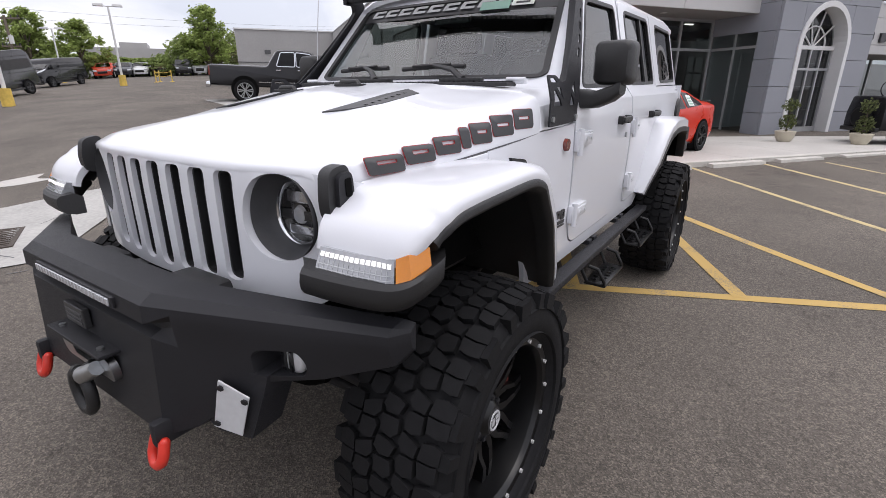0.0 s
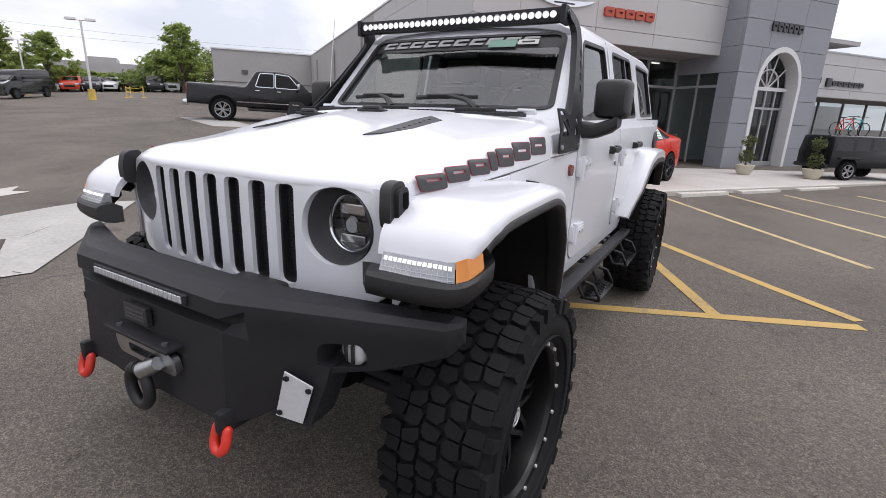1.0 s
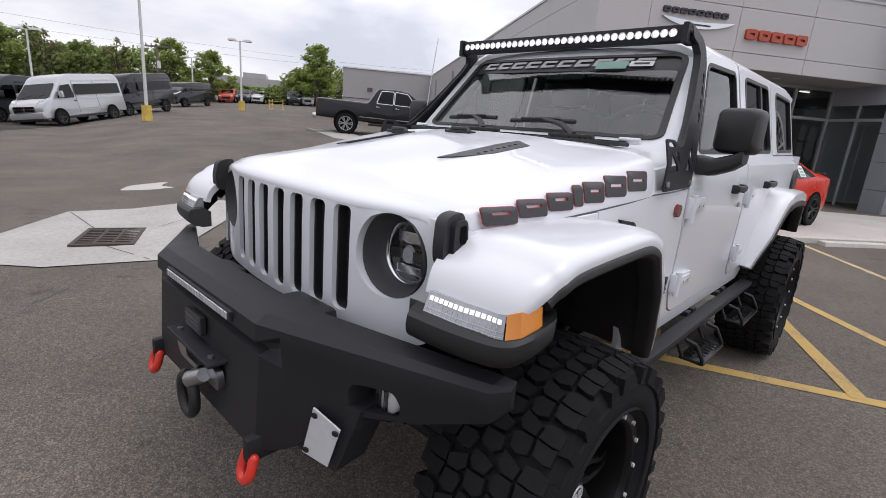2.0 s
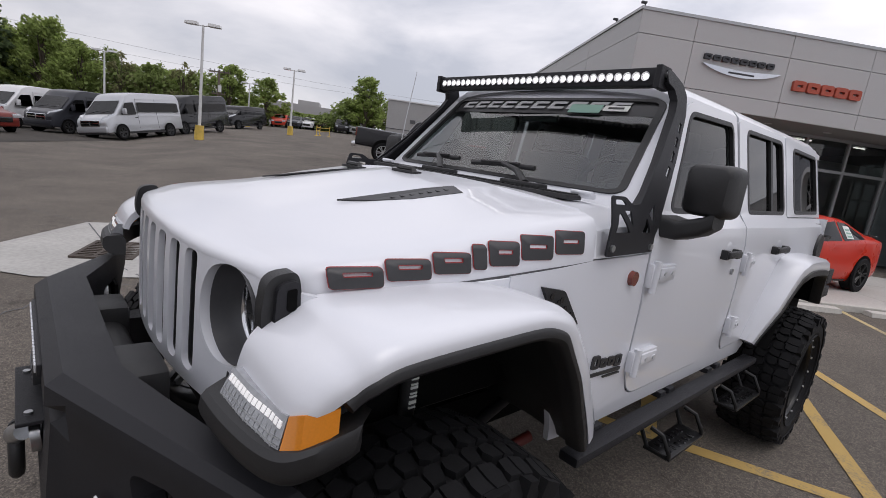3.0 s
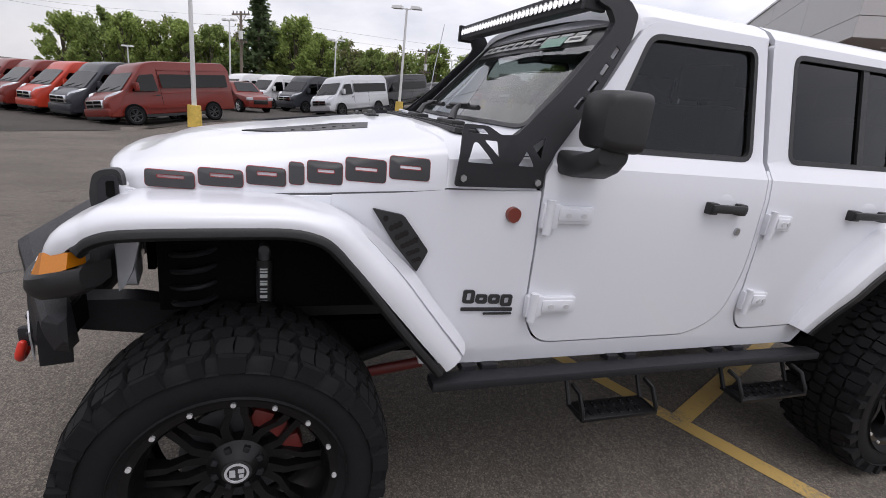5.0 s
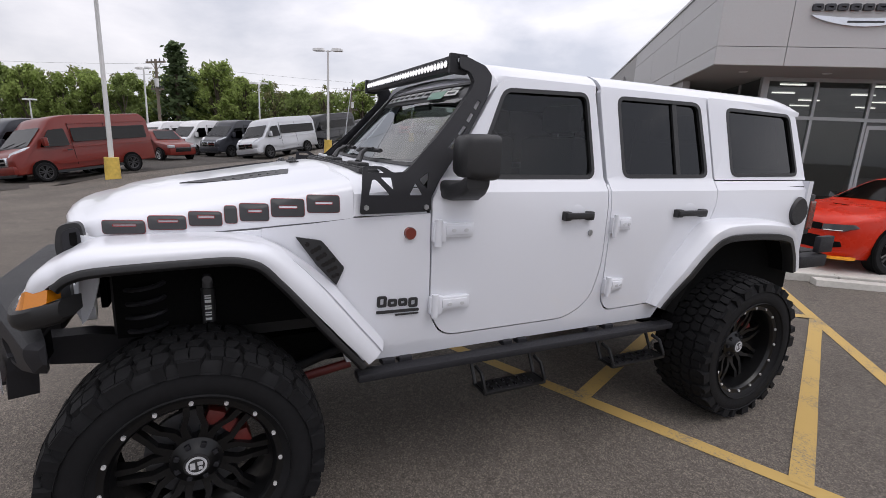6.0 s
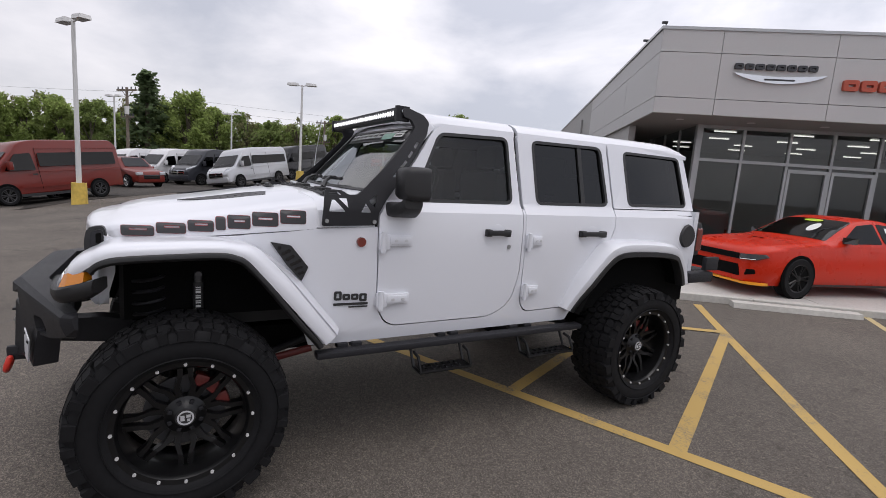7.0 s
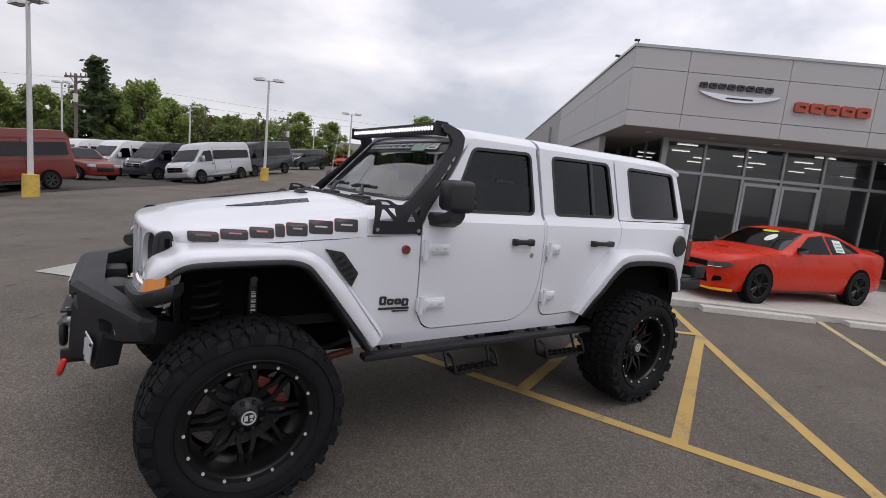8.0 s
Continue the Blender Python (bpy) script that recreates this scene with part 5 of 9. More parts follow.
def suv_front():
    edge = rounded([(-0.61, 0.88, 0.05), (-0.668, 1.10, 0.1), (-0.652, 1.222, 0.06), (-0.40, 1.236, 0.1), (0.40, 1.236, 0.1), (0.652, 1.222, 0.06), (0.668, 1.10, 0.1), (0.61, 0.88, 0.05)], 0.05, 6)
    holes = []
    for i in range(7):
        c = (i - 3) * 0.106
        d = 0.004 * abs(i - 3)
        holes.append(rounded([(c - 0.033, 0.905 + d, 0.03), (c - 0.034, 1.222 - d * 0.3, 0.022), (c + 0.034, 1.222 - d * 0.3, 0.022), (c + 0.033, 0.905 + d, 0.03)], 0.02, 4))
    for s in (1, -1):
        holes.append(ring_pts(s * 0.487, 1.112, 0.110, 40))
    cuts = [("u", x * 0.053) for x in range(-11, 12)] + [("v", z) for z in (0.95, 1.05, 1.15, 1.2)]
    g = sheet(edge, holes, cuts, lambda x, z: (x, face_y(x, z), z), 0.055, (0, 1, 0))
    grille = part("grille", g, WHITE, suv, "white grille panel with seven upright slots", smooth=35)
    for i in range(7):
        c = (i - 3) * 0.106
        b = bmesh.new()
        box(b, c - 0.042, c + 0.042, face_y(c, 1.0) + 0.038, face_y(c, 1.0) + 0.05, 0.90, 1.235)
        part("slot_mesh", b, GRILLE_MESH, grille, "black honeycomb mesh behind the slot")
        r = sheet(shrink(holes[i], -0.001), (shrink(holes[i], 0.0055),), (), lambda x, z: (x, face_y(x, z) + 0.016, z), 0.03, (0, 1, 0))
        part("slot_liner", r, BLACK_PLASTIC, grille)
    b = bmesh.new()
    box(b, -0.385, 0.385, -0.34, -0.30, 0.86, 1.22)
    part("radiator_shroud", b, DARK_VOID, suv)
    for s in (1, -1):
        m = Matrix.Translation((s * 0.487, face_y(0.487, 1.112) + 0.012, 1.112)) @ Matrix.Rotation(radians(90 + s * 5), 4, "Z") @ Matrix.Diagonal((0.93, 0.93, 0.93, 1))
        bowl = bmesh.new()
        lathe(bowl, [(0.117, -0.004), (0.112, 0.03), (0.100, 0.07), (0.088, 0.085)], 40, m=m)
        lamp = part("headlight", bowl, GREY_LAMP, suv, "round headlight in a deep grey surround", smooth=50)
        ch = bmesh.new()
        lathe(ch, [(0.090, 0.062), (0.086, 0.052), (0.079, 0.060), (0.078, 0.08)], 40, m=m)
        part("chrome_ring", ch, CHROME, lamp, "chrome ring", smooth=50)
        refl = bmesh.new()
        lathe(refl, [(0.079, 0.080), (0.055, 0.098), (0.0, 0.104)], 40, m=m)
        part("reflector", refl, BLACK_GLOSS, lamp)
        for dz, hh in ((0.045, 0.03), (-0.045, 0.03)):
            f = bmesh.new()
            box(f, 0.076, 0.09, -0.05, 0.05, dz - hh / 2, dz + hh / 2, 0.004, m)
            part("led_module", f, CHROME, lamp)
        f = bmesh.new()
        box(f, 0.066, 0.082, -0.074, 0.074, -0.012, 0.012, 0.004, m)
        part("divider", f, BLACK_PLASTIC, lamp)
        f = bmesh.new()
        lathe(f, [(0.0, 0.062), (0.022, 0.066), (0.026, 0.08)], 20, m=m)
        part("projector", f, CLEAR_LENS, lamp, smooth=50)
        lens = bmesh.new()
        lathe(lens, [(0.0, 0.050), (0.04, 0.052), (0.079, 0.060)], 32, m=m)
        part("lens", lens, LAMP_GLASS, lamp, smooth=60)


GRILLE_MESH = mesh_grid("grille_honeycomb")
BOLT = surface("bright_bolt_steel", (0.7, 0.7, 0.7), 0.35, metal=0.3, vary=0.1)
WHEEL_BLACK = surface("black_wheel_enamel", (0.006, 0.006, 0.0065), 0.30, vary=0.15, spec=0.35)
LAMP_GLASS = glass("lamp_glass", (0.95, 0.95, 0.95), 0.95)

def flowing(pts, n=4):
    """A smooth line through the given points."""
    out = []
    for i in range(len(pts) - 1):
        a, b, c, d = (Vector(pts[max(0, min(len(pts) - 1, i + k))]) for k in (-1, 0, 1, 2))
        for q in range(n):
            t = q / n
            out.append(tuple(0.5 * (2 * b + (c - a) * t + (2 * a - 5 * b + 4 * c - d) * t * t + (3 * b - a - 3 * c + d) * t ** 3)))
    return out + [tuple(pts[-1])]


FENDER = flowing([(-0.455, 1.095), (-0.447, 1.122), (-0.43, 1.153), (-0.395, 1.190), (-0.345, 1.218), (-0.28, 1.236), (-0.20, 1.246), (-0.10, 1.252), (0.05, 1.257), (0.16, 1.258), (0.235, 1.246), (0.30, 1.218), (0.365, 1.158), (0.44, 1.062), (0.52, 0.948), (0.60, 0.835), (0.665, 0.745), (0.695, 0.700)], 3)
FENDER_OUT = [(-0.455, 0.925), (-0.40, 0.945), (-0.30, 0.962), (0.30, 0.965), (0.45, 0.948), (0.60, 0.905), (0.695, 0.872)]
FENDER_IN = [(-0.455, 0.665), (-0.40, 0.655), (-0.25, 0.672), (0.0, 0.70), (0.25, 0.735), (0.36, 0.79), (0.5, 0.795), (0.695, 0.785)]
REAR_FLARE = flowing([(2.335, 0.745), (2.36, 0.80), (2.42, 0.915), (2.50, 1.055), (2.58, 1.160), (2.65, 1.205), (2.74, 1.220), (2.90, 1.222), (3.10, 1.214), (3.24, 1.196), (3.32, 1.165), (3.38, 1.10), (3.44, 1.00), (3.475, 0.90)], 3)


def arch(path, out, inn, s, rows, closed=False, widen=None):
    """Skins a band along an arch path. Rows of (blend from inner to outer, inset from outer, drop towards the wheel); widen moves the crown outwards."""
    rings = []
    n = len(path)
    for i, (y, z) in enumerate(path):
        a, b = Vector(path[max(i - 1, 0)]), Vector(path[min(i + 1, n - 1)])
        t = (b - a).normalized()
        d = Vector((t.y, -t.x))
        xo, xi = out(y), inn(y)
        ring = []
        for k, inset, drop in rows:
            x = xi + (xo - xi) * k - inset
            if widen:
                drop -= widen(y) * max(0.0, min(1.0, (0.066 - drop) / 0.025))
            ring.append((s * x, y + d.x * drop, z + d.y * drop))
        rings.append(ring)
    bm = bmesh.new()
    loft(bm, rings, closed=closed, caps=closed)
    return bm


def suv_fenders():
    o = lambda y: lerp(FENDER_OUT, y)
    i = lambda y: lerp(FENDER_IN, y)
    for s in (1, -1):
        f = arch(FENDER, o, i, s, [(0, 0, 0.062), (0, 0, 0.042), (0.35, 0, 0.037), (0.7, 0, 0.037), (1, 0.05, 0.039), (1, 0.022, 0.045), (1, 0.005, 0.055), (1, 0.0, 0.066), (1, 0.001, 0.078), (1, 0.03, 0.082), (1, 0.05, 0.066)], closed=True, widen=lambda y: 0.028 * max(0.0, min(1.0, (y - 0.24) / 0.18)))
        # the rear leg leans outwards: its inner edge lies further back
        for v in f.verts:
            y, x = v.co.y, abs(v.co.x)
            if y > 0.28:
                back = 0.055 * min(1.0, (y - 0.28) / 0.2) * max(0.0, min(1.0, (o(y) - x) / (o(y) - i(y))))
                v.co += Vector((0, 0.81, 0.58)) * back
        fend = part("front_fender", f, WHITE, suv, smooth=40)
        trim = arch(FENDER[9:], o, i, s, [(1, 0.022, 0.074), (1, 0.001, 0.078), (1, -0.004, 0.084), (1, -0.004, 0.096), (1, 0.004, 0.104), (1, 0.018, 0.108), (1, 0.06, 0.108), (1, 0.06, 0.076)], closed=True)
        part("flare_edge", trim, BLACK_PLASTIC, fend, "black plastic wheel arch edge", smooth=40)
        well = arch(FENDER[6:], o, lambda y: lerp([(-0.42, 0.66), (-0.30, 0.62), (-0.22, 0.46), (-0.15, 0.44), (0.7, 0.42)], y), s, [(0, 0, 0.09), (0.5, 0, 0.085), (1, 0.03, 0.100)])
        part("wheel_well", well, BLACK_PLASTIC, fend, smooth=60)
        w = bmesh.new()
        box(w, s * 0.46 - 0.02, s * 0.46 + 0.02, -0.25, 0.60, 0.70, 1.16)
        part("inner_wall", w, BLACK_PLASTIC, fend)
        rail = bmesh.new()
        loft(rail, [[(s * 0.40, y, z0), (s * 0.49, y, z0), (s * 0.49, y, z1), (s * 0.40, y, z1)] for y, z0, z1 in ((-0.52, 0.68, 0.79), (-0.36, 0.66, 0.79), (-0.16, 0.64, 0.76), (0.10, 0.66, 0.78))])
        soften(rail, 0.01, 1, 40)
        part("frame_rail", rail, BLACK_POWDER, suv, "black end of the frame rail", smooth=30)
        ns = bmesh.new()
        loft(ns, [[(s * x, y, z0), (s * (x + 0.012), y + 0.005, (z0 + z1) / 2), (s * x, y, z1), (s * (x - 0.02), y, z1), (s * (x - 0.02), y, z0)] for x, y, z0, z1 in ((0.672, -0.345, 0.90, 1.218), (0.680, -0.32, 0.92, 1.212), (0.684, -0.28, 0.97, 1.205), (0.690, -0.24, 1.06, 1.20))])
        part("nose_side", ns, WHITE, suv, "white side of the nose beside the headlight", smooth=40)
        # lamp strip and the plastic under it
        L = bmesh.new()
        prof = flowing([(0.672, -0.484), (0.76, -0.480), (0.86, -0.462), (0.925, -0.432), (0.948, -0.395), (0.955, -0.357), (0.958, -0.322)], 4)
        rings = []
        for x, y in prof:
            k = max(0, (y + 0.445) / 0.23)
            rings.append([(s * (x - 0.02), y + 0.055, 1.060 + 0.075 * k), (s * x, y + 0.006, 1.052 + 0.075 * k), (s * (x + 0.003), y - 0.006, 1.042 + 0.07 * k), (s * (x + 0.003), y - 0.010, 1.018 + 0.065 * k), (s * x, y - 0.004, 1.000 + 0.075 * k), (s * (x - 0.008), y + 0.014, 0.982 + 0.095 * k), (s * (x - 0.03), y + 0.045, 0.977 + 0.105 * k), (s * (x - 0.06), y + 0.07, 0.985 + 0.11 * k), (s * (x - 0.06), y + 0.07, 1.05 + 0.075 * k)])
        loft(L, rings)
        low = part("front_flare", L, BLACK_PLASTIC, suv, "black plastic lower fender front", smooth=30)
        def lamp_band(name, a, b, mat_, z0, z1, parent, label, proud=0.004):
            bm = bmesh.new()
            rr = []
            for q in range(9):
                t = a + (b - a) * q / 8
                x = float(np.interp(t, [0, 0.3, 0.62, 0.8, 1], [0.70, 0.80, 0.905, 0.935, 0.965]))
                y = float(np.interp(t, [0, 0.3, 0.62, 0.8, 1], [-0.462, -0.456, -0.436, -0.405, -0.295]))
                zz1 = z1 + 0.022 * max(0, (t - 0.6) / 0.4)
                zz0 = z0 + 0.028 * max(0, (t - 0.6) / 0.4) + 0.024 * max(0, (t - 0.84) / 0.08)
                nx, ny = float(np.interp(t, [0, 0.5, 0.7, 0.85, 1], [0.15, 0.22, 0.6, 0.9, 0.97])), float(np.interp(t, [0, 0.5, 0.7, 0.85, 1], [-1, -0.97, -0.8, -0.45, -0.25]))
                back = lambda z: (1.040 - z) * float(np.interp(t, [0, 0.5, 0.7, 0.9], [0.62, 0.58, 0.40, 0.22])) + proud
                rr.append([(s * (x + nx * back(z)), y + ny * back(z), z) for z in (zz0, (zz0 + zz1) / 2, zz1)] + [(s * (x - nx * 0.05), y - ny * 0.05, zz1 - 0.004), (s * (x - nx * 0.05), y - ny * 0.05, zz0)])
            loft(bm, rr)
            return part(name, bm, mat_, parent, label, smooth=30)
        drl = lamp_band("running_lamp", 0.0, 0.645, LAMP_SHELL, 1.040, 1.100, low, "clear running lamp strip", 0.006)
        for q in range(14):
            lamp_band("led_cell", 0.02 + q * 0.043, 0.053 + q * 0.043, DRL_ON, 1.082, 1.092, drl, "", 0.0075)
            lamp_band("lens_rib", 0.02 + q * 0.043, 0.024 + q * 0.043, STEEL, 1.046, 1.078, drl, "", 0.0072)
        for z in (1.056, 1.066):
            lamp_band("lens_line", 0.01, 0.63, STEEL, z, z + 0.002, drl, "", 0.0075)
        lamp_band("turn_signal", 0.66, 0.885, AMBER, 1.046, 1.100, low, "amber side turn signal", 0.008)
        # rear flare
        r = arch(REAR_FLARE, lambda y: lerp([(2.33, 0.86), (2.45, 0.92), (2.65, 0.955), (3.2, 0.955), (3.48, 0.92)], y), lambda y: 0.80, s, [(0, 0, 0.03), (0, 0, -0.002), (0.5, 0, 0.0), (1, 0.03, 0.006), (1, 0.006, 0.022), (1, 0.0, 0.055), (1, 0.006, 0.066), (1, 0.04, 0.068)], closed=True)
        rf = part("rear_fender", r, WHITE, suv, smooth=40)
        rt = arch(REAR_FLARE, lambda y: lerp([(2.33, 0.86), (2.45, 0.92), (2.65, 0.955), (3.2, 0.955), (3.48, 0.92)], y), lambda y: 0.80, s, [(1, 0.02, 0.06), (1, -0.003, 0.067), (1, -0.003, 0.094), (1, 0.012, 0.10), (1, 0.06, 0.10), (1, 0.06, 0.064)], closed=True)
        part("flare_edge", rt, BLACK_PLASTIC, rf, "black plastic wheel arch edge", smooth=40)
        # rear lining takes its shade from the near-black colour
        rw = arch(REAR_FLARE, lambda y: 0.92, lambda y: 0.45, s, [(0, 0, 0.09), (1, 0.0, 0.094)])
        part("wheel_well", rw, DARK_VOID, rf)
        # fender vent
        v = sheet(rounded([(0.385, 1.196, 0.004), (0.478, 1.183, 0.01), (0.560, 1.088, 0.012), (0.530, 1.010, 0.006)], 0.01), (), [("u", 0.42), ("u", 0.46), ("u", 0.50), ("v", 1.10)], flank(s, 0.012), 0.02, (-s, 0, 0))
        vent = part("side_vent", v, BLACK_PLASTIC, suv, "black honeycomb fender vent", smooth=30)
        for a in range(6):
            for b in range(4):
                y, z = 0.425 + a * 0.019 + b * 0.012, 1.172 - a * 0.024 + b * 0.006
                if z > 1.172 - max(0, (y - 0.468)) * 1.05 or z < 1.18 - (y - 0.39) * 1.15 + 0.012 or y > 0.535 or z < 1.05:
                    continue
                hx = bmesh.new()
                bmesh.ops.create_cone(hx, cap_ends=True, segments=6, radius1=0.0085, radius2=0.0085, depth=0.004, matrix=Matrix.Translation(flank(s, 0.0125)(y, z)) @ Matrix.Rotation(radians(90), 4, "Y"))
                part("vent_cell", hx, BLACK_GLOSS, vent)
        # round marker and badge blocks
        k = bmesh.new()
        rod(k, (s * 0.80, 0.824, 1.203), (s * 0.819, 0.824, 1.203), 0.027, 0.024, 24)
        part("side_marker", k, RED_LENS, suv, "round dark red badge", smooth=40)
        y = 0.690
        for wd, hh in ((0.040, 0.052), (0.040, 0.036), (0.040, 0.036), (0.042, 0.046)):
            zb = 0.893 if hh != 0.046 else 0.883
            out = rounded([(y, zb), (y, zb + hh), (y + wd, zb + hh), (y + wd, zb)], 0.010, 3)
            slot = rounded([(y + 0.012, zb + 0.012), (y + 0.012, zb + hh - 0.012), (y + wd - 0.012, zb + hh - 0.012), (y + wd - 0.012, zb + 0.012)], 0.004, 2)
            part("badge_block", sheet(out, (slot,), (), flank(s, 0.007), 0.006, (-s, 0, 0)), DECAL, suv)
            y += wd + 0.006
        for q, (a, b, z0, z1) in enumerate(((0.688, 0.876, 0.862, 0.876), (0.77, 0.876, 0.848, 0.856))):
            part("badge_bar", sheet(rounded([(a, z0), (a, z1), (b, z1), (b, z0)], 0.003, 2), (), (), flank(s, 0.006), 0.004, (-s, 0, 0)), DECAL, suv)


def suv_rails():
    for s in (1, -1):
        r = bmesh.new()
        box(r, s * 0.832 - 0.036, s * 0.832 + 0.036, 0.60, 2.50, 0.582, 0.616, 0.010)
        rail = part("side_rail", r, BLACK_POWDER, suv, "black rock rail under the doors", smooth=30)
        for y in (0.72, 0.80, 1.33, 1.43, 1.93, 2.05):
            b = bmesh.new()
            box(b, s * 0.775 - 0.025, s * 0.775 + 0.025, y, y + 0.06, 0.606, 0.634, 0.004)
            part("rail_bracket", b, BLACK_POWDER, rail)
        for y0 in (1.12, 1.98):
            st = bmesh.new()
            x0, x1 = s * 0.845, s * 0.955
            for y in (y0, y0 + 0.375):
                tube(st, [(s * 0.86, y, 0.565), (s * 0.91, y + 0.003, 0.555), (s * 0.945, y + 0.006, 0.50), (s * 0.945, y + 0.006, 0.485)], 0.009, 8)
                tube(st, [(s * 0.80, y, 0.585), (s * 0.86, y + 0.004, 0.487), (s * 0.945, y + 0.006, 0.484)], 0.009, 8)
            box(st, min(x0, x1), max(x0, x1), y0, y0 + 0.385, 0.478, 0.490, 0.004)
            stp = part("side_step", st, WHEEL_BLACK, suv, "black drop-down side step", smooth=40)
            for q in range(6):
                for w in range(2):
                    t = bmesh.new()
                    xa = s * (0.878 + w * 0.046)
                    box(t, xa - 0.014, xa + 0.014, y0 + 0.05 + q * 0.05, y0 + 0.066 + q * 0.05, 0.489, 0.493, 0.001)
                    part("step_tread", t, BLACK_GLOSS, stp)


def suv_mirrors():
    for s in (1, -1):
        m = bmesh.new()
        rings = []
        for t, y, k in ((0, 0.965, 0.80), (1, 0.98, 0.93), (2, 1.02, 1.0), (3, 1.075, 1.0), (4, 1.09, 0.97)):
            cx, cz, hw, hh = 0.912, 1.512, 0.079 * k, 0.092 * k
            o = rounded([(cx - hw, cz - hh), (cx - hw, cz + hh), (cx + hw, cz + hh), (cx + hw, cz - hh)], 0.035, 5)
            rings.append([(s * a, y, b) for a, b in o])
        loft(m, rings)
        mir = part("side_mirror", m, BLACK_PLASTIC, suv, "large square black side mirror", smooth=50)
        g = bmesh.new()
        box(g, s * 0.912 - 0.062, s * 0.912 + 0.062, 1.084, 1.0915, 1.442, 1.580, 0.003)
        part("mirror_glass", g, CHROME, mir)
        a = bmesh.new()
        rr = []
        for x, w, z0, z1 in ((0.79, 0.075, 1.335, 1.405), (0.85, 0.07, 1.335, 1.395), (0.92, 0.055, 1.36, 1.42), (0.955, 0.045, 1.385, 1.45)):
            o = rounded([(1.02 - w, z0), (1.02 - w, z1), (1.02 + w, z1), (1.02 + w, z0)], 0.02, 4)
            rr.append([(s * x, p, q) for p, q in o])
        loft(a, rr)
        part("mirror_arm", a, BLACK_PLASTIC, mir, smooth=50)


def suv_light_bar():
    b = bmesh.new()
    box(b, -0.625, 0.625, 1.03, 1.085, 1.878, 1.948, 0.008)
    for i in range(44):
        x = -0.60 + i * 0.0278
        box(b, x, x + 0.01, 1.08, 1.10, 1.885, 1.942)
    bar = part("light_bar", b, BLACK_POWDER, suv, "long LED light bar above the windshield, lit", smooth=30)
    for i in range(32):
        x = -0.581 + i * 0.0375
        at = Matrix.Translation((x, 1.0265, 1.913)) @ Matrix.Rotation(radians(90), 4, "Z")
        l = bmesh.new()
        lathe(l, [(0.0178, -0.002), (0.0155, 0.001), (0.011, 0.0015), (0.0, 0.0015)], 14, m=at)
        cell = part("led_reflector", l, SILVER, bar, "bright LED reflector", smooth=40)
        l = bmesh.new()
        lathe(l, [(0.0115, 0.0012), (0.0095, -0.002), (0.0, -0.0035)], 12, m=at)
        part("led_lens", l, LED_ON, cell, "lit white LED", smooth=60)
    for s in (1, -1):
        e = bmesh.new()
        box(e, s * 0.630 - 0.012, s * 0.630 + 0.012, 1.022, 1.10, 1.868, 1.955, 0.004)
        part("end_cap", e, BLACK_POWDER, bar)
        k = bmesh.new()
        rod(k, (s * 0.64, 1.06, 1.925), (s * 0.648, 1.06, 1.925), 0.012, seg=12)
        part("end_bolt", k, STEEL, bar)
        # bracket: cut plate on the cowl, arm along the pillar
        def plate_x(y, z):
            return (s * (0.814 - 0.27 * max(0, z - 1.37) - 0.02 * max(0, (z - 1.30))), y, z)
        out = [(0.612, 1.284), (0.905, 1.292), (0.905, 1.345), (0.935, 1.40), (1.08, 1.62), (1.20, 1.80), (1.225, 1.875), (1.19, 1.915), (1.10, 1.945), (1.055, 1.945), (1.055, 1.895), (1.105, 1.88), (1.125, 1.84), (1.095, 1.79), (0.935, 1.58), (0.85, 1.482), (0.80, 1.436), (0.748, 1.432), (0.705, 1.456), (0.628, 1.456), (0.622, 1.40)]
        h1 = rounded([(0.644, 1.350), (0.660, 1.404), (0.675, 1.402), (0.730, 1.350)], 0.006, 2)
        h1b = rounded([(0.692, 1.412), (0.737, 1.412), (0.744, 1.368)], 0.005, 2)
        h1c = rounded([(0.643, 1.430), (0.645, 1.445), (0.690, 1.445), (0.708, 1.430)], 0.004, 2)
        h2 = rounded([(0.812, 1.350), (0.840, 1.395), (0.872, 1.350)], 0.006, 2)
        h3 = rounded([(0.858, 1.406), (0.900, 1.440), (0.888, 1.372)], 0.006, 2)
        slots = []
        for t in (0.12, 0.32, 0.52, 0.72):
            a, c = Vector((0.965, 1.505)).lerp(Vector((1.17, 1.80)), t), Vector((0.965, 1.505)).lerp(Vector((1.17, 1.80)), t + 0.13)
            n = Vector((0.007, -0.005))
            slots.append([tuple(a - n), tuple(c - n), tuple(c + n), tuple(a + n)])
        pl = sheet(rounded(out, 0.012, 3), (h1, h1b, h1c, h2, h3, *slots), [("v", z) for z in (1.37, 1.5, 1.65, 1.8)], plate_x, 0.007, (-s, 0, 0))
        br = part("light_bar_bracket", pl, BLACK_POWDER, suv, "black cut-out bracket up the windshield pillar", smooth=25)
        web = bmesh.new()
        pts = [Vector(p) for p in ((0.80, 1.43), (0.86, 1.475), (0.945, 1.58), (1.10, 1.79), (1.125, 1.84), (1.105, 1.88), (1.055, 1.895))]
        rr = []
        for p in pts:
            x = 0.814 - 0.27 * max(0, p.y - 1.37) - 0.02 * max(0, p.y - 1.30)
            rr.append([(s * (x - 0.002), p.x, p.y), (s * (x - 0.03), p.x - 0.004, p.y + 0.002), (s * (x - 0.03), p.x + 0.003, p.y - 0.004), (s * (x - 0.002), p.x + 0.007, p.y - 0.004)])
        loft(web, rr)
        part("bracket_flange", web, BLACK_POWDER, br, smooth=30)
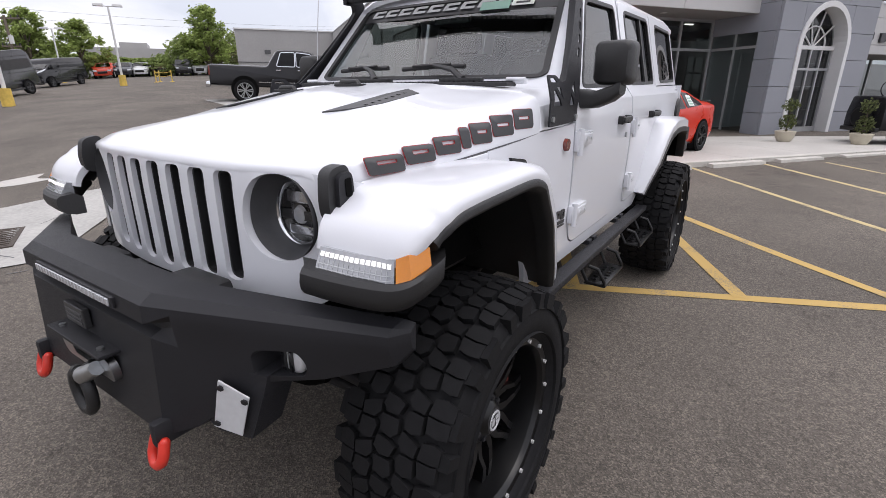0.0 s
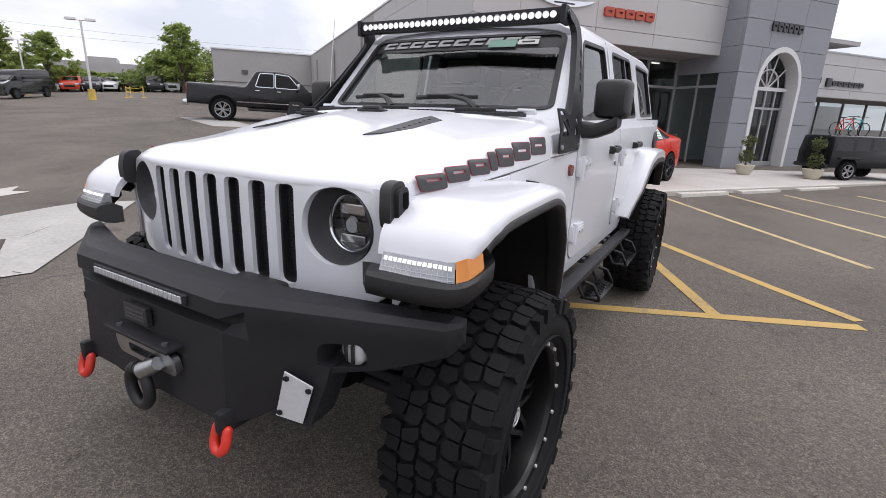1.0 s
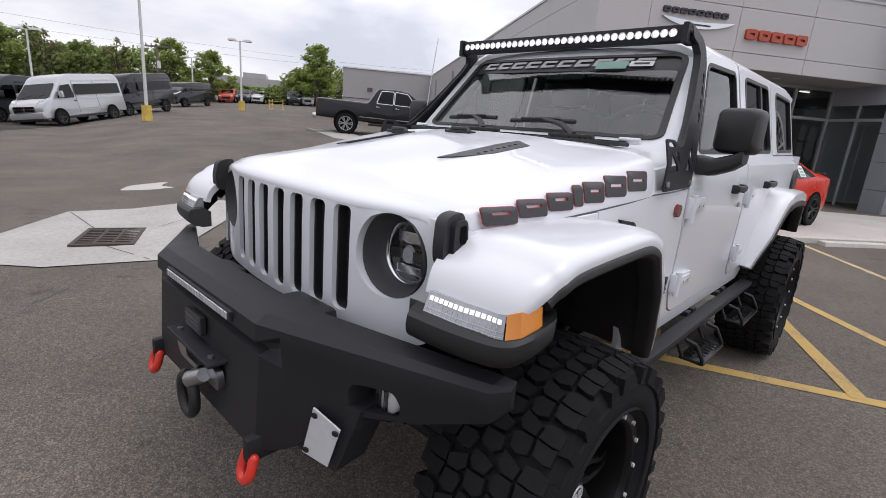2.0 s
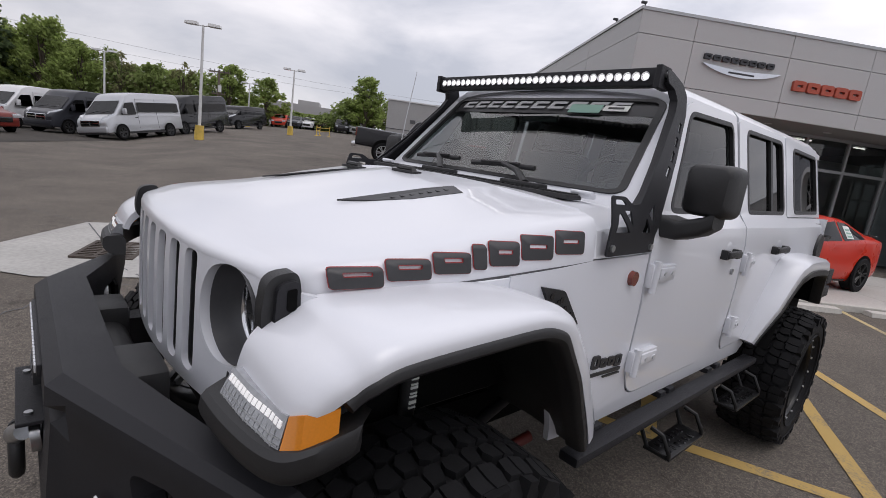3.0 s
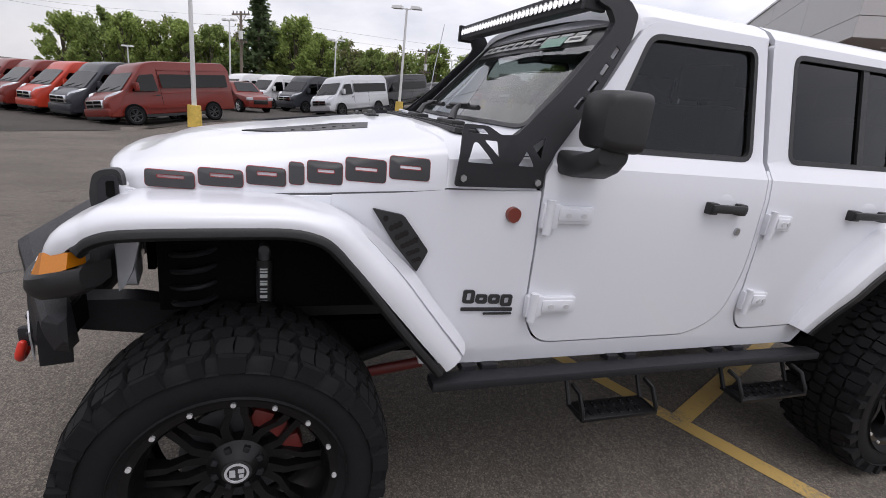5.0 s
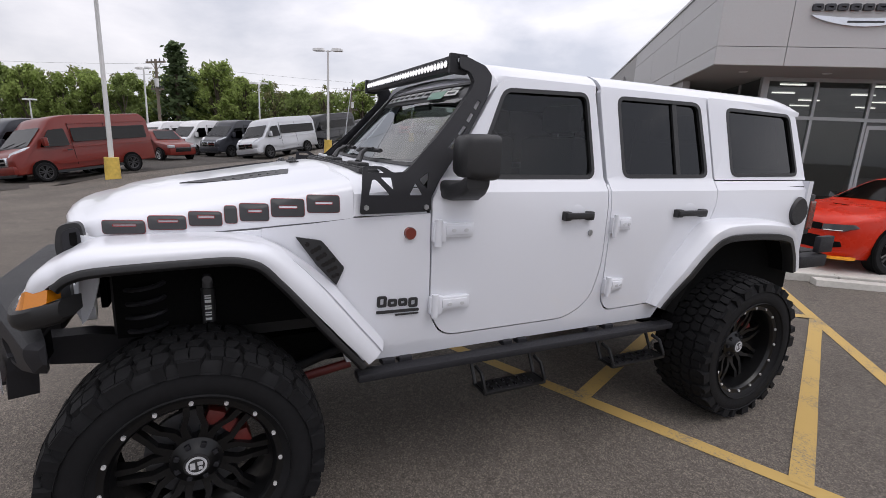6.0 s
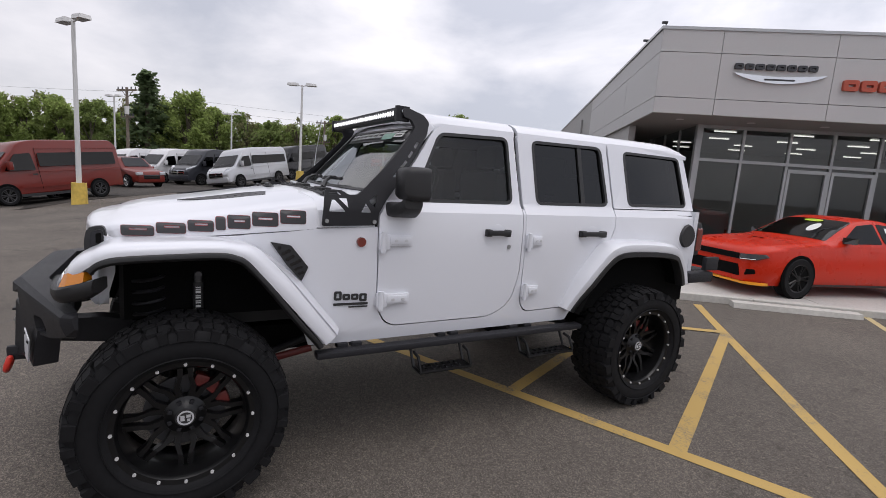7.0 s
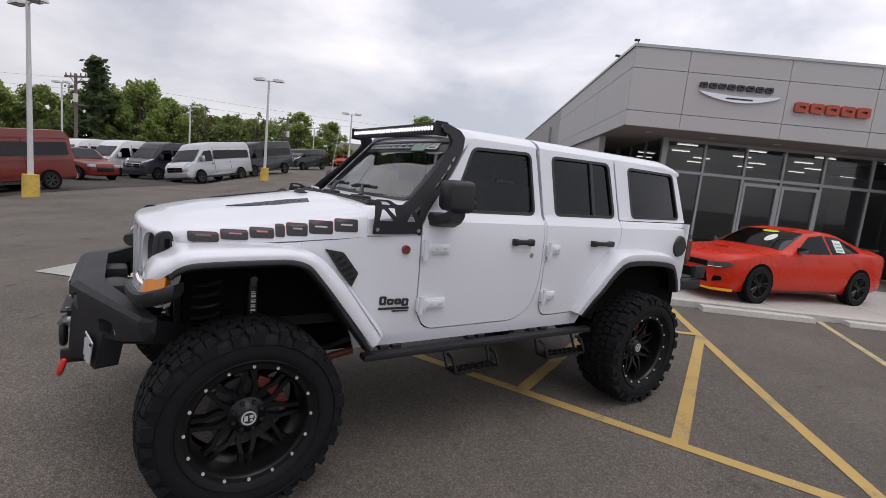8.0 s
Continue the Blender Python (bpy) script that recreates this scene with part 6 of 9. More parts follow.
        for y in (0.635, 0.885):
            k = bmesh.new()
            rod(k, (s * 0.812, y, 1.308), (s * 0.822, y, 1.308), 0.010, seg=6)
            part("bracket_bolt", k, STEEL, br)


def suv_bumper():
    """Winch bumper: folded plate shell skinned across its width."""
    def ring(x, pts):
        return [(x, y, z) for y, z in pts]
    #            top back        top front       nose            recess top      recess in       recess low      lower nose      chin            bottom back
    mid = [(-0.560, 0.985), (-0.662, 0.990), (-0.692, 0.968), (-0.694, 0.922), (-0.655, 0.915), (-0.655, 0.893), (-0.684, 0.882), (-0.700, 0.612), (-0.600, 0.590)]
    tip = [(-0.380, 0.952), (-0.420, 0.944), (-0.434, 0.928), (-0.436, 0.917), (-0.436, 0.905), (-0.434, 0.893), (-0.428, 0.876), (-0.417, 0.848), (-0.385, 0.842)]
    last = [(-0.372, 0.948), (-0.385, 0.936), (-0.390, 0.930), (-0.391, 0.922), (-0.391, 0.914), (-0.390, 0.906), (-0.388, 0.898), (-0.384, 0.885), (-0.374, 0.880)]
    half = [(0.345, mid), (0.365, mid)]
    # flat wings run straight back from the beam; their lower edge climbs steeply past the chin
    for x in (0.43, 0.50, 0.59, 0.74):
        k = (x - 0.365) / (0.89 - 0.365)
        ringed = [(p + (u - p) * k, q + (v - q) * k) for (p, q), (u, v) in zip(mid, tip)]
        nose = ringed[2]
        ringed[3:6] = [(nose[0] - 0.002, nose[1] - 0.015), (nose[0] - 0.002, nose[1] - 0.03), (nose[0] - 0.001, nose[1] - 0.045)]
        low = lerp([(0.365, 0.612), (0.43, 0.630), (0.50, 0.690), (0.59, 0.776), (0.74, 0.800), (0.89, 0.848)], x)
        ringed[6] = (nose[0] + 0.004, max(low + 0.06, nose[1] - 0.10))
        ringed[7] = (nose[0] + 0.016, low)
        ringed[8] = (nose[0] + 0.09, low - 0.008)
        half.append((x, ringed))
    half += [(0.89, tip), (0.918, last)]
    bm = bmesh.new()
    loft(bm, [ring(-x, p) for x, p in reversed(half)] + [ring(x, p) for x, p in half])
    me = bpy.data.meshes.new("shell")
    bmesh.ops.recalc_face_normals(bm, faces=bm.faces)
    bm.to_mesh(me)
    bm.free()
    shell = new("bumper_shell", me)
    cutter = bmesh.new()
    for s in (1, -1):
        o = rounded([(0.588, 0.798, 0.012), (0.592, 0.872, 0.03), (0.696, 0.874, 0.03), (0.710, 0.835, 0.02), (0.698, 0.803, 0.012)], 0.02, 4)
        loft(cutter, [[(s * x, -0.75, z) for x, z in o], [(s * x, -0.44, z) for x, z in o]])
    bmesh.ops.recalc_face_normals(cutter, faces=cutter.faces)
    cme = bpy.data.meshes.new("cut")
    cutter.to_mesh(cme)
    cutter.free()
    cob = new("cut", cme)
    mod = shell.modifiers.new("cut", "BOOLEAN")
    mod.object, mod.operation, mod.solver = cob, "DIFFERENCE", "EXACT"
    done = bpy.data.meshes.new_from_object(shell.evaluated_get(bpy.context.evaluated_depsgraph_get()))
    bpy.data.objects.remove(shell)
    bpy.data.objects.remove(cob)
    b2 = bmesh.new()
    b2.from_mesh(done)
    bmesh.ops.remove_doubles(b2, verts=b2.verts, dist=0.0005)
    bump = part("front_bumper", b2, BLACK_POWDER, suv, "black angular steel winch bumper", smooth=12)
    bev = bump.modifiers.new("edge", "BEVEL")
    bev.width, bev.segments, bev.limit_method, bev.angle_limit = 0.006, 2, "ANGLE", radians(25)
    # fog lamps, side plates and shackles
    for s in (1, -1):
        f = bmesh.new()
        lathe(f, [(0.0, 0.0), (0.03, 0.004), (0.040, 0.012), (0.042, 0.05)], 24, m=Matrix.Translation((s * 0.655, -0.520, 0.836)) @ Matrix.Rotation(radians(90), 4, "Z"))
        fog = part("fog_lamp", f, SILVER, bump, "round chrome fog lamp", smooth=50)
        for q in range(2):
            g = bmesh.new()
            box(g, s * 0.655 - 0.018 + q * 0.024, s * 0.655 - 0.010 + q * 0.024, -0.526, -0.518, 0.81, 0.862)
            part("lamp_bar", g, BLACK_GLOSS, fog)
        pk = bmesh.new()
        box(pk, s * 0.650 - 0.06, s * 0.650 + 0.06, -0.452, -0.442, 0.79, 0.88)
        part("lamp_pocket", pk, DARK_VOID, bump)
        # silver side plate on the gusset under the wing
        gp = [(0.520, -0.622, 0.790), (0.488, -0.632, 0.655), (0.560, -0.606, 0.640), (0.592, -0.594, 0.752)]
        gus = bmesh.new()
        cheek = [(0.62, -0.560, 0.800), (0.47, -0.622, 0.815), (0.450, -0.628, 0.650), (0.485, -0.622, 0.630), (0.572, -0.592, 0.622), (0.612, -0.572, 0.745)]
        loft(gus, [[(s * x, y, z) for x, y, z in cheek], [(s * x, y + 0.09, z + 0.01) for x, y, z in cheek]])
        part("gusset", gus, BLACK_POWDER, bump)
        pm = bmesh.new()
        n = Vector((0.42, -0.86, -0.25)).normalized() * 0.012
        lo = [Vector(p) for p in gp]
        loft(pm, [[(s * p.x, p.y, p.z) for p in lo], [(s * (p + n * 0.4).x, (p + n * 0.4).y, (p + n * 0.4).z) for p in lo]])
        plate = part("side_plate", pm, SILVER, bump, "silver bolted side plate")
        c = sum(lo, Vector()) / 4
        for p in lo[:2] + lo[3:]:
            k = p.lerp(c, 0.22) + n * 0.4
            q = bmesh.new()
            rod(q, (s * k.x, k.y, k.z), (s * (k + n * 0.35).x, (k + n * 0.35).y, (k + n * 0.35).z), 0.009, seg=6)
            part("plate_bolt", q, BLACK_POWDER, plate)
        # recovery point and shackle
        rp = bmesh.new()
        box(rp, s * 0.365 - 0.016, s * 0.365 + 0.016, -0.728, -0.62, 0.592, 0.662, 0.012)
        part("recovery_point", rp, BLACK_POWDER, bump, smooth=40)
        sh = bmesh.new()
        cy, cz = -0.716, 0.606
        rod(sh, (s * 0.365 - 0.042, cy, cz), (s * 0.365 + 0.042, cy, cz), 0.012, seg=12)
        tube(sh, [(s * 0.365 + 0.036 * a, cy - b * 0.30, cz - b) for a, b in ((-0.75, 0.0), (-0.85, 0.025), (-0.9, 0.05), (-0.7, 0.072), (-0.3, 0.085), (0.3, 0.085), (0.7, 0.072), (0.9, 0.05), (0.85, 0.025), (0.75, 0.0))], 0.019, 10)
        bmesh.ops.create_uvsphere(sh, u_segments=12, v_segments=8, radius=0.0165, matrix=Matrix.Translation((s * 0.365 + 0.03, cy, cz)))
        bmesh.ops.create_uvsphere(sh, u_segments=12, v_segments=8, radius=0.0165, matrix=Matrix.Translation((s * 0.365 - 0.03, cy, cz)))
        for v in sh.verts:
            v.co = Vector((s * 0.365, -0.70, 0.618)) + (v.co - Vector((s * 0.365, -0.70, 0.618))) * 0.74
        part("shackle", sh, RED_HOOK, bump, "red recovery shackle", smooth=50)
    # LED strip in the recess
    ls = bmesh.new()
    box(ls, -0.24, 0.24, -0.702, -0.670, 0.930, 0.960, 0.004)
    strip = part("bumper_light_bar", ls, BLACK_POWDER, bump, "slim LED strip in the bumper")
    for i in range(22):
        g = bmesh.new()
        x = -0.230 + i * 0.0209
        box(g, x, x + 0.0175, -0.7065, -0.701, 0.935, 0.955, 0.002)
        part("led_cell", g, CLEAR_LENS, strip)
    # winch with fairlead, rope hook and bracket
    wv = bmesh.new()
    rod(wv, (-0.24, -0.56, 0.80), (0.24, -0.56, 0.80), 0.055, seg=20)
    box(wv, 0.16, 0.36, -0.62, -0.50, 0.75, 0.93, 0.02)
    box(wv, -0.36, -0.20, -0.62, -0.50, 0.75, 0.90, 0.02)
    winch = part("winch", wv, BLACK_PLASTIC, suv, "black electric winch", smooth=40)
    cable = bmesh.new()
    for q in range(3):
        tube(cable, [(0.22 + 0.02 * q, -0.60, 0.90), (0.27 + 0.02 * q, -0.63, 0.88), (0.30, -0.62, 0.83), (0.26, -0.60, 0.78)], 0.008, 6)
    part("winch_cable", cable, STEEL, suv, smooth=50)
    o = rounded([(-0.155, 0.665), (-0.155, 0.735), (0.155, 0.735), (0.155, 0.665)], 0.03, 5)
    h = rounded([(-0.085, 0.685), (-0.085, 0.715), (0.085, 0.715), (0.085, 0.685)], 0.014, 4)
    fm = sheet(o, (h,), (), lambda x, z: (x, -0.765 + 0.1 * (0.70 - z), z), 0.02, (0, 1, 0))
    fair = part("fairlead", fm, STEEL, bump, "bare aluminium fairlead", smooth=30)
    tr = bmesh.new()
    box(tr, -0.165, 0.165, -0.800, -0.735, 0.752, 0.762, 0.003)
    br = part("plate_bracket", tr, BLACK_POWDER, bump)
    for x in (-0.12, 0.12):
        q = bmesh.new()
        rod(q, (x, -0.775, 0.762), (x, -0.775, 0.768), 0.009, seg=10)
        part("bracket_bolt", q, STEEL, br)
    nm = bmesh.new()
    box(nm, -0.10, 0.02, -0.745, -0.727, 0.785, 0.842, 0.003)
    plate = part("name_plate", nm, DECAL, bump, "small dark maker's plate")
    for z in (0.825, 0.812, 0.80):
        nb = bmesh.new()
        box(nb, -0.09, 0.01, -0.7475, -0.744, z - 0.003, z + 0.003)
        part("plate_line", nb, GREY_LAMP, plate)
    hk = bmesh.new()
    tube(hk, [(0.06, -0.78, 0.70), (0.03, -0.80, 0.675), (0.0, -0.80, 0.66)], 0.016, 8)
    tube(hk, [(0.0 + 0.05 * math.cos(a), -0.80, 0.605 + 0.062 * math.sin(a)) for a in [math.pi / 2 - k * 2 * math.pi / 16 for k in range(17)]], 0.017, 8)
    hook = part("winch_hook", hk, BLACK_PLASTIC, suv, "black winch hook", smooth=50)
    ck = bmesh.new()
    rod(ck, (0.09, -0.785, 0.70), (0.03, -0.80, 0.665), 0.020, 0.026, 12)
    part("hook_clevis", ck, STEEL, hook, "steel clevis", smooth=50)
    # winch and fittings moved back and up to suit the bumper and camera's view
    for ob, back in ((winch, 0.038), (fair, 0.050), (br, 0.058), (plate, 0.038), (hook, 0.058)):
        ob.matrix_basis = Matrix.Translation((0.022, back, 0.032))


def suv_wheels():
    """Deep black wheel with sixteen rim bolts and split spokes, and a tall block-tread tyre."""
    HW = 0.155
    R = 0.440
    rim = bmesh.new()
    lathe(rim, [(0.252, -HW + 0.02), (0.275, -HW + 0.015), (0.280, -HW + 0.03), (0.262, -HW + 0.05), (0.245, 0.0), (0.240, 0.06), (0.246, HW - 0.03), (0.258, HW - 0.012), (0.280, HW - 0.008), (0.284, HW - 0.016), (0.280, HW - 0.03)], 64)
    lathe(rim, [(0.238, 0.03), (0.235, 0.06), (0.246, HW - 0.028)], 64)
    wheel = part("wheel", rim, WHEEL_BLACK, suv, "deep black alloy wheel", smooth=40)
    ty = bmesh.new()
    lathe(ty, [(0.268, -HW - 0.004), (0.300, -HW - 0.012), (0.345, -HW - 0.018), (0.392, -HW - 0.012), (0.414, -HW + 0.006), (R - 0.022, -HW + 0.03), (R - 0.016, -0.08), (R - 0.014, 0), (R - 0.016, 0.08), (R - 0.022, HW - 0.03), (0.414, HW - 0.006), (0.392, HW + 0.012), (0.345, HW + 0.018), (0.300, HW + 0.012), (0.283, HW - 0.004), (0.268, HW - 0.02)], 72)
    tyre = part("tyre", ty, RUBBER, wheel, "wide black all-terrain tyre", smooth=40)
    # raised rings and blank bars of the sidewall
    sw = bmesh.new()
    for r in (0.303, 0.378):
        lathe(sw, [(r - 0.004, HW + 0.010), (r, HW + 0.021), (r + 0.004, HW + 0.010)], 72)
    part("sidewall_ring", sw, RUBBER, wheel, smooth=50)
    tread = bmesh.new()

    def block(poly, r0, r1, tilt=0.0):
        """poly in (angle in radians, x); from radius r0 to r1."""
        lo, hi = [], []
        ca = sum(a for a, _ in poly) / len(poly)
        cx = sum(x for _, x in poly) / len(poly)
        for a, x in poly:
            a, x = ca + (a - ca) * 1.0, cx + (x - cx) * 1.0
            lo.append(tread.verts.new((x, r0 * math.cos(a), r0 * math.sin(a))))
            a2, x2 = ca + (a - ca) * 0.95, cx + (x - cx) * 0.97
            rr = r1 - tilt * max(0, abs(x2) - 0.10)
            hi.append(tread.verts.new((x2, rr * math.cos(a2), rr * math.sin(a2))))
        n = len(poly)
        tread.faces.new(hi)
        for k in range(n):
            tread.faces.new((lo[k], lo[(k + 1) % n], hi[(k + 1) % n], hi[k]))
    N = 26
    st = 2 * math.pi / N
    rnd = random.Random(4)
    for k in range(N):
        a = k * st
        j = rnd.uniform(-0.05, 0.05) * st
        for s in (1, -1):
            o = (0 if s > 0 else 0.5) * st + a
            long = (k % 2 == 0)
            xo = HW + (0.006 if long else -0.004)
            # shoulder lug in two halves parted by a sipe, reaching over onto the sidewall
            block([(o + 0.05 * st, s * 0.100), (o + 0.44 * st, s * 0.094), (o + 0.47 * st, s * 0.13), (o + 0.44 * st, s * xo), (o + 0.10 * st, s * xo), (o + 0.00 * st, s * 0.13)], R - 0.03, R, 0.20)
            block([(o + 0.47 * st, s * 0.094), (o + 0.84 * st, s * 0.101), (o + 0.90 * st, s * 0.13), (o + 0.86 * st, s * (xo - 0.004)), (o + 0.47 * st, s * (xo - 0.004)), (o + 0.50 * st, s * 0.13)], R - 0.03, R - 0.001, 0.20)
            block([(o + 0.10 * st, s * (HW - 0.02)), (o + (0.86 if long else 0.55) * st, s * (HW - 0.02)), (o + (0.80 if long else 0.50) * st, s * (HW + 0.022)), (o + 0.16 * st, s * (HW + 0.022))], R - 0.060, R - 0.014)
            # interlocking hooked middle blocks
            p = o + j
            block([(p + 0.00 * st, s * 0.040), (p + 0.28 * st, s * 0.034), (p + 0.46 * st, s * 0.050), (p + 0.48 * st, s * 0.088), (p + 0.20 * st, s * 0.093), (p + 0.10 * st, s * 0.070)], R - 0.024, R + 0.003)
            block([(p + 0.50 * st, s * 0.048), (p + 0.62 * st, s * 0.036), (p + 0.94 * st, s * 0.044), (p + 1.00 * st, s * 0.066), (p + 0.92 * st, s * 0.092), (p + 0.52 * st, s * 0.088)], R - 0.024, R + 0.002)
        p = a + j
        block([(p + 0.30 * st, -0.028), (p + 0.58 * st, -0.034), (p + 0.74 * st, -0.012), (p + 0.70 * st, 0.020), (p + 0.44 * st, 0.030), (p + 0.34 * st, 0.006)], R - 0.024, R + 0.004)
        block([(p + 0.78 * st, -0.030), (p + 1.16 * st, -0.026), (p + 1.26 * st, 0.010), (p + 1.10 * st, 0.030), (p + 0.78 * st, 0.024)], R - 0.024, R + 0.003)
    tr = part("tread", tread, RUBBER, wheel, "deep interlocking tread blocks")
    # spokes
    for k in range(8):
        a = 2 * math.pi * (k + 0.5) / 8
        sp = bmesh.new()
        def at(r, off, x):
            return (x, r * math.cos(a) - off * math.sin(a), r * math.sin(a) + off * math.cos(a))
        for side in (1, -1):
            rings = []
            for r, off, w, x, d in ((0.05, 0.010, 0.013, 0.050, 0.03), (0.10, 0.012, 0.013, 0.056, 0.03), (0.135, 0.020, 0.012, 0.064, 0.03), (0.175, 0.050, 0.011, 0.074, 0.035), (0.236, 0.078, 0.013, 0.070, 0.05)):
                rings.append([at(r, side * off - w, x - d), at(r, side * off - w, x), at(r, side * off + w, x), at(r, side * off + w, x - d)])
            loft(sp, rings)
        part("spoke", sp, WHEEL_BLACK, wheel)
        nt_ = bmesh.new()
        box(nt_, 0.056, 0.074, -0.009, 0.009, -0.009, 0.009, 0.003, Matrix.Rotation(a, 4, "X") @ Matrix.Translation((0, 0.066, 0)))
        part("lug_nut", nt_, BLACK_POWDER, wheel)
    hub = bmesh.new()
    lathe(hub, [(0.088, 0.02), (0.085, 0.055), (0.058, 0.070), (0.046, 0.086), (0.040, 0.088)], 32)
    part("hub", hub, WHEEL_BLACK, wheel, smooth=40)
    cap = bmesh.new()
    lathe(cap, [(0.042, 0.084), (0.040, 0.090), (0.0, 0.092)], 28)
    part("hub_cap", cap, DECAL, wheel, smooth=40)
    em = bmesh.new()
    lathe(em, [(0.034, 0.092), (0.033, 0.0945), (0.027, 0.0945), (0.026, 0.092)], 24)
    for y0, y1, z0, z1 in ((-0.020, -0.004, -0.012, 0.012), (0.003, 0.020, 0.001, 0.014), (0.006, 0.018, -0.016, -0.005)):
        box(em, 0.092, 0.0945, y0, y1, z0, z1)
    part("cap_emblem", em, SILVER, wheel, "plain silver emblem")
    for k in range(16):
        a = 2 * math.pi * k / 16
        b = bmesh.new()
        rod(b, (HW - 0.010, 0.269 * math.cos(a), 0.269 * math.sin(a)), (HW - 0.002, 0.269 * math.cos(a), 0.269 * math.sin(a)), 0.0072, seg=8)
        part("rim_bolt", b, BOLT, wheel, "bright rim bolt")
    drum = bmesh.new()
    lathe(drum, [(0.0, 0.0), (0.165, 0.0), (0.165, -0.02), (0.0, -0.02)], 40)
    part("brake_disc", drum, GREY_LAMP, wheel)
    cal = bmesh.new()
    for k in range(3):
        box(cal, -0.01, 0.05, 0.13, 0.185, -0.03, 0.03, 0.008, Matrix.Rotation(radians(18 + k * 24), 4, "X"))
    part("brake_caliper", cal, DARK_RED, wheel, "dark red brake caliper", smooth=40)
    XW = 0.848
    wheel.matrix_basis = pose(XW, 0, 0.447) @ Matrix.Diagonal((1.0, 1.012, 1.012, 1))
    copy_part(wheel, suv, pose(XW, 3.008, 0.447, 22, 0, 0))
    copy_part(wheel, suv, pose(-XW, 0, 0.447, 0, 0, 180))
    copy_part(wheel, suv, pose(-XW, 3.008, 0.447, 30, 0, 180))
    # axles, coil, damper, arms
    for y in (0.0, 3.008):
        ax = bmesh.new()
        rod(ax, (-0.82, y, 0.456), (0.82, y, 0.456), 0.042, seg=14)
        bmesh.ops.create_uvsphere(ax, u_segments=16, v_segments=10, radius=0.14, matrix=Matrix.Translation((0.15, y, 0.456)))
        part("axle", ax, DARK_VOID, suv, smooth=50)
        for s in (1, -1):
            q = y + 0.085
            d = bmesh.new()
            rod(d, (s * 0.62, q, 0.99), (s * 0.62, q, 0.80), 0.024, seg=14)
            damper = part("damper", d, DECAL, suv, "black shock absorber tube with white print", smooth=50)
            d2 = bmesh.new()
            rod(d2, (s * 0.62, q, 1.03), (s * 0.62, q, 0.985), 0.018, seg=12)
            rod(d2, (s * 0.595, q, 1.03), (s * 0.645, q, 1.03), 0.016, seg=12)
            part("damper_eye", d2, GREY_LAMP, damper, smooth=50)
            d2 = bmesh.new()
            rod(d2, (s * 0.62, q, 0.80), (s * 0.625, q, 0.52), 0.030, seg=14)
            part("damper_body", d2, STEEL, damper, smooth=50)
            for z, hh in ((0.962, 0.005), (0.952, 0.005), (0.938, 0.012), (0.918, 0.005), (0.908, 0.008), (0.890, 0.005), (0.880, 0.005), (0.862, 0.010), (0.845, 0.005)):
                b = bmesh.new()
                box(b, s * 0.644 - 0.002, s * 0.644 + 0.002, q - 0.012, q + 0.010, z - hh / 2, z + hh / 2)
                part("damper_mark", b, STICKER, damper)
            c = bmesh.new()
            n = 110
            tube(c, [(s * 0.575 + 0.060 * math.cos(t * 0.50), y - 0.11 + 0.060 * math.sin(t * 0.50), 0.55 + 0.5 * t / n) for t in range(n + 1)], 0.010, 6)
            part("coil_spring", c, BLACK_POWDER, suv, "black suspension coil spring", smooth=50)
        for s in (1, -1):
            a = bmesh.new()
            rod(a, (s * 0.52, y + 0.02, 0.42), (s * 0.45, y + (0.75 if y == 0 else -0.7), 0.60), 0.022, seg=10)
            part("control_arm", a, BLACK_POWDER, suv, smooth=50)
    tie = bmesh.new()
    rod(tie, (-0.75, -0.16, 0.50), (0.78, -0.16, 0.52), 0.02, seg=10)
    rod(tie, (-0.3, -0.20, 0.62), (0.70, -0.18, 0.56), 0.018, seg=10)
    part("steering_rod", tie, BLACK_POWDER, suv, smooth=50)
    for y in (0.78,):
        b = bmesh.new()
        rod(b, (0.60, 0.25, 0.50), (0.66, 0.62, 0.58), 0.018, seg=10)
        part("sway_link", b, DARK_RED, suv, "dark red suspension link", smooth=50)


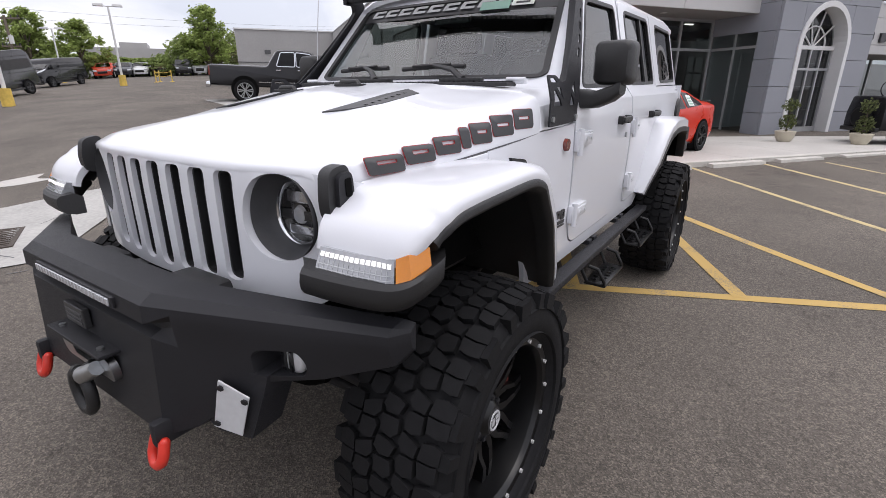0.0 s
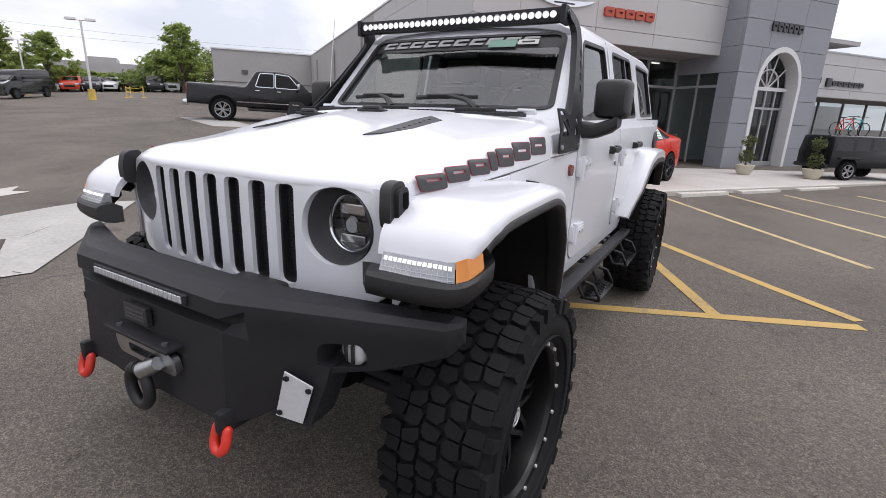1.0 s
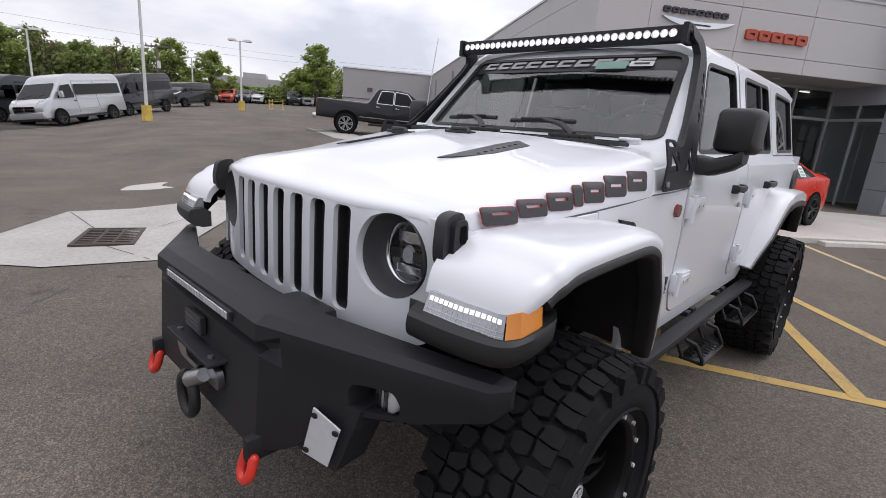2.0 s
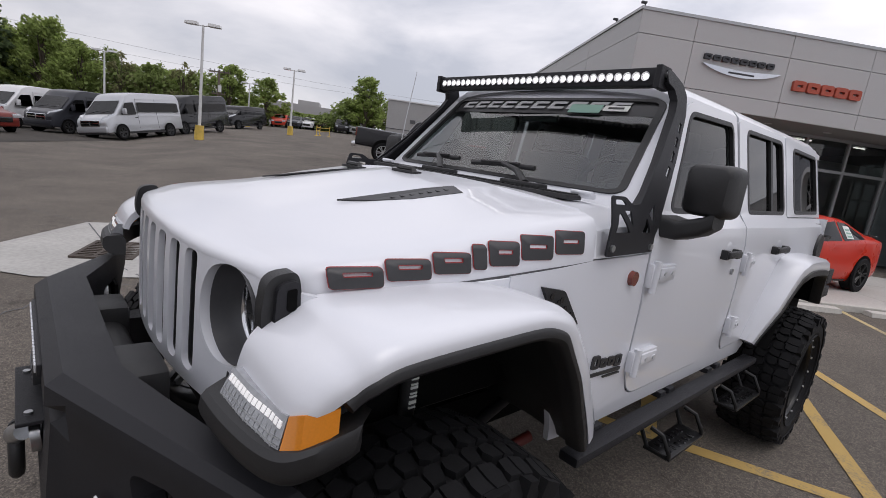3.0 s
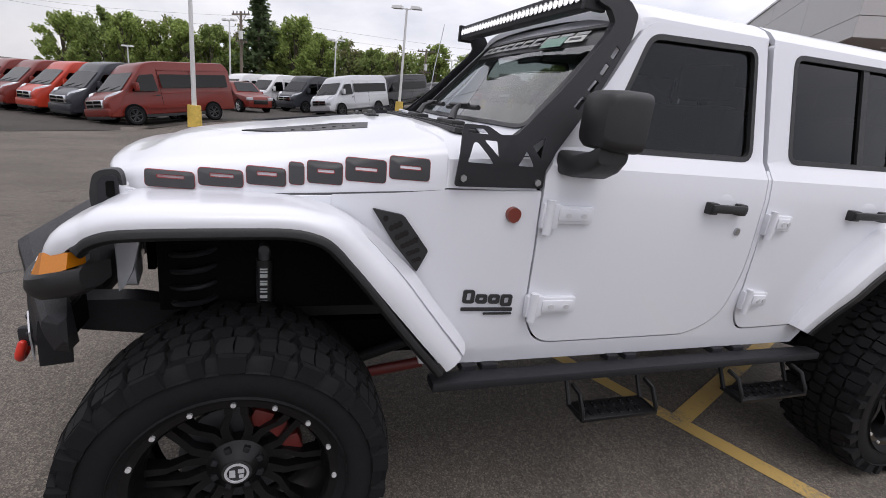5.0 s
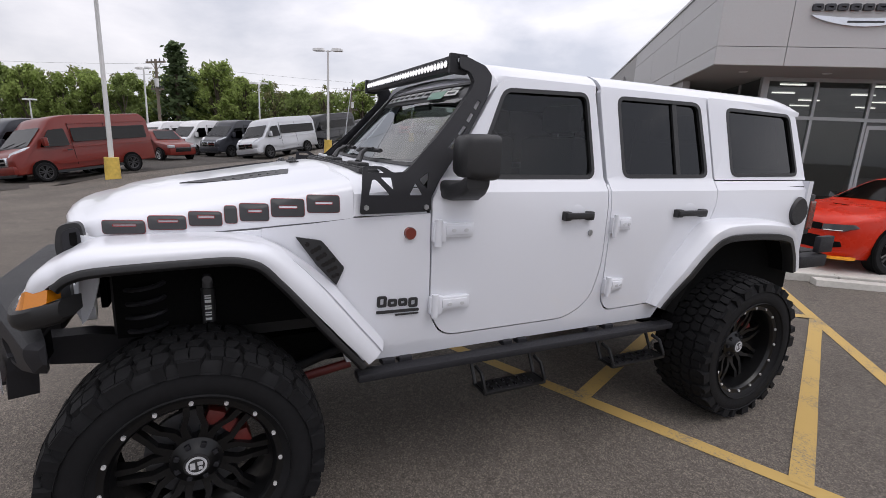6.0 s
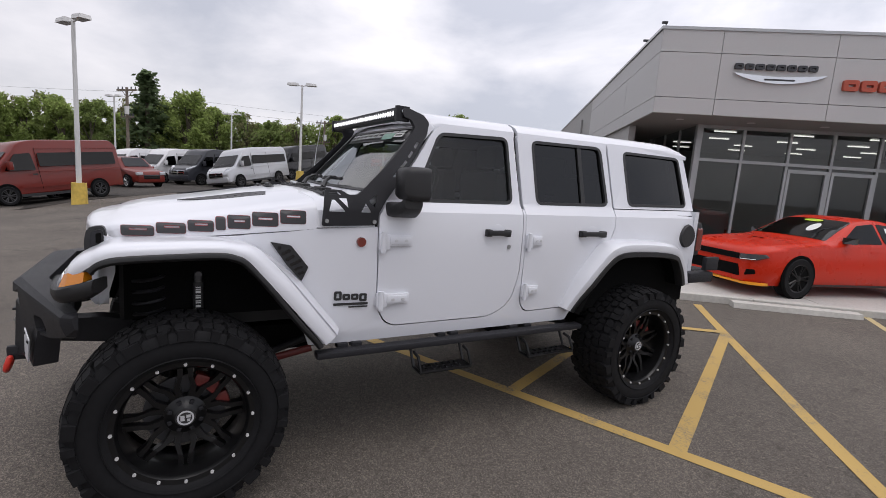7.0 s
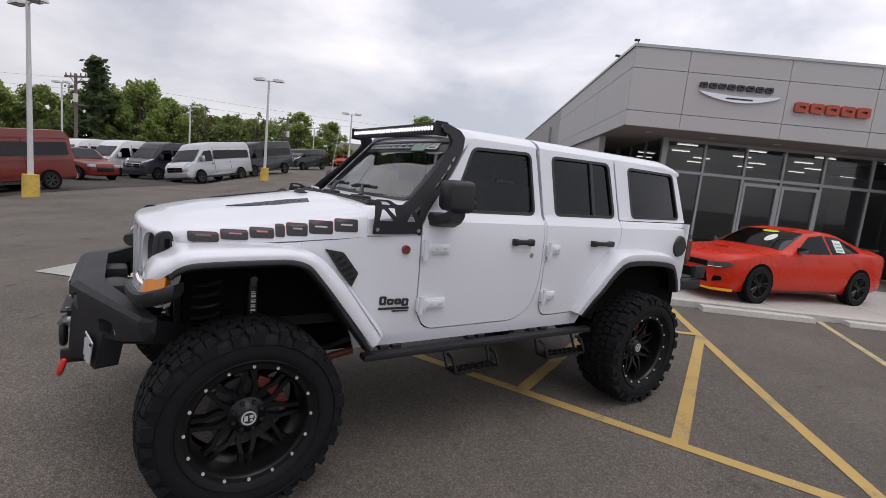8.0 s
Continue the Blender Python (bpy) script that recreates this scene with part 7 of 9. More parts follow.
def suv_rear():
    for s in (1, -1):
        t = bmesh.new()
        box(t, s * 0.70 - 0.085, s * 0.70 + 0.085, 3.64, 3.72, 1.10, 1.34, 0.015)
        lamp = part("tail_light", t, BLACK_PLASTIC, suv, "square tail light with black surround", smooth=40)
        q = bmesh.new()
        box(q, s * 0.745 - 0.045, s * 0.745 + 0.045, 3.665, 3.735, 1.13, 1.31, 0.01)
        part("red_lens", q, RED_LENS, lamp)
    b = bmesh.new()
    box(b, -0.80, 0.80, 3.66, 3.86, 0.86, 0.98, 0.02)
    for s in (1, -1):
        box(b, s * 0.84 - 0.05, s * 0.84 + 0.05, 3.50, 3.80, 0.88, 0.97, 0.015)
        box(b, s * 0.86 - 0.02, s * 0.86 + 0.02, 3.70, 3.86, 0.98, 1.10, 0.008)
    part("rear_bumper", b, BLACK_POWDER, suv, "black steel rear bumper", smooth=30)
    c = bmesh.new()
    rod(c, (0.795, 3.525, 1.245), (0.812, 3.525, 1.245), 0.085, 0.078, 32)
    part("fuel_door", c, BLACK_PLASTIC, suv, "round black fuel filler cover", smooth=40)
    sp = bmesh.new()
    lathe(sp, [(0.16, -0.12), (0.27, -0.13), (0.40, -0.13), (0.45, -0.09), (0.455, 0.09), (0.40, 0.13), (0.27, 0.13), (0.16, 0.06), (0.0, 0.06)], 48, m=Matrix.Translation((0.05, 3.86, 1.20)) @ Matrix.Rotation(radians(90), 4, "Z"))
    part("spare_wheel", sp, RUBBER, suv, "spare wheel on the tailgate", smooth=40)
    an = bmesh.new()
    tube(an, [(-0.79, 0.93, 1.36), (-0.785, 0.955, 1.70), (-0.78, 0.985, 1.97)], [0.0035, 0.0025, 0.002], 6)
    rod(an, (-0.79, 0.93, 1.33), (-0.79, 0.93, 1.37), 0.012, 0.008, 10)
    part("aerial", an, SILVER, suv, "thin whip aerial")


def suv_cabin():
    d = bmesh.new()
    loft(d, [[(-0.70, 0.86, 1.20), (-0.70, 0.90, 1.43), (-0.70, 1.10, 1.44), (-0.70, 1.25, 1.36), (-0.70, 1.22, 1.18)], [(0.70, 0.86, 1.20), (0.70, 0.90, 1.43), (0.70, 1.10, 1.44), (0.70, 1.25, 1.36), (0.70, 1.22, 1.18)]])
    part("dashboard", d, SEAT, suv, smooth=30)
    w = bmesh.new()
    m = Matrix.Translation((0.36, 1.36, 1.46)) @ Matrix.Rotation(radians(62), 4, "X")
    tube(w, [m @ Vector((0.185 * math.cos(a), 0.185 * math.sin(a), 0)) for a in [2 * math.pi * k / 28 for k in range(29)]], 0.016, 8)
    for a in (0, 180, 270):
        rod(w, m @ Vector((0, 0, 0)), m @ Vector((0.18 * math.cos(radians(a)), 0.18 * math.sin(radians(a)), 0)), 0.018, seg=8)
    bmesh.ops.create_uvsphere(w, u_segments=14, v_segments=8, radius=0.06, matrix=m @ Matrix.Diagonal((1, 1, 0.5, 1)))
    part("steering_wheel", w, BLACK_PLASTIC, suv, smooth=50)
    for x in (0.36, -0.36):
        for y in (1.75, 2.62):
            b = bmesh.new()
            box(b, x - 0.25, x + 0.25, y - 0.3, y + 0.22, 1.05, 1.20, 0.04)
            box(b, x - 0.24, x + 0.24, y + 0.10, y + 0.24, 1.15, 1.62, 0.05)
            box(b, x - 0.13, x + 0.13, y + 0.16, y + 0.26, 1.64, 1.80, 0.04)
            part("seat", b, SEAT, suv, smooth=40)
    r = bmesh.new()
    box(r, -0.11, 0.11, 1.16, 1.18, 1.74, 1.80, 0.008)
    part("rear_view_mirror", r, BLACK_PLASTIC, suv)


suv_sides()
suv_roof()
suv_windshield()
suv_hood()
suv_front()
suv_fenders()
suv_rails()
suv_mirrors()
suv_light_bar()
suv_wheels()
suv_rear()
suv_cabin()


def fit_to_view(along, lift, rear_lift):
    """Shifts body panels to fit the camera's view, a little higher at the rear."""
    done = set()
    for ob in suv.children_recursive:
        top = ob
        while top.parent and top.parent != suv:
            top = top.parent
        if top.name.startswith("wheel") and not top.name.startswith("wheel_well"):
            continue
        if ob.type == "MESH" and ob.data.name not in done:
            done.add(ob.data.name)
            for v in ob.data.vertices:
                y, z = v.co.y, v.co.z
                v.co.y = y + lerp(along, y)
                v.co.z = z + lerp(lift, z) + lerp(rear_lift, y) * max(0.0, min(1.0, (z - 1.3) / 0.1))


fit_to_view([(-0.8, 0.048), (-0.6, 0.043), (-0.5, 0.011), (-0.44, -0.0), (-0.39, -0.003), (-0.34, 0.014), (-0.2, -0.046), (0, -0.026), (0.25, -0.016), (0.45, -0.011), (0.7, 0.004), (0.87, 0.002), (1.05, 0.038), (1.18, 0.036), (1.42, -0.0), (1.65, -0.019), (1.88, -0.045), (2.45, -0.046), (2.7, 0.011), (3.1, 0.051), (3.6, 0.101), (3.9, 0.12)],
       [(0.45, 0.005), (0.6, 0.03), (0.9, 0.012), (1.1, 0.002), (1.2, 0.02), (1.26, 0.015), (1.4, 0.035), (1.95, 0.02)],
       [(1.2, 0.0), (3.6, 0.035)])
suv_bumper()

# ---- other vehicles: local y runs from the nose to the tail, x to the driver's side ----
def skin(profile, hw, tumble=0.10, belt=0.9, plan=None, edge=0.05):
    """A car shell: a side profile carried across the width, rounded at the flanks, leaning in above the belt."""
    bm = bmesh.new()
    rings = []
    for f, inset in ((-1, edge), (-0.985, edge * 0.4), (-0.93, 0), (-0.5, -0.012), (0, -0.018), (0.5, -0.012), (0.93, 0), (0.985, edge * 0.4), (1, edge)):
        loop = shrink(profile, inset)
        ring = []
        for y, z in loop:
            w = hw * (1 - tumble * max(0.0, z - belt)) * (plan(y) if plan else 1)
            ring.append((f * w, y, z))
        rings.append(ring)
    loft(bm, rings)
    return bm


def side_sheet(outline, hw, tumble, belt, s, plan=None, proud=0.006, cuts=()):
    fx = lambda y, z: (s * (hw * (1 - tumble * max(0.0, z - belt)) * (plan(y) if plan else 1) + proud), y, z)
    return sheet(outline, (), cuts, fx, 0.004, (-s, 0, 0))


def road_wheel(parent, x, y, r, w, mat_=None, spokes=5):
    m = Matrix.Translation((x, y, r)) @ (Matrix.Rotation(math.pi, 4, "Z") if x < 0 else Matrix())
    t = bmesh.new()
    lathe(t, [(r * 0.66, -w / 2), (r * 0.9, -w / 2 - 0.005), (r, -w / 2 + 0.03), (r, w / 2 - 0.03), (r * 0.93, w / 2 + 0.004), (r * 0.70, w / 2), (r * 0.66, w / 2 - 0.02), (r * 0.62, 0.0), (0.0, 0.0)], 28)
    wheel = part("wheel", t, RUBBER, parent, smooth=40, at=m)
    s = bmesh.new()
    lathe(s, [(r * 0.70, w / 2 - 0.012), (r * 0.70, w / 2 + 0.002), (r * 0.64, w / 2 - 0.006), (r * 0.62, w / 2 - 0.03)], 28)
    for k in range(spokes):
        for off in (-0.16, 0.16):
            a = 2 * math.pi * k / spokes + off
            rod(s, (w / 2 - 0.03, 0.03 * math.cos(a), 0.03 * math.sin(a)), (w / 2 - 0.012, r * 0.66 * math.cos(a), r * 0.66 * math.sin(a)), r * 0.055, seg=6)
    lathe(s, [(r * 0.16, w / 2 - 0.05), (r * 0.15, w / 2 - 0.008), (0.0, w / 2 - 0.004)], 14)
    part("rim", s, mat_ or BLACK_GLOSS, wheel, smooth=40)
    return wheel


# Flat near-black disc on the flank stands in for the shaded wheel opening.
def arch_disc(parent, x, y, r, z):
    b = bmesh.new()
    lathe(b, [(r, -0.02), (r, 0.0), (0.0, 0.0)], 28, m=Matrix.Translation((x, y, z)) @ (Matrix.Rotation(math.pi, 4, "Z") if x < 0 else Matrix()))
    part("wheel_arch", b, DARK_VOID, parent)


def panel_box(name, parent, x0, x1, y0, y1, z0, z1, mat_, bevel=0.01, label=""):
    b = bmesh.new()
    box(b, min(x0, x1), max(x0, x1), min(y0, y1), max(y0, y1), z0, z1, bevel)
    return part(name, b, mat_, parent, label, smooth=40)


def van(paint, label, at, group="parked vans", high=2.3, windows=True, grille=CHROME):
    v = thing("van", label, "van", at, group)
    L, hw = 5.2, 0.98
    prof = rounded([(0.02, 0.30, 0.05), (-0.02, 0.84, 0.10), (0.10, 1.02, 0.10), (0.55, 1.22, 0.06), (1.20, high - 0.40, 0.10), (1.46, high - 0.10, 0.20), (1.95, high, 0.35), (L - 0.25, high, 0.12), (L, high - 0.25, 0.15), (L, 0.40, 0.06)], 0.05, 4)
    plan = lambda y: float(np.interp(y, [0, 0.25, 0.8, L - 0.4, L], [0.86, 0.95, 1, 1, 0.97]))
    part("body", skin(prof, hw, 0.10, 1.1, plan, 0.06), paint, v, smooth=35)
    ws = sheet(rounded([(-0.84, 0.03), (-0.76, 0.93), (0.76, 0.93), (0.84, 0.03)], 0.07), (), (), lambda x, t: (x, 0.55 + 0.65 * t - 0.02, 1.22 + (high - 1.62) * t + 0.03), 0.006, (0, 0.6, -0.6))
    screen = part("windshield", ws, GLASS_SCREEN, v)
    for x in (-0.55, 0.10):
        w = bmesh.new()
        rod(w, (x, 0.54, 1.275), (x + 0.50, 0.68, 1.40), 0.014, seg=6)
        part("wiper", w, BLACK_PLASTIC, screen)
    band = sheet([(-0.80, -0.05), (-0.80, 0.03), (0.80, 0.03), (0.80, -0.05)], (), (), lambda x, t: (x, 0.55 + 0.65 * t - 0.02, 1.22 + (high - 1.62) * t + 0.032), 0.006, (0, 0.6, -0.6))
    part("cowl_grille", band, BLACK_PLASTIC, v)
    for s in (1, -1):
        part("side_window", side_sheet(rounded([(0.86, 1.20), (1.27, high - 0.52), (1.80, high - 0.48), (1.86, 1.20)], 0.06), hw, 0.10, 1.1, s, plan), GLASS_CAR, v)
        if windows:
            part("side_window", side_sheet(rounded([(2.02, 1.32), (2.02, high - 0.48), (L - 0.22, high - 0.48), (L - 0.22, 1.32)], 0.06), hw, 0.10, 1.1, s, plan), GLASS_CAR, v, "long dark side glazing")
        part("rub_strip", side_sheet([(1.3, 0.58), (1.3, 0.68), (3.65, 0.68), (3.65, 0.58)], hw, 0.10, 1.1, s, plan, 0.022), paint, v)
        for y in (1.96, 3.28):
            part("door_gap", side_sheet([(y, 0.5), (y, high - 0.3), (y + 0.015, high - 0.3), (y + 0.015, 0.5)], hw, 0.10, 1.1, s, plan, 0.003), DARK_VOID, v)
        for z in (1.13, high - 0.34):
            part("side_crease", side_sheet([(1.98, z), (1.98, z + 0.035), (L - 0.12, z + 0.035), (L - 0.12, z)], hw, 0.10, 1.1, s, plan, 0.012), paint, v)
        part("door_handle", side_sheet(rounded([(1.70, 1.02), (1.70, 1.07), (1.88, 1.07), (1.88, 1.02)], 0.015, 2), hw, 0.10, 1.1, s, plan, 0.03), BLACK_PLASTIC, v)
        part("sill", side_sheet([(1.22, 0.26), (1.22, 0.36), (3.70, 0.36), (3.70, 0.26)], hw, 0.10, 1.1, s, plan, 0.004), BLACK_PLASTIC, v)
        h = bmesh.new()
        loft(h, [[(s * 0.58, 0.02, 0.93), (s * 0.58, 0.10, 1.06), (s * 0.60, 0.26, 1.12), (s * 0.60, 0.24, 0.97)], [(s * 0.83, 0.09, 0.95), (s * 0.85, 0.26, 1.16), (s * 0.87, 0.44, 1.22), (s * 0.87, 0.30, 0.98)], [(s * 0.90, 0.30, 1.00), (s * 0.91, 0.42, 1.17), (s * 0.92, 0.62, 1.25), (s * 0.93, 0.50, 1.05)]])
        part("headlight", h, CLEAR_LENS, v)
        m = panel_box("mirror", v, s * 1.00, s * 1.18, 0.93, 1.06, 1.22, 1.52, paint, 0.03)
        panel_box("mirror_glass", m, s * 1.02, s * 1.16, 1.061, 1.068, 1.25, 1.49, CHROME, 0.0)
        for y in (0.82, 4.10):
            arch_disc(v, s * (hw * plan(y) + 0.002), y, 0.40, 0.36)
            road_wheel(v, s * (hw - 0.09), y, 0.34, 0.22, DECAL, 6)
    panel_box("bumper", v, -0.86, 0.86, -0.07, 0.2, 0.34, 0.63, paint, 0.06)
    panel_box("lower_lip", v, -0.80, 0.80, -0.045, 0.2, 0.24, 0.37, BLACK_PLASTIC, 0.03)
    gr = panel_box("grille", v, -0.56, 0.56, -0.085, 0.06, 0.63, 0.93, grille, 0.03, "bright crosshair grille")
    # black boxes on the grille's face stand in for its shaded openings
    for x0, x1 in ((-0.50, -0.04), (0.04, 0.50)):
        for z0, z1 in ((0.67, 0.755), (0.805, 0.89)):
            panel_box("grille_opening", gr, x0, x1, -0.092, -0.08, z0, z1, DARK_VOID, 0.0)
    return v


def small_car(name, paint, label, at, group="parked cars", L=4.5, hw=0.88, high=1.65, bonnet=0.95, wagon=True, category="car"):
    c = thing(name, label, category, at, group)
    tail = L - (0.25 if wagon else 0.9)
    prof = rounded([(0.02, 0.28, 0.05), (0.0, 0.62, 0.12), (0.10, bonnet - 0.10, 0.15), (1.15, bonnet + 0.05, 0.1), (1.85, high - 0.06, 0.2), (2.5, high, 0.3), (tail - 0.35, high - 0.05, 0.25), (tail + 0.05, bonnet + 0.12, 0.12), (L, bonnet + 0.0, 0.1), (L, 0.35, 0.08)], 0.05, 4)
    plan = lambda y: float(np.interp(y, [0, 0.4, 1.2, L - 0.6, L], [0.80, 0.94, 1, 1, 0.88]))
    part("body", skin(prof, hw, 0.30, bonnet, plan, 0.06), paint, c, smooth=35)
    ws = sheet(rounded([(-0.66, 0.12), (-0.55, 0.92), (0.55, 0.92), (0.66, 0.12)], 0.05), (), (), lambda x, t: (x, 1.15 + 0.68 * t, bonnet + 0.05 + (high - 0.1 - bonnet) * t + 0.045), 0.005, (0, 0.6, -0.6))
    part("windshield", ws, GLASS_SCREEN, c)
    for s in (1, -1):
        part("side_window", side_sheet(rounded([(1.45, bonnet + 0.06), (1.98, high - 0.12), (2.62, high - 0.09), (2.65, bonnet + 0.06)], 0.05), hw, 0.30, bonnet, s, plan), GLASS_CAR, c)
        part("side_window", side_sheet(rounded([(2.72, bonnet + 0.06), (2.70, high - 0.09), (tail - 0.45, high - 0.15), (tail - 0.25, bonnet + 0.10)], 0.05), hw, 0.30, bonnet, s, plan), GLASS_CAR, c)
        panel_box("headlight", c, s * 0.45, s * 0.76, -0.01, 0.16, bonnet - 0.28, bonnet - 0.13, CLEAR_LENS, 0.02)
        panel_box("tail_light", c, s * 0.50, s * 0.78, L - 0.12, L + 0.01, bonnet - 0.18, bonnet - 0.02, RED_LENS, 0.02)
        panel_box("mirror", c, s * (hw + 0.01), s * (hw + 0.17), 1.48, 1.58, bonnet + 0.04, bonnet + 0.17, paint, 0.02)
        for y in (0.85, L - 0.9):
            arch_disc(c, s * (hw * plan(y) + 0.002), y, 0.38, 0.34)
            road_wheel(c, s * (hw - 0.09), y, 0.33, 0.21, STEEL, 5)
    panel_box("grille", c, -0.42, 0.42, -0.02, 0.04, 0.46, bonnet - 0.26, BLACK_GLOSS, 0.02)
    return c


def facing(x, y, nose, lift=None, scale=1.0, length=5.2):
    """A pose at the nose's foot, with the nose pointing along the given direction: level at a given lift, or lying on the lot's slope."""
    a = math.atan2(-nose[0], nose[1]) + math.pi
    turn = Matrix.Rotation(a, 4, "Z")
    if lift is not None:
        return Matrix.Translation((x, y, lift)) @ turn @ Matrix.Diagonal((scale, scale, scale, 1))
    back, side = turn @ Vector((0, length * scale, 0)), turn @ Vector((scale, 0, 0))
    spot = lambda k, s: grade(x + back.x * k + side.x * s, y + back.y * k + side.y * s)
    z0, z1 = (spot(0.2, -1) + spot(0.2, 1)) / 2, (spot(0.8, -1) + spot(0.8, 1)) / 2
    pitch = math.atan2(z1 - z0, 0.6 * length * scale)
    roll = math.atan2(spot(0.5, 1) - spot(0.5, -1), 2 * scale)
    return Matrix.Translation((x, y, z0 - (z1 - z0) / 3)) @ turn @ Matrix.Rotation(pitch, 4, "X") @ Matrix.Rotation(-roll, 4, "Y") @ Matrix.Diagonal((scale, scale, scale, 1))


# first row of vans
NOSE = (0.68, -0.73)
row = [(MAROON, "deep red high-roof passenger van on black wheels"), (GRAPHITE, "graphite grey passenger van parked in a row"), (BRIGHT_RED, "bright red passenger van parked in a row"), (MAROON, "deep red passenger van parked in a row"), (MAROON, "deep red passenger van parked in a row"), (VAN_WHITE, "white passenger van parked in a row")]
for i, (p, lab) in enumerate(row):
    van(p, lab, facing(*swing(-20.35 - 2.1 * i, -3.25 - 1.45 * i), NOSE, scale=1.03))
# second row
small_car("crossover", MAROON, "red metallic crossover parked between the van rows", facing(*swing(-30.6, 2.6), (0.84, 0.54), scale=1.12), L=4.5, high=1.65)
van(VAN_WHITE, "white passenger van parked in the rear row", facing(*swing(-41.4, 0.9), (0.63, -0.78), scale=1.12))
van(VAN_WHITE, "white passenger van parked in the rear row", facing(*swing(-38.0, 2.6), (0.63, -0.78), scale=1.12))
van(GRAPHITE, "graphite passenger van with a chrome grille", facing(*swing(-34.6, 4.35), (0.63, -0.78), scale=1.12))
van(VAN_SILVER, "silver passenger van with long dark windows", facing(*swing(-31.15, 6.05), (0.63, -0.78), scale=1.12))
van(VAN_BLACK, "black passenger van parked in the rear row", facing(*swing(-34.8, 10.2), (0.61, -0.79), scale=1.12))
van(VAN_BLACK, "smaller black van at the lot's far side", facing(*swing(-46.0, 17.6), (0.62, -0.78), scale=1.12), high=1.95, windows=True)
for n, p, lab, x, y, hh in (("sedan", BRIGHT_RED, "small bright red sedan at the lot's edge", -60.0, 27.5, 1.45), ("sedan", GRAPHITE, "dark grey sedan at the lot's edge", -60.5, 29.4, 1.45), ("sedan", VAN_WHITE, "white sedan at the lot's edge", -60.6, 31.6, 1.45), ("crossover", CAR_TAN, "brown crossover at the lot's edge", -62.0, 35.0, 1.6), ("crossover", VAN_BLACK, "black crossover at the lot's edge", -58.0, 36.2, 1.75), ("off_roader", VAN_WHITE, "white off-roader with a spare wheel at the lot's edge", -58.5, 39.0, 1.85), ("sedan", CAR_GREEN, "bright green coupe at the lot's edge", -59.5, 42.3, 1.4)):
    small_car(n, p, lab, facing(*swing(x, y), (0.85, -0.5), scale=1.12), high=hh, bonnet=0.95 if hh < 1.6 else 1.05)


def pickup(at):
    t = thing("pickup_truck", "black crew-cab pickup truck with chrome trim, parked side-on", "pickup", at)
    L, hw = 5.85, 1.0
    prof = rounded([(0.02, 0.45, 0.06), (0.0, 1.10, 0.12), (0.14, 1.20, 0.1), (1.35, 1.30, 0.1), (2.0, 1.90, 0.2), (2.5, 1.97, 0.2), (3.35, 1.93, 0.15), (3.72, 1.36, 0.05), (3.80, 1.32, 0.03), (L - 0.02, 1.34, 0.06), (L, 0.60, 0.05)], 0.05, 4)
    part("body", skin(prof, hw, 0.26, 1.25, None, 0.06), VAN_BLACK, t, smooth=35)
    for s in (1, -1):
        for a in ([(1.72, 1.36), (2.12, 1.82), (2.62, 1.86), (2.64, 1.36)], [(2.72, 1.36), (2.70, 1.86), (3.20, 1.84), (3.38, 1.36)]):
            o = rounded(a, 0.05)
            part("window_trim", side_sheet(shrink(o, -0.03), hw, 0.26, 1.25, s, None, 0.003), CHROME, t, "chrome window trim")
            part("side_window", side_sheet(o, hw, 0.26, 1.25, s, None, 0.009), GLASS_CAR, t)
        for y in (2.45, 3.25):
            panel_box("handle", t, s * (hw - 0.01), s * (hw + 0.03), y, y + 0.16, 1.18, 1.22, CHROME, 0.008)
        panel_box("mirror", t, s * (hw + 0.0), s * (hw + 0.22), 1.72, 1.84, 1.34, 1.56, CHROME, 0.03)
        panel_box("tail_light", t, s * 0.80, s * 0.985, L - 0.10, L + 0.008, 0.95, 1.30, RED_LENS, 0.02)
        panel_box("running_board", t, s * 0.94, s * 1.06, 1.7, 3.7, 0.42, 0.50, BLACK_PLASTIC, 0.02)
        part("door_gap", side_sheet([(2.67, 0.55), (2.67, 1.3), (2.685, 1.3), (2.685, 0.55)], hw, 0.26, 1.25, s, None, 0.003), DARK_VOID, t)
        part("door_gap", side_sheet([(3.62, 0.55), (3.62, 1.3), (3.64, 1.3), (3.64, 0.55)], hw, 0.26, 1.25, s, None, 0.003), DARK_VOID, t)
        part("side_moulding", side_sheet([(1.55, 0.72), (1.55, 0.76), (4.1, 0.76), (4.1, 0.72)], hw, 0.26, 1.25, s, None, 0.008), CHROME, t)
        for y in (1.0, 4.62):
            arch_disc(t, s * (hw + 0.002), y, 0.50, 0.47)
            road_wheel(t, s * (hw - 0.12), y, 0.42, 0.27, STEEL, 6)
    panel_box("rear_bumper", t, -0.98, 0.98, L - 0.02, L + 0.14, 0.50, 0.72, CHROME, 0.04, "chrome rear bumper")
    panel_box("grille", t, -0.6, 0.6, -0.03, 0.05, 0.70, 1.12, CHROME, 0.03)
    return t


NOSE_T = (0.60, 0.80)
pickup(facing(*swing(-15.08, 17.60), NOSE_T, scale=1.12))
# faded red car behind the pickup's bed
small_car("sedan", BRIGHT_RED, "small red car behind the pickup", facing(*swing(-20.5, 19.5), (-0.6, -0.8)), high=1.5, L=4.2)


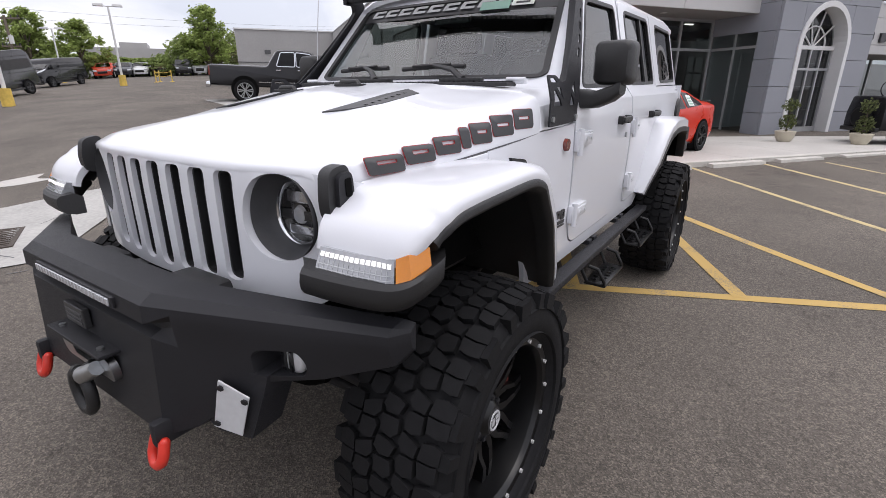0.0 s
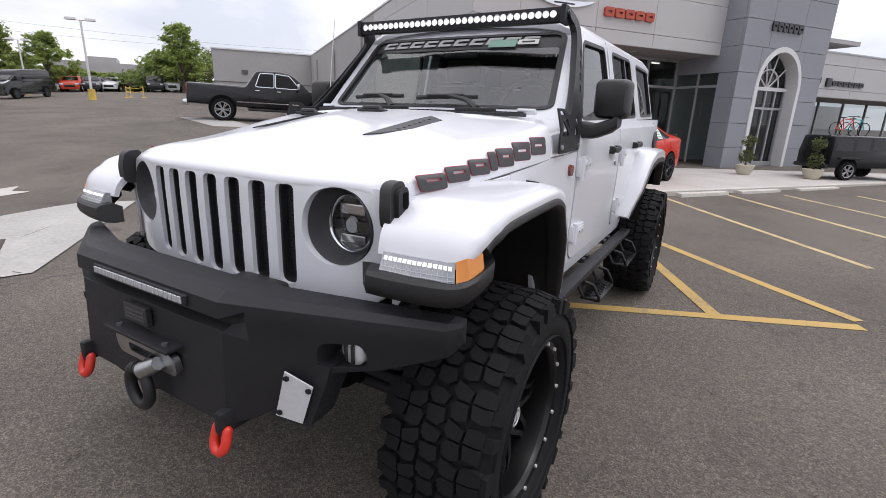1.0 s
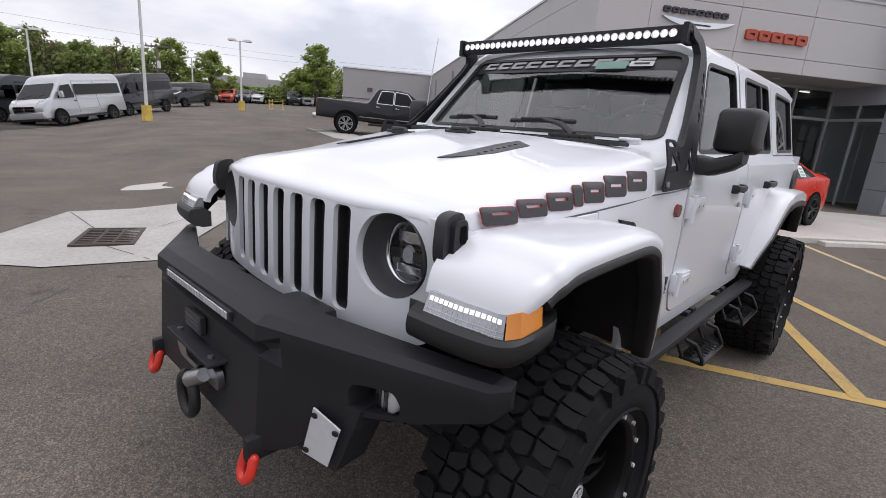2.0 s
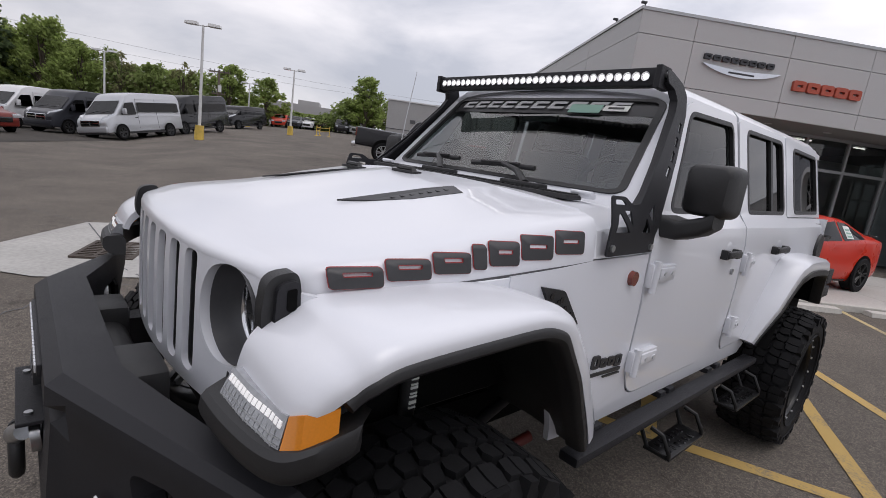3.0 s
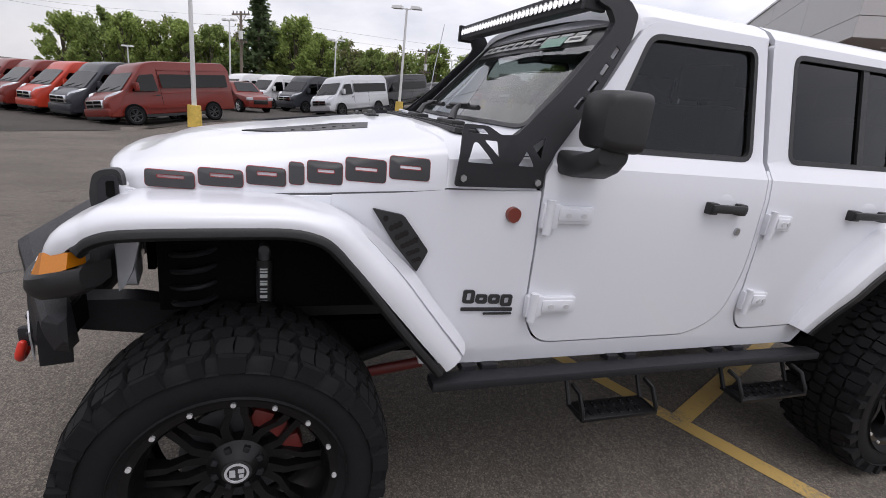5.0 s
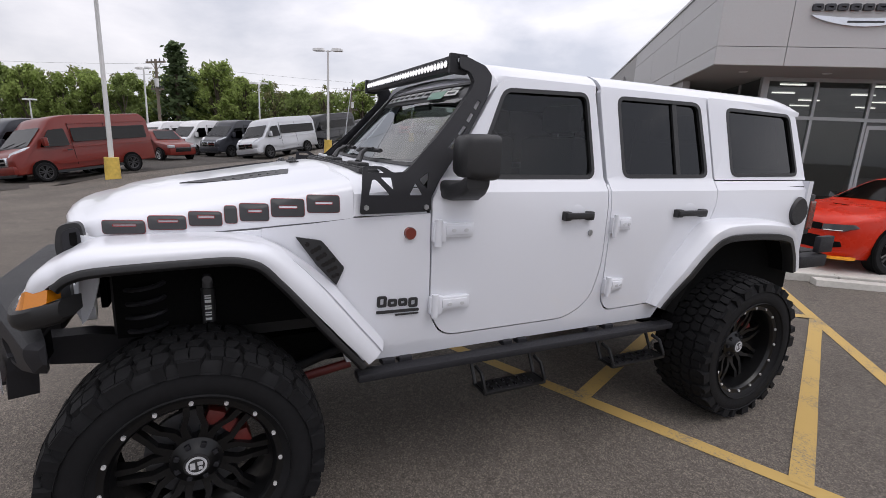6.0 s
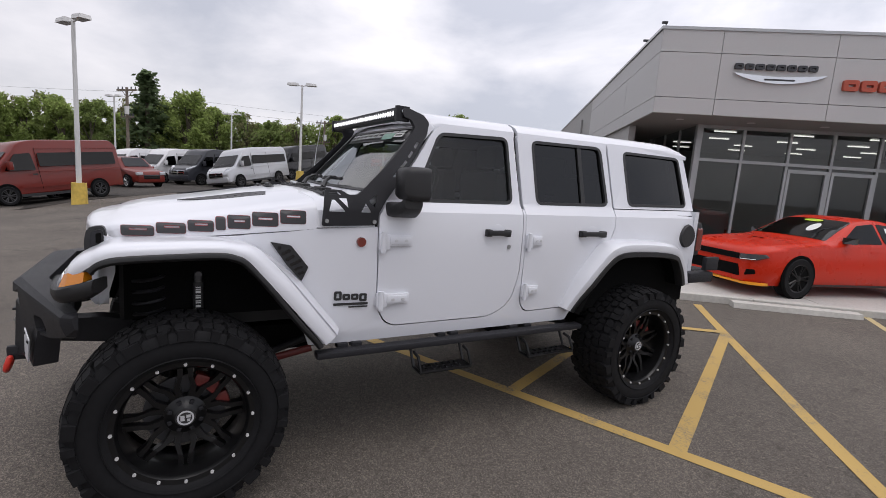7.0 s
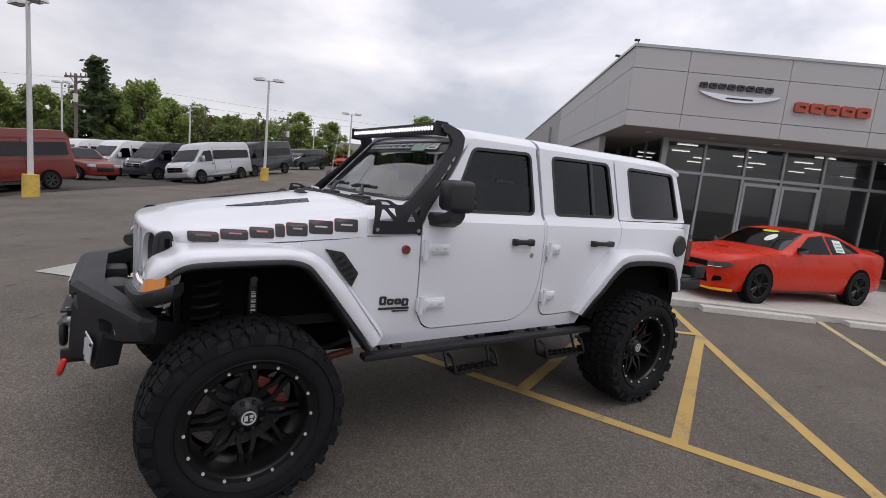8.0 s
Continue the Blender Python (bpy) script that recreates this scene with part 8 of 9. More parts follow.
def muscle_sedan(at):
    """Orange-red four-door sedan with black wheels, a hood scoop and an orange lip guard, skinned over stations along its length."""
    c = thing("muscle_sedan", "orange-red four-door muscle sedan with black wheels on the pavement", "car", at)
    L = 5.04
    Y = [0.0, 0.05, 0.14, 0.35, 0.8, 1.3, 1.68, 2.1, 2.55, 2.95, 3.4, 3.95, 4.40, 4.85, 5.0, L]
    ZT = [0.74, 0.82, 0.875, 0.915, 0.955, 0.995, 1.02, 1.23, 1.425, 1.478, 1.455, 1.31, 1.185, 1.165, 1.10, 0.96]
    WT = [0.60, 0.69, 0.77, 0.82, 0.84, 0.83, 0.82, 0.755, 0.69, 0.675, 0.68, 0.705, 0.75, 0.78, 0.76, 0.69]
    ZS = [0.69, 0.75, 0.80, 0.84, 0.89, 0.935, 0.965, 0.985, 1.0, 1.01, 1.03, 1.06, 1.08, 1.07, 1.01, 0.89]
    WS = [0.68, 0.78, 0.85, 0.905, 0.93, 0.92, 0.915, 0.915, 0.915, 0.92, 0.93, 0.945, 0.94, 0.88, 0.84, 0.78]
    WM = [0.70, 0.80, 0.87, 0.925, 0.95, 0.94, 0.935, 0.935, 0.935, 0.94, 0.95, 0.96, 0.955, 0.90, 0.86, 0.80]

    def at_(table, y):
        """A table along the length, eased over the neighbouring stations."""
        e = max(0.0, min(0.17, y, L - y))
        return float(sum(w * np.interp(y + e * d, Y, table) for d, w in ((-1, 0.15), (-0.5, 0.22), (0, 0.26), (0.5, 0.22), (1, 0.15))))


    def side_x(y, z):
        zs, zt = at_(ZS, y), at_(ZT, y)
        if z >= zs:
            return at_(WS, y) + (at_(WT, y) - at_(WS, y)) * min(1.0, (z - zs) / max(0.02, zt - 0.05 - zs))
        return float(np.interp(z, [0.2, 0.30, 0.45, 0.62, zs], [0.90 * at_(WM, y), 0.965 * at_(WM, y), at_(WM, y), at_(WM, y), at_(WS, y)]))

    def top_z(u, y):
        return at_(ZT, y) - float(np.interp(abs(u), [0, 0.5, 0.85, 1], [0, 0.004, 0.018, 0.05]))

    rings = []
    for y in np.unique(np.concatenate([np.array(Y), np.linspace(0.2, 4.9, 40)])):
        y = float(y)
        zs, zt, wt, ws, wm = at_(ZS, y), at_(ZT, y), at_(WT, y), at_(WS, y), at_(WM, y)
        up = zt - 0.05
        low = 0.20 + 0.05 * max(0.0, 1 - y / 0.3) + 0.10 * max(0.0, (y - 4.5) / 0.54)
        half = [(0, zt), (0.5 * wt, zt - 0.004), (0.85 * wt, zt - 0.018), (0.96 * wt, zt - 0.033), (wt, up), (wt + (ws - wt) * 0.5, up + (zs - up) * 0.5), (ws, zs), (ws + (wm - ws) * 0.7, zs - 0.05), (wm, 0.58), (wm, 0.45), (0.965 * wm, 0.31), (0.90 * wm, low)]
        rings.append([(x, y, z) for x, z in mirror_half_list(half)])
    bm = bmesh.new()
    loft(bm, rings)
    part("body", bm, ORANGE, c, smooth=60)

    def on_side(outline, s, proud=0.006, cuts=()):
        return sheet(outline, (), [("v", 1.1), ("v", 1.2), ("v", 1.3)] + [("u", 1.5 + 0.1 * q) for q in range(26)], lambda y, z: (s * (side_x(y, z) + proud), y, z), 0.004, (-s, 0, 0))

    def on_top(outline, lift=0.008):
        return sheet(outline, (), [("u", q) for q in (-0.85, -0.5, 0, 0.5, 0.85)] + [("v", q) for q in (1.9, 2.1, 2.3)], lambda u, y: (u * at_(WT, y), y, top_z(u, y) + lift), 0.004, (0, 0.5, -0.7))

    w = part("windshield", on_top(rounded([(-0.93, 1.72), (-0.90, 2.50), (0.90, 2.50), (0.93, 1.72)], 0.06)), GLASS_SCREEN, c, "raked dark windshield", smooth=40)
    part("rear_window", on_top(rounded([(-0.88, 3.50), (-0.86, 4.28), (0.86, 4.28), (0.88, 3.50)], 0.06)), GLASS_CAR, c, smooth=40)
    part("price_sticker", on_top([(0.26 * math.cos(2 * math.pi * k / 20), 2.40 + 0.055 * math.sin(2 * math.pi * k / 20)) for k in range(20)], 0.016), surface("lime_sticker", (0.50, 0.68, 0.05), 0.5), w, "lime green oval sticker")
    part("paper", on_top([(0.30 + 0.13 * math.cos(2 * math.pi * k / 16), 2.12 + 0.16 * math.sin(2 * math.pi * k / 16)) for k in range(16)], 0.016), STICKER, w, "white paper on the dash")
    for s in (1, -1):
        for a in ([(1.98, 1.005), (2.52, 1.335), (2.95, 1.385), (2.99, 1.03)], [(3.06, 1.035), (3.02, 1.385), (3.42, 1.357), (3.86, 1.20), (3.95, 1.10)]):
            part("side_window", on_side(rounded(a, 0.04), s, 0.008), GLASS_CAR, c, "dark side window", smooth=40)
        part("window_paper", on_side([(3.20, 1.08), (3.20, 1.32), (3.46, 1.31), (3.46, 1.08)], s, 0.013), STICKER, c, "white window sticker")
        for k in range(3):
            part("paper_print", on_side([(3.24, 1.11 + k * 0.06), (3.24, 1.14 + k * 0.06), (3.42, 1.14 + k * 0.06), (3.42, 1.11 + k * 0.06)], s, 0.018), GREEN_FILM, c)
        for y in (1.92, 3.02, 3.98):
            part("door_gap", on_side([(y, 0.36), (y + 0.02, 0.97), (y + 0.028, 0.97), (y + 0.008, 0.36)], s, 0.001), DARK_VOID, c)
        for y in (2.70, 3.74):
            h = on_side(rounded([(y, 0.86), (y, 0.895), (y + 0.19, 0.895), (y + 0.19, 0.86)], 0.012), s, 0.02)
            part("handle", h, ORANGE, c)
        part("sill", on_side([(1.42, 0.205), (1.42, 0.25), (3.62, 0.25), (3.62, 0.205)], s, 0.008), BLACK_PLASTIC, c)
        m = bmesh.new()
        loft(m, [[(s * 0.86, 2.02, 1.015), (s * 0.86, 2.02, 1.12), (s * 0.86, 2.12, 1.10), (s * 0.86, 2.12, 1.015)], [(s * 1.06, 2.03, 1.015), (s * 1.07, 2.05, 1.12), (s * 1.06, 2.14, 1.12), (s * 1.05, 2.14, 1.015)]])
        soften(m, 0.02)
        part("mirror", m, BLACK_GLOSS, c, smooth=40)
        for y in (0.98, 4.05):
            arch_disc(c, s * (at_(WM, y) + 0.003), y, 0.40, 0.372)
            road_wheel(c, s * (at_(WM, y) - 0.105), y, 0.362, 0.25, WHEEL_BLACK, 5)

    def nose_y(x, z):
        x = abs(x)
        return float(np.interp(x, [0, 0.60, 0.70, 0.80, 0.87, 0.925], [-0.004, -0.002, 0.01, 0.055, 0.14, 0.35])) - 0.010 + 0.3 * max(0.0, z - 0.66)

    def on_nose(outline, proud=0.0):
        return sheet(outline, (), [("u", q) for q in (-0.87, -0.8, -0.7, -0.6, 0.6, 0.7, 0.8, 0.87)], lambda x, z: (x, nose_y(x, z) - proud, z), 0.05, (0, 1, 0))
    part("upper_grille", on_nose(rounded([(-0.54, 0.625), (-0.54, 0.725), (0.54, 0.725), (0.54, 0.625)], 0.015), 0.016), DARK_VOID, c, "narrow black grille")
    # flat black sheets stand in for shade in the intakes and scoop mouth
    part("lower_grille", on_nose(rounded([(-0.60, 0.33), (-0.54, 0.53), (0.54, 0.53), (0.60, 0.33)], 0.02)), DARK_VOID, c, "wide black lower intake")
    for s in (1, -1):
        part("headlight", on_nose(rounded([(s * 0.57, 0.625), (s * 0.57, 0.722), (s * 0.88, 0.752), (s * 0.905, 0.70), (s * 0.85, 0.645)], 0.012), 0.03), BLACK_GLOSS, c, "smoked headlight")
        part("running_light", on_nose([(s * 0.60, 0.634), (s * 0.60, 0.643), (s * 0.83, 0.658), (s * 0.83, 0.649)], 0.036), DRL_ON, c)
        part("side_intake", on_nose(rounded([(s * 0.69, 0.36), (s * 0.71, 0.47), (s * 0.81, 0.48), (s * 0.82, 0.40)], 0.02)), DARK_VOID, c)
    lip = bmesh.new()
    rr = []
    for x in np.linspace(-0.90, 0.90, 17):
        y = nose_y(float(x), 0.3)
        rr.append([(x, y - 0.03, 0.205), (x, y - 0.03, 0.238), (x, y + 0.10, 0.25), (x, y + 0.10, 0.205)])
    loft(lip, rr)
    part("lip_guard", lip, ORANGE_LIP, c, "bright orange lip guard")
    sc = bmesh.new()
    loft(sc, [[(-0.17, 1.00, 0.92), (-0.15, 1.00, 0.985), (0.15, 1.00, 0.985), (0.17, 1.00, 0.92)], [(-0.20, 1.45, 0.97), (-0.19, 1.45, 1.004), (0.19, 1.45, 1.004), (0.20, 1.45, 0.97)]])
    part("hood_scoop", sc, ORANGE, c)
    panel_box("scoop_mouth", c, -0.13, 0.13, 0.992, 1.004, 0.955, 0.978, DARK_VOID, 0.0)
    panel_box("spoiler", c, -0.74, 0.74, 4.80, 4.93, 1.155, 1.18, BLACK_GLOSS, 0.010, "black tail spoiler")
    panel_box("tail_light", c, -0.72, 0.72, 4.99, 5.05, 0.85, 0.93, RED_LENS, 0.02)
    return c


muscle_sedan(facing(-1.34, 7.69, (-0.2656, -0.9641), 0.168, 0.87) @ Matrix.Diagonal((1, 0.92, 1, 1)))


def dark_offroader(at):
    """Black soft-roader with two bicycles on its roof, parked by the entrance."""
    c = thing("black_off_roader", "black boxy off-roader with a spare wheel, parked by the entrance", "car", at)
    L, hw = 4.3, 0.84
    prof = rounded([(0.02, 0.50, 0.05), (0.0, 0.95, 0.06), (0.10, 1.08, 0.06), (1.20, 1.16, 0.05), (1.52, 1.72, 0.06), (1.62, 1.78, 0.05), (L - 0.3, 1.78, 0.08), (L - 0.22, 1.14, 0.04), (L - 0.22, 0.50, 0.05)], 0.05, 4)
    part("body", skin(prof, hw, 0.14, 1.1, None, 0.05), VAN_BLACK, c, smooth=35)
    for s in (1, -1):
        for a in ([(1.55, 1.2), (1.72, 1.68), (2.25, 1.68), (2.25, 1.2)], [(2.38, 1.2), (2.38, 1.68), (3.0, 1.68), (3.05, 1.2)], [(3.18, 1.2), (3.15, 1.68), (3.85, 1.68), (3.92, 1.2)]):
            part("side_window", side_sheet(rounded(a, 0.05), hw, 0.14, 1.1, s, None), GLASS_SCREEN, c)
        for y in (0.75, 3.25):
            arch_disc(c, s * (hw + 0.002), y, 0.46, 0.46)
            road_wheel(c, s * (hw - 0.04), y, 0.38, 0.26, STEEL, 5)
        panel_box("fender", c, s * 0.82, s * 0.98, 2.75, 3.75, 0.86, 0.94, BLACK_PLASTIC, 0.03)
    sp = bmesh.new()
    lathe(sp, [(0.0, 0.12), (0.24, 0.12), (0.30, 0.14), (0.38, 0.10), (0.38, -0.08), (0.2, -0.1)], 28, m=Matrix.Translation((0.0, L - 0.12, 1.0)) @ Matrix.Rotation(radians(90), 4, "Z"))
    part("spare_wheel", sp, RUBBER, c, smooth=40)
    panel_box("rear_bumper", c, -0.8, 0.8, L - 0.25, L - 0.08, 0.46, 0.62, BLACK_PLASTIC, 0.03)
    return c


def bicycle(at, paint, label):
    b = thing("bicycle", label, "bicycle", at, "roof bicycles")
    for y in (0.0, 1.05):
        w = bmesh.new()
        tube(w, [(0, y + 0.33 * math.cos(a), 0.33 + 0.33 * math.sin(a)) for a in [2 * math.pi * k / 28 for k in range(29)]], 0.02, 6)
        part("wheel", w, RUBBER, b, smooth=50)
    f = bmesh.new()
    P = {"bb": (0, 0.45, 0.30), "seat": (0, 0.32, 0.82), "head": (0, 0.85, 0.80), "rear": (0, 0.0, 0.33), "front": (0, 1.05, 0.33)}
    for a, c in (("bb", "seat"), ("bb", "head"), ("seat", "head"), ("bb", "rear"), ("seat", "rear"), ("head", "front")):
        rod(f, P[a], P[c], 0.022, seg=8)
    part("frame", f, paint, b, smooth=50)
    h = bmesh.new()
    rod(h, (-0.28, 0.86, 0.95), (0.28, 0.86, 0.95), 0.015, seg=8)
    rod(h, (0, 0.85, 0.8), (0, 0.86, 0.95), 0.018, seg=8)
    part("handlebar", h, BLACK_PLASTIC, b)
    s = bmesh.new()
    box(s, -0.06, 0.06, 0.18, 0.42, 0.86, 0.90, 0.015)
    rod(s, (0, 0.32, 0.8), (0, 0.30, 0.88), 0.014, seg=8)
    part("saddle", s, BLACK_PLASTIC, b)


dn, dl, dk = Vector((0.80, 0.60)), Vector((-0.60, 0.80)), 0.62
dp = Vector((5.40, 16.1))
dark_offroader(facing(dp.x, dp.y, (dn.x, dn.y), 0.168, dk))
for (paint, lab), back, off in zip(((RED_HOOK, "red mountain bicycle on a roof rack"), (BLUE_BIKE, "teal mountain bicycle on a roof rack")), (3.65, 2.75), (-0.17, 0.10)):
    q = dp - dn * back * dk + dl * off
    bicycle(Matrix.Translation((q.x, q.y, 0.168 + 1.77 * dk)) @ Matrix.Rotation(math.atan2(-dn.x, dn.y), 4, "Z") @ Matrix.Diagonal((0.52, 0.52, 0.52, 1)), paint, lab)
# ---- lamp posts, poles, trees ----
def lamp_post(x, y, h, heads, turn, arm=0.75):
    p = thing("street_lamp", "white steel car-park lamp post on a yellow concrete base", "street lamp", pose(x, y, grade(x, y), 0, 0, turn), "car park lamps")
    b = bmesh.new()
    rod(b, (0, 0, -0.05), (0, 0, 0.75), 0.25, 0.23, 24)
    part("base", b, YELLOW_BASE, p, "chipped yellow concrete base", smooth=40)
    b = bmesh.new()
    rod(b, (0, 0, 0.75), (0, 0, h), 0.085, 0.06, 14)
    part("pole", b, POLE, p, smooth=50)
    for s in heads:
        b = bmesh.new()
        rod(b, (0, 0, h - 0.05), (s * arm, 0, h + 0.02), 0.03, seg=8)
        part("arm", b, POLE, p)
        b = bmesh.new()
        loft(b, [[(s * (arm - 0.32), -0.18, h - 0.04), (s * (arm - 0.32), 0.18, h - 0.04), (s * (arm - 0.30), 0.15, h + 0.12), (s * (arm - 0.30), -0.15, h + 0.12)], [(s * (arm + 0.32), -0.18, h - 0.04), (s * (arm + 0.32), 0.18, h - 0.04), (s * (arm + 0.28), 0.15, h + 0.10), (s * (arm + 0.28), -0.15, h + 0.10)]])
        head = part("lamp_head", b, POLE, p, "flat box lamp head")
        b = bmesh.new()
        box(b, s * arm - 0.26, s * arm + 0.26, -0.14, 0.14, h - 0.055, h - 0.042)
        part("lens", b, CLEAR_LENS, head)


def post_to(x, y, top, turn, arm=0.6):
    x, y = swing(x, y)
    lamp_post(x, y, top + 0.05 * math.hypot(x - 2, y) - grade(x, y), (1, -1), turn, arm)


for x, y, top, turn in ((-18.2, -0.33, 4.98, 30), (-27.2, 9.6, 5.15, 55), (-38.9, 18.6, 4.8, 55), (-46.5, 9.8, 3.7, 50), (-47.5, 1.7, 4.05, 40), (-55.4, 23.0, 3.7, 50), (-46.4, -13.2, 3.25, 40), (-58.0, -6.2, 0.6, 40)):
    post_to(x, y, top, turn)


def utility_pole(x, y, h):
    p = thing("utility_pole", "weathered wooden utility pole with cross arms", "pole", pose(x, y, grade(x, y), 0, 0, 40))
    b = bmesh.new()
    rod(b, (0, 0, -0.2), (0, 0, h), 0.16, 0.11, 10)
    part("pole", b, WOOD_POLE, p, smooth=50)
    for z, w in ((h - 0.25, 1.25), (h - 2.6, 0.8)):
        b = bmesh.new()
        box(b, -w, w, -0.08, 0.08, z - 0.07, z + 0.07)
        arm = part("cross_arm", b, WOOD_POLE, p)
        for k in (-0.9, -0.45, 0.45, 0.9):
            q = bmesh.new()
            rod(q, (k * w, 0, z + 0.07), (k * w, 0, z + 0.30), 0.06, 0.04, 8)
            part("insulator", q, SIGN_DARK, arm)
        for sgn in (1, -1):
            q = bmesh.new()
            rod(q, (sgn * w * 0.6, 0.05, z), (0, 0.05, z - 0.7), 0.03, seg=6)
            part("brace", q, WOOD_POLE, arm)
    b = bmesh.new()
    rod(b, (0.3, -0.25, h - 2.4), (0.3, -0.25, h - 1.7), 0.18, seg=12)
    part("transformer", b, POLE, p, smooth=40)


utility_pole(*swing(-50.1, 2.6), 7.7 - grade(*swing(-50.1, 2.6)))
utility_pole(*swing(-56.0, 21.0), 6.0)
for x, y in ((-42.3, 23.3), (-41.6, 24.5), (-43.2, 24.2)):
    x, y = swing(x, y)
    s = thing("stanchion", "short post with a yellow barrier rope", "stanchion", pose(x, y, grade(x, y)), "barrier posts")
    b = bmesh.new()
    rod(b, (0, 0, 0), (0, 0, 0.95), 0.04, seg=10)
    lathe(b, [(0.18, 0.0), (0.16, 0.05), (0.0, 0.06)], 14, m=Matrix.Rotation(radians(-90), 4, "Y"))
    part("post", b, YELLOW_BASE, s, smooth=50)
rope = bmesh.new()
for z in (0.55, 0.85):
    tube(rope, [(*swing(x, y), grade(*swing(x, y)) + z - d) for x, y, d in ((-43.2, 24.2, 0), (-42.75, 23.75, 0.12), (-42.3, 23.3, 0), (-41.95, 23.9, 0.1), (-41.6, 24.5, 0))], 0.025, 6)
single("barrier_rope", rope, YELLOW_BASE, "yellow barrier rope hung between posts", "rope")


def tree_mesh(seed, h, spread, kind):
    """Trunk with limbs and a crown of leaf clumps of uneven outline. Returns trunk and crown meshes."""
    rnd = random.Random(seed)
    t, c = bmesh.new(), bmesh.new()
    if kind == "pine":
        tube(t, [(0, 0, 0), (0.02, 0, h * 0.5), (0, 0, h * 0.97)], [0.16, 0.10, 0.02], 8)
        for i in range(26):
            z = h * (0.12 + 0.86 * i / 26)
            reach = spread * (1 - (z / h)) ** 1.1 * rnd.uniform(0.65, 1.15) + 0.10
            for k in range(7):
                a = rnd.uniform(0, 2 * math.pi)
                q = Vector((math.cos(a), math.sin(a), -0.22))
                for j in range(13):
                    p = Vector((0, 0, z)) + q * reach * rnd.uniform(0.25, 1.0) + Vector((rnd.gauss(0, 0.12), rnd.gauss(0, 0.12), rnd.gauss(0, 0.12)))
                    leaf(c, p, rnd, 0.15)
        return t, c
    tube(t, [(0, 0, -0.1), (rnd.uniform(-0.1, 0.1), rnd.uniform(-0.1, 0.1), h * 0.3), (rnd.uniform(-0.3, 0.3), rnd.uniform(-0.3, 0.3), h * 0.75)], [0.22, 0.16, 0.05], 8)
    clumps = []
    low = 0.10 if kind == "bush" else 0.22
    for i in range(34 if kind != "twig" else 20):
        a = rnd.uniform(0, 2 * math.pi)
        z = h * (low + (0.97 - low) * (i + rnd.random()) / 34 if kind != "twig" else rnd.uniform(0.3, 0.97))
        full = math.sin(min(1.0, (z / h)) ** 0.8 * math.pi * 0.93 + 0.12)
        r = spread * full * rnd.uniform(0.35, 1.0)
        p = Vector((r * math.cos(a), r * math.sin(a), z))
        clumps.append((p, spread * rnd.uniform(0.14, 0.27)))
        if i % 2 == 0:
            tube(t, [(0, 0, max(0.2, z * 0.6)), tuple(p * 0.6 + Vector((0, 0, z * 0.34))), tuple(p)], [0.07, 0.045, 0.02], 5)
    per = 46 if kind != "twig" else 12
    for p, r in clumps:
        for sub in range(5):
            o = Vector((rnd.gauss(0, 1), rnd.gauss(0, 1), rnd.gauss(0, 0.8))).normalized() * r * rnd.uniform(0.4, 1.25)
            rr = r * rnd.uniform(0.4, 0.75)
            for _ in range(per):
                v = Vector((rnd.gauss(0, 1), rnd.gauss(0, 1), rnd.gauss(0, 1))).normalized() * rr * rnd.uniform(0.2, 1.25)
                leaf(c, p + o + v, rnd, 0.15)
    return t, c


PROTOS = {}


def tree(x, y, h, kind="broad", mat_=None, spread=None, seed=None):
    """Trees of one kind share a few meshes; each stands on the lot's grade."""
    rnd = random.Random(int(x * 13 + y * 7))
    seed = rnd.randrange(3) if seed is None else seed
    key = (kind, seed)
    if key not in PROTOS:
        t, c = tree_mesh(seed * 7 + len(kind), 8.0, {"broad": 2.9, "pine": 2.0, "bush": 3.2, "twig": 2.2}[kind], kind)
        PROTOS[key] = []
        for nm, bm in (("trunk", t), ("crown", c)):
            me = bpy.data.meshes.new(nm)
            bm.to_mesh(me)
            bm.free()
            me.materials.append(BARK if nm == "trunk" else {"broad": LEAF, "pine": LEAF_PINE, "bush": LEAF_DARK, "twig": LEAF_DRY}[kind])
            PROTOS[key].append((nm, me))
    k = h / 8.0
    w = k if spread is None else spread
    lab = {"broad": "leafy green deciduous tree in spring leaf", "pine": "tall dark conifer with drooping boughs", "bush": "dense dark green shrubby tree", "twig": "thin half-bare tree with sparse twigs"}[kind]
    ob = thing("tree", lab, "tree", Matrix.Translation((x, y, grade(x, y))) @ Matrix.Rotation(rnd.uniform(0, 6.28), 4, "Z") @ Matrix.Diagonal((w, w, k, 1)), "trees behind the lot")
    for nm, me in PROTOS[key]:
        o = new(nm, me)
        o.parent = ob
        if mat_ and nm == "crown":
            o.material_slots[0].link = "OBJECT"
            o.material_slots[0].material = mat_


def tree_to(x, y, top, kind, width):
    x, y = swing(x, y)
    a = math.degrees(math.atan2(y + 0.5, 2 - x))
    tree(x, y, top + lerp([(-30, 0.050), (-8, 0.054), (3, 0.058), (12, 0.046), (24, 0.029), (30, 0.026)], a) * math.hypot(x - 2, y) - grade(x, y), kind, spread=width * 1.12)


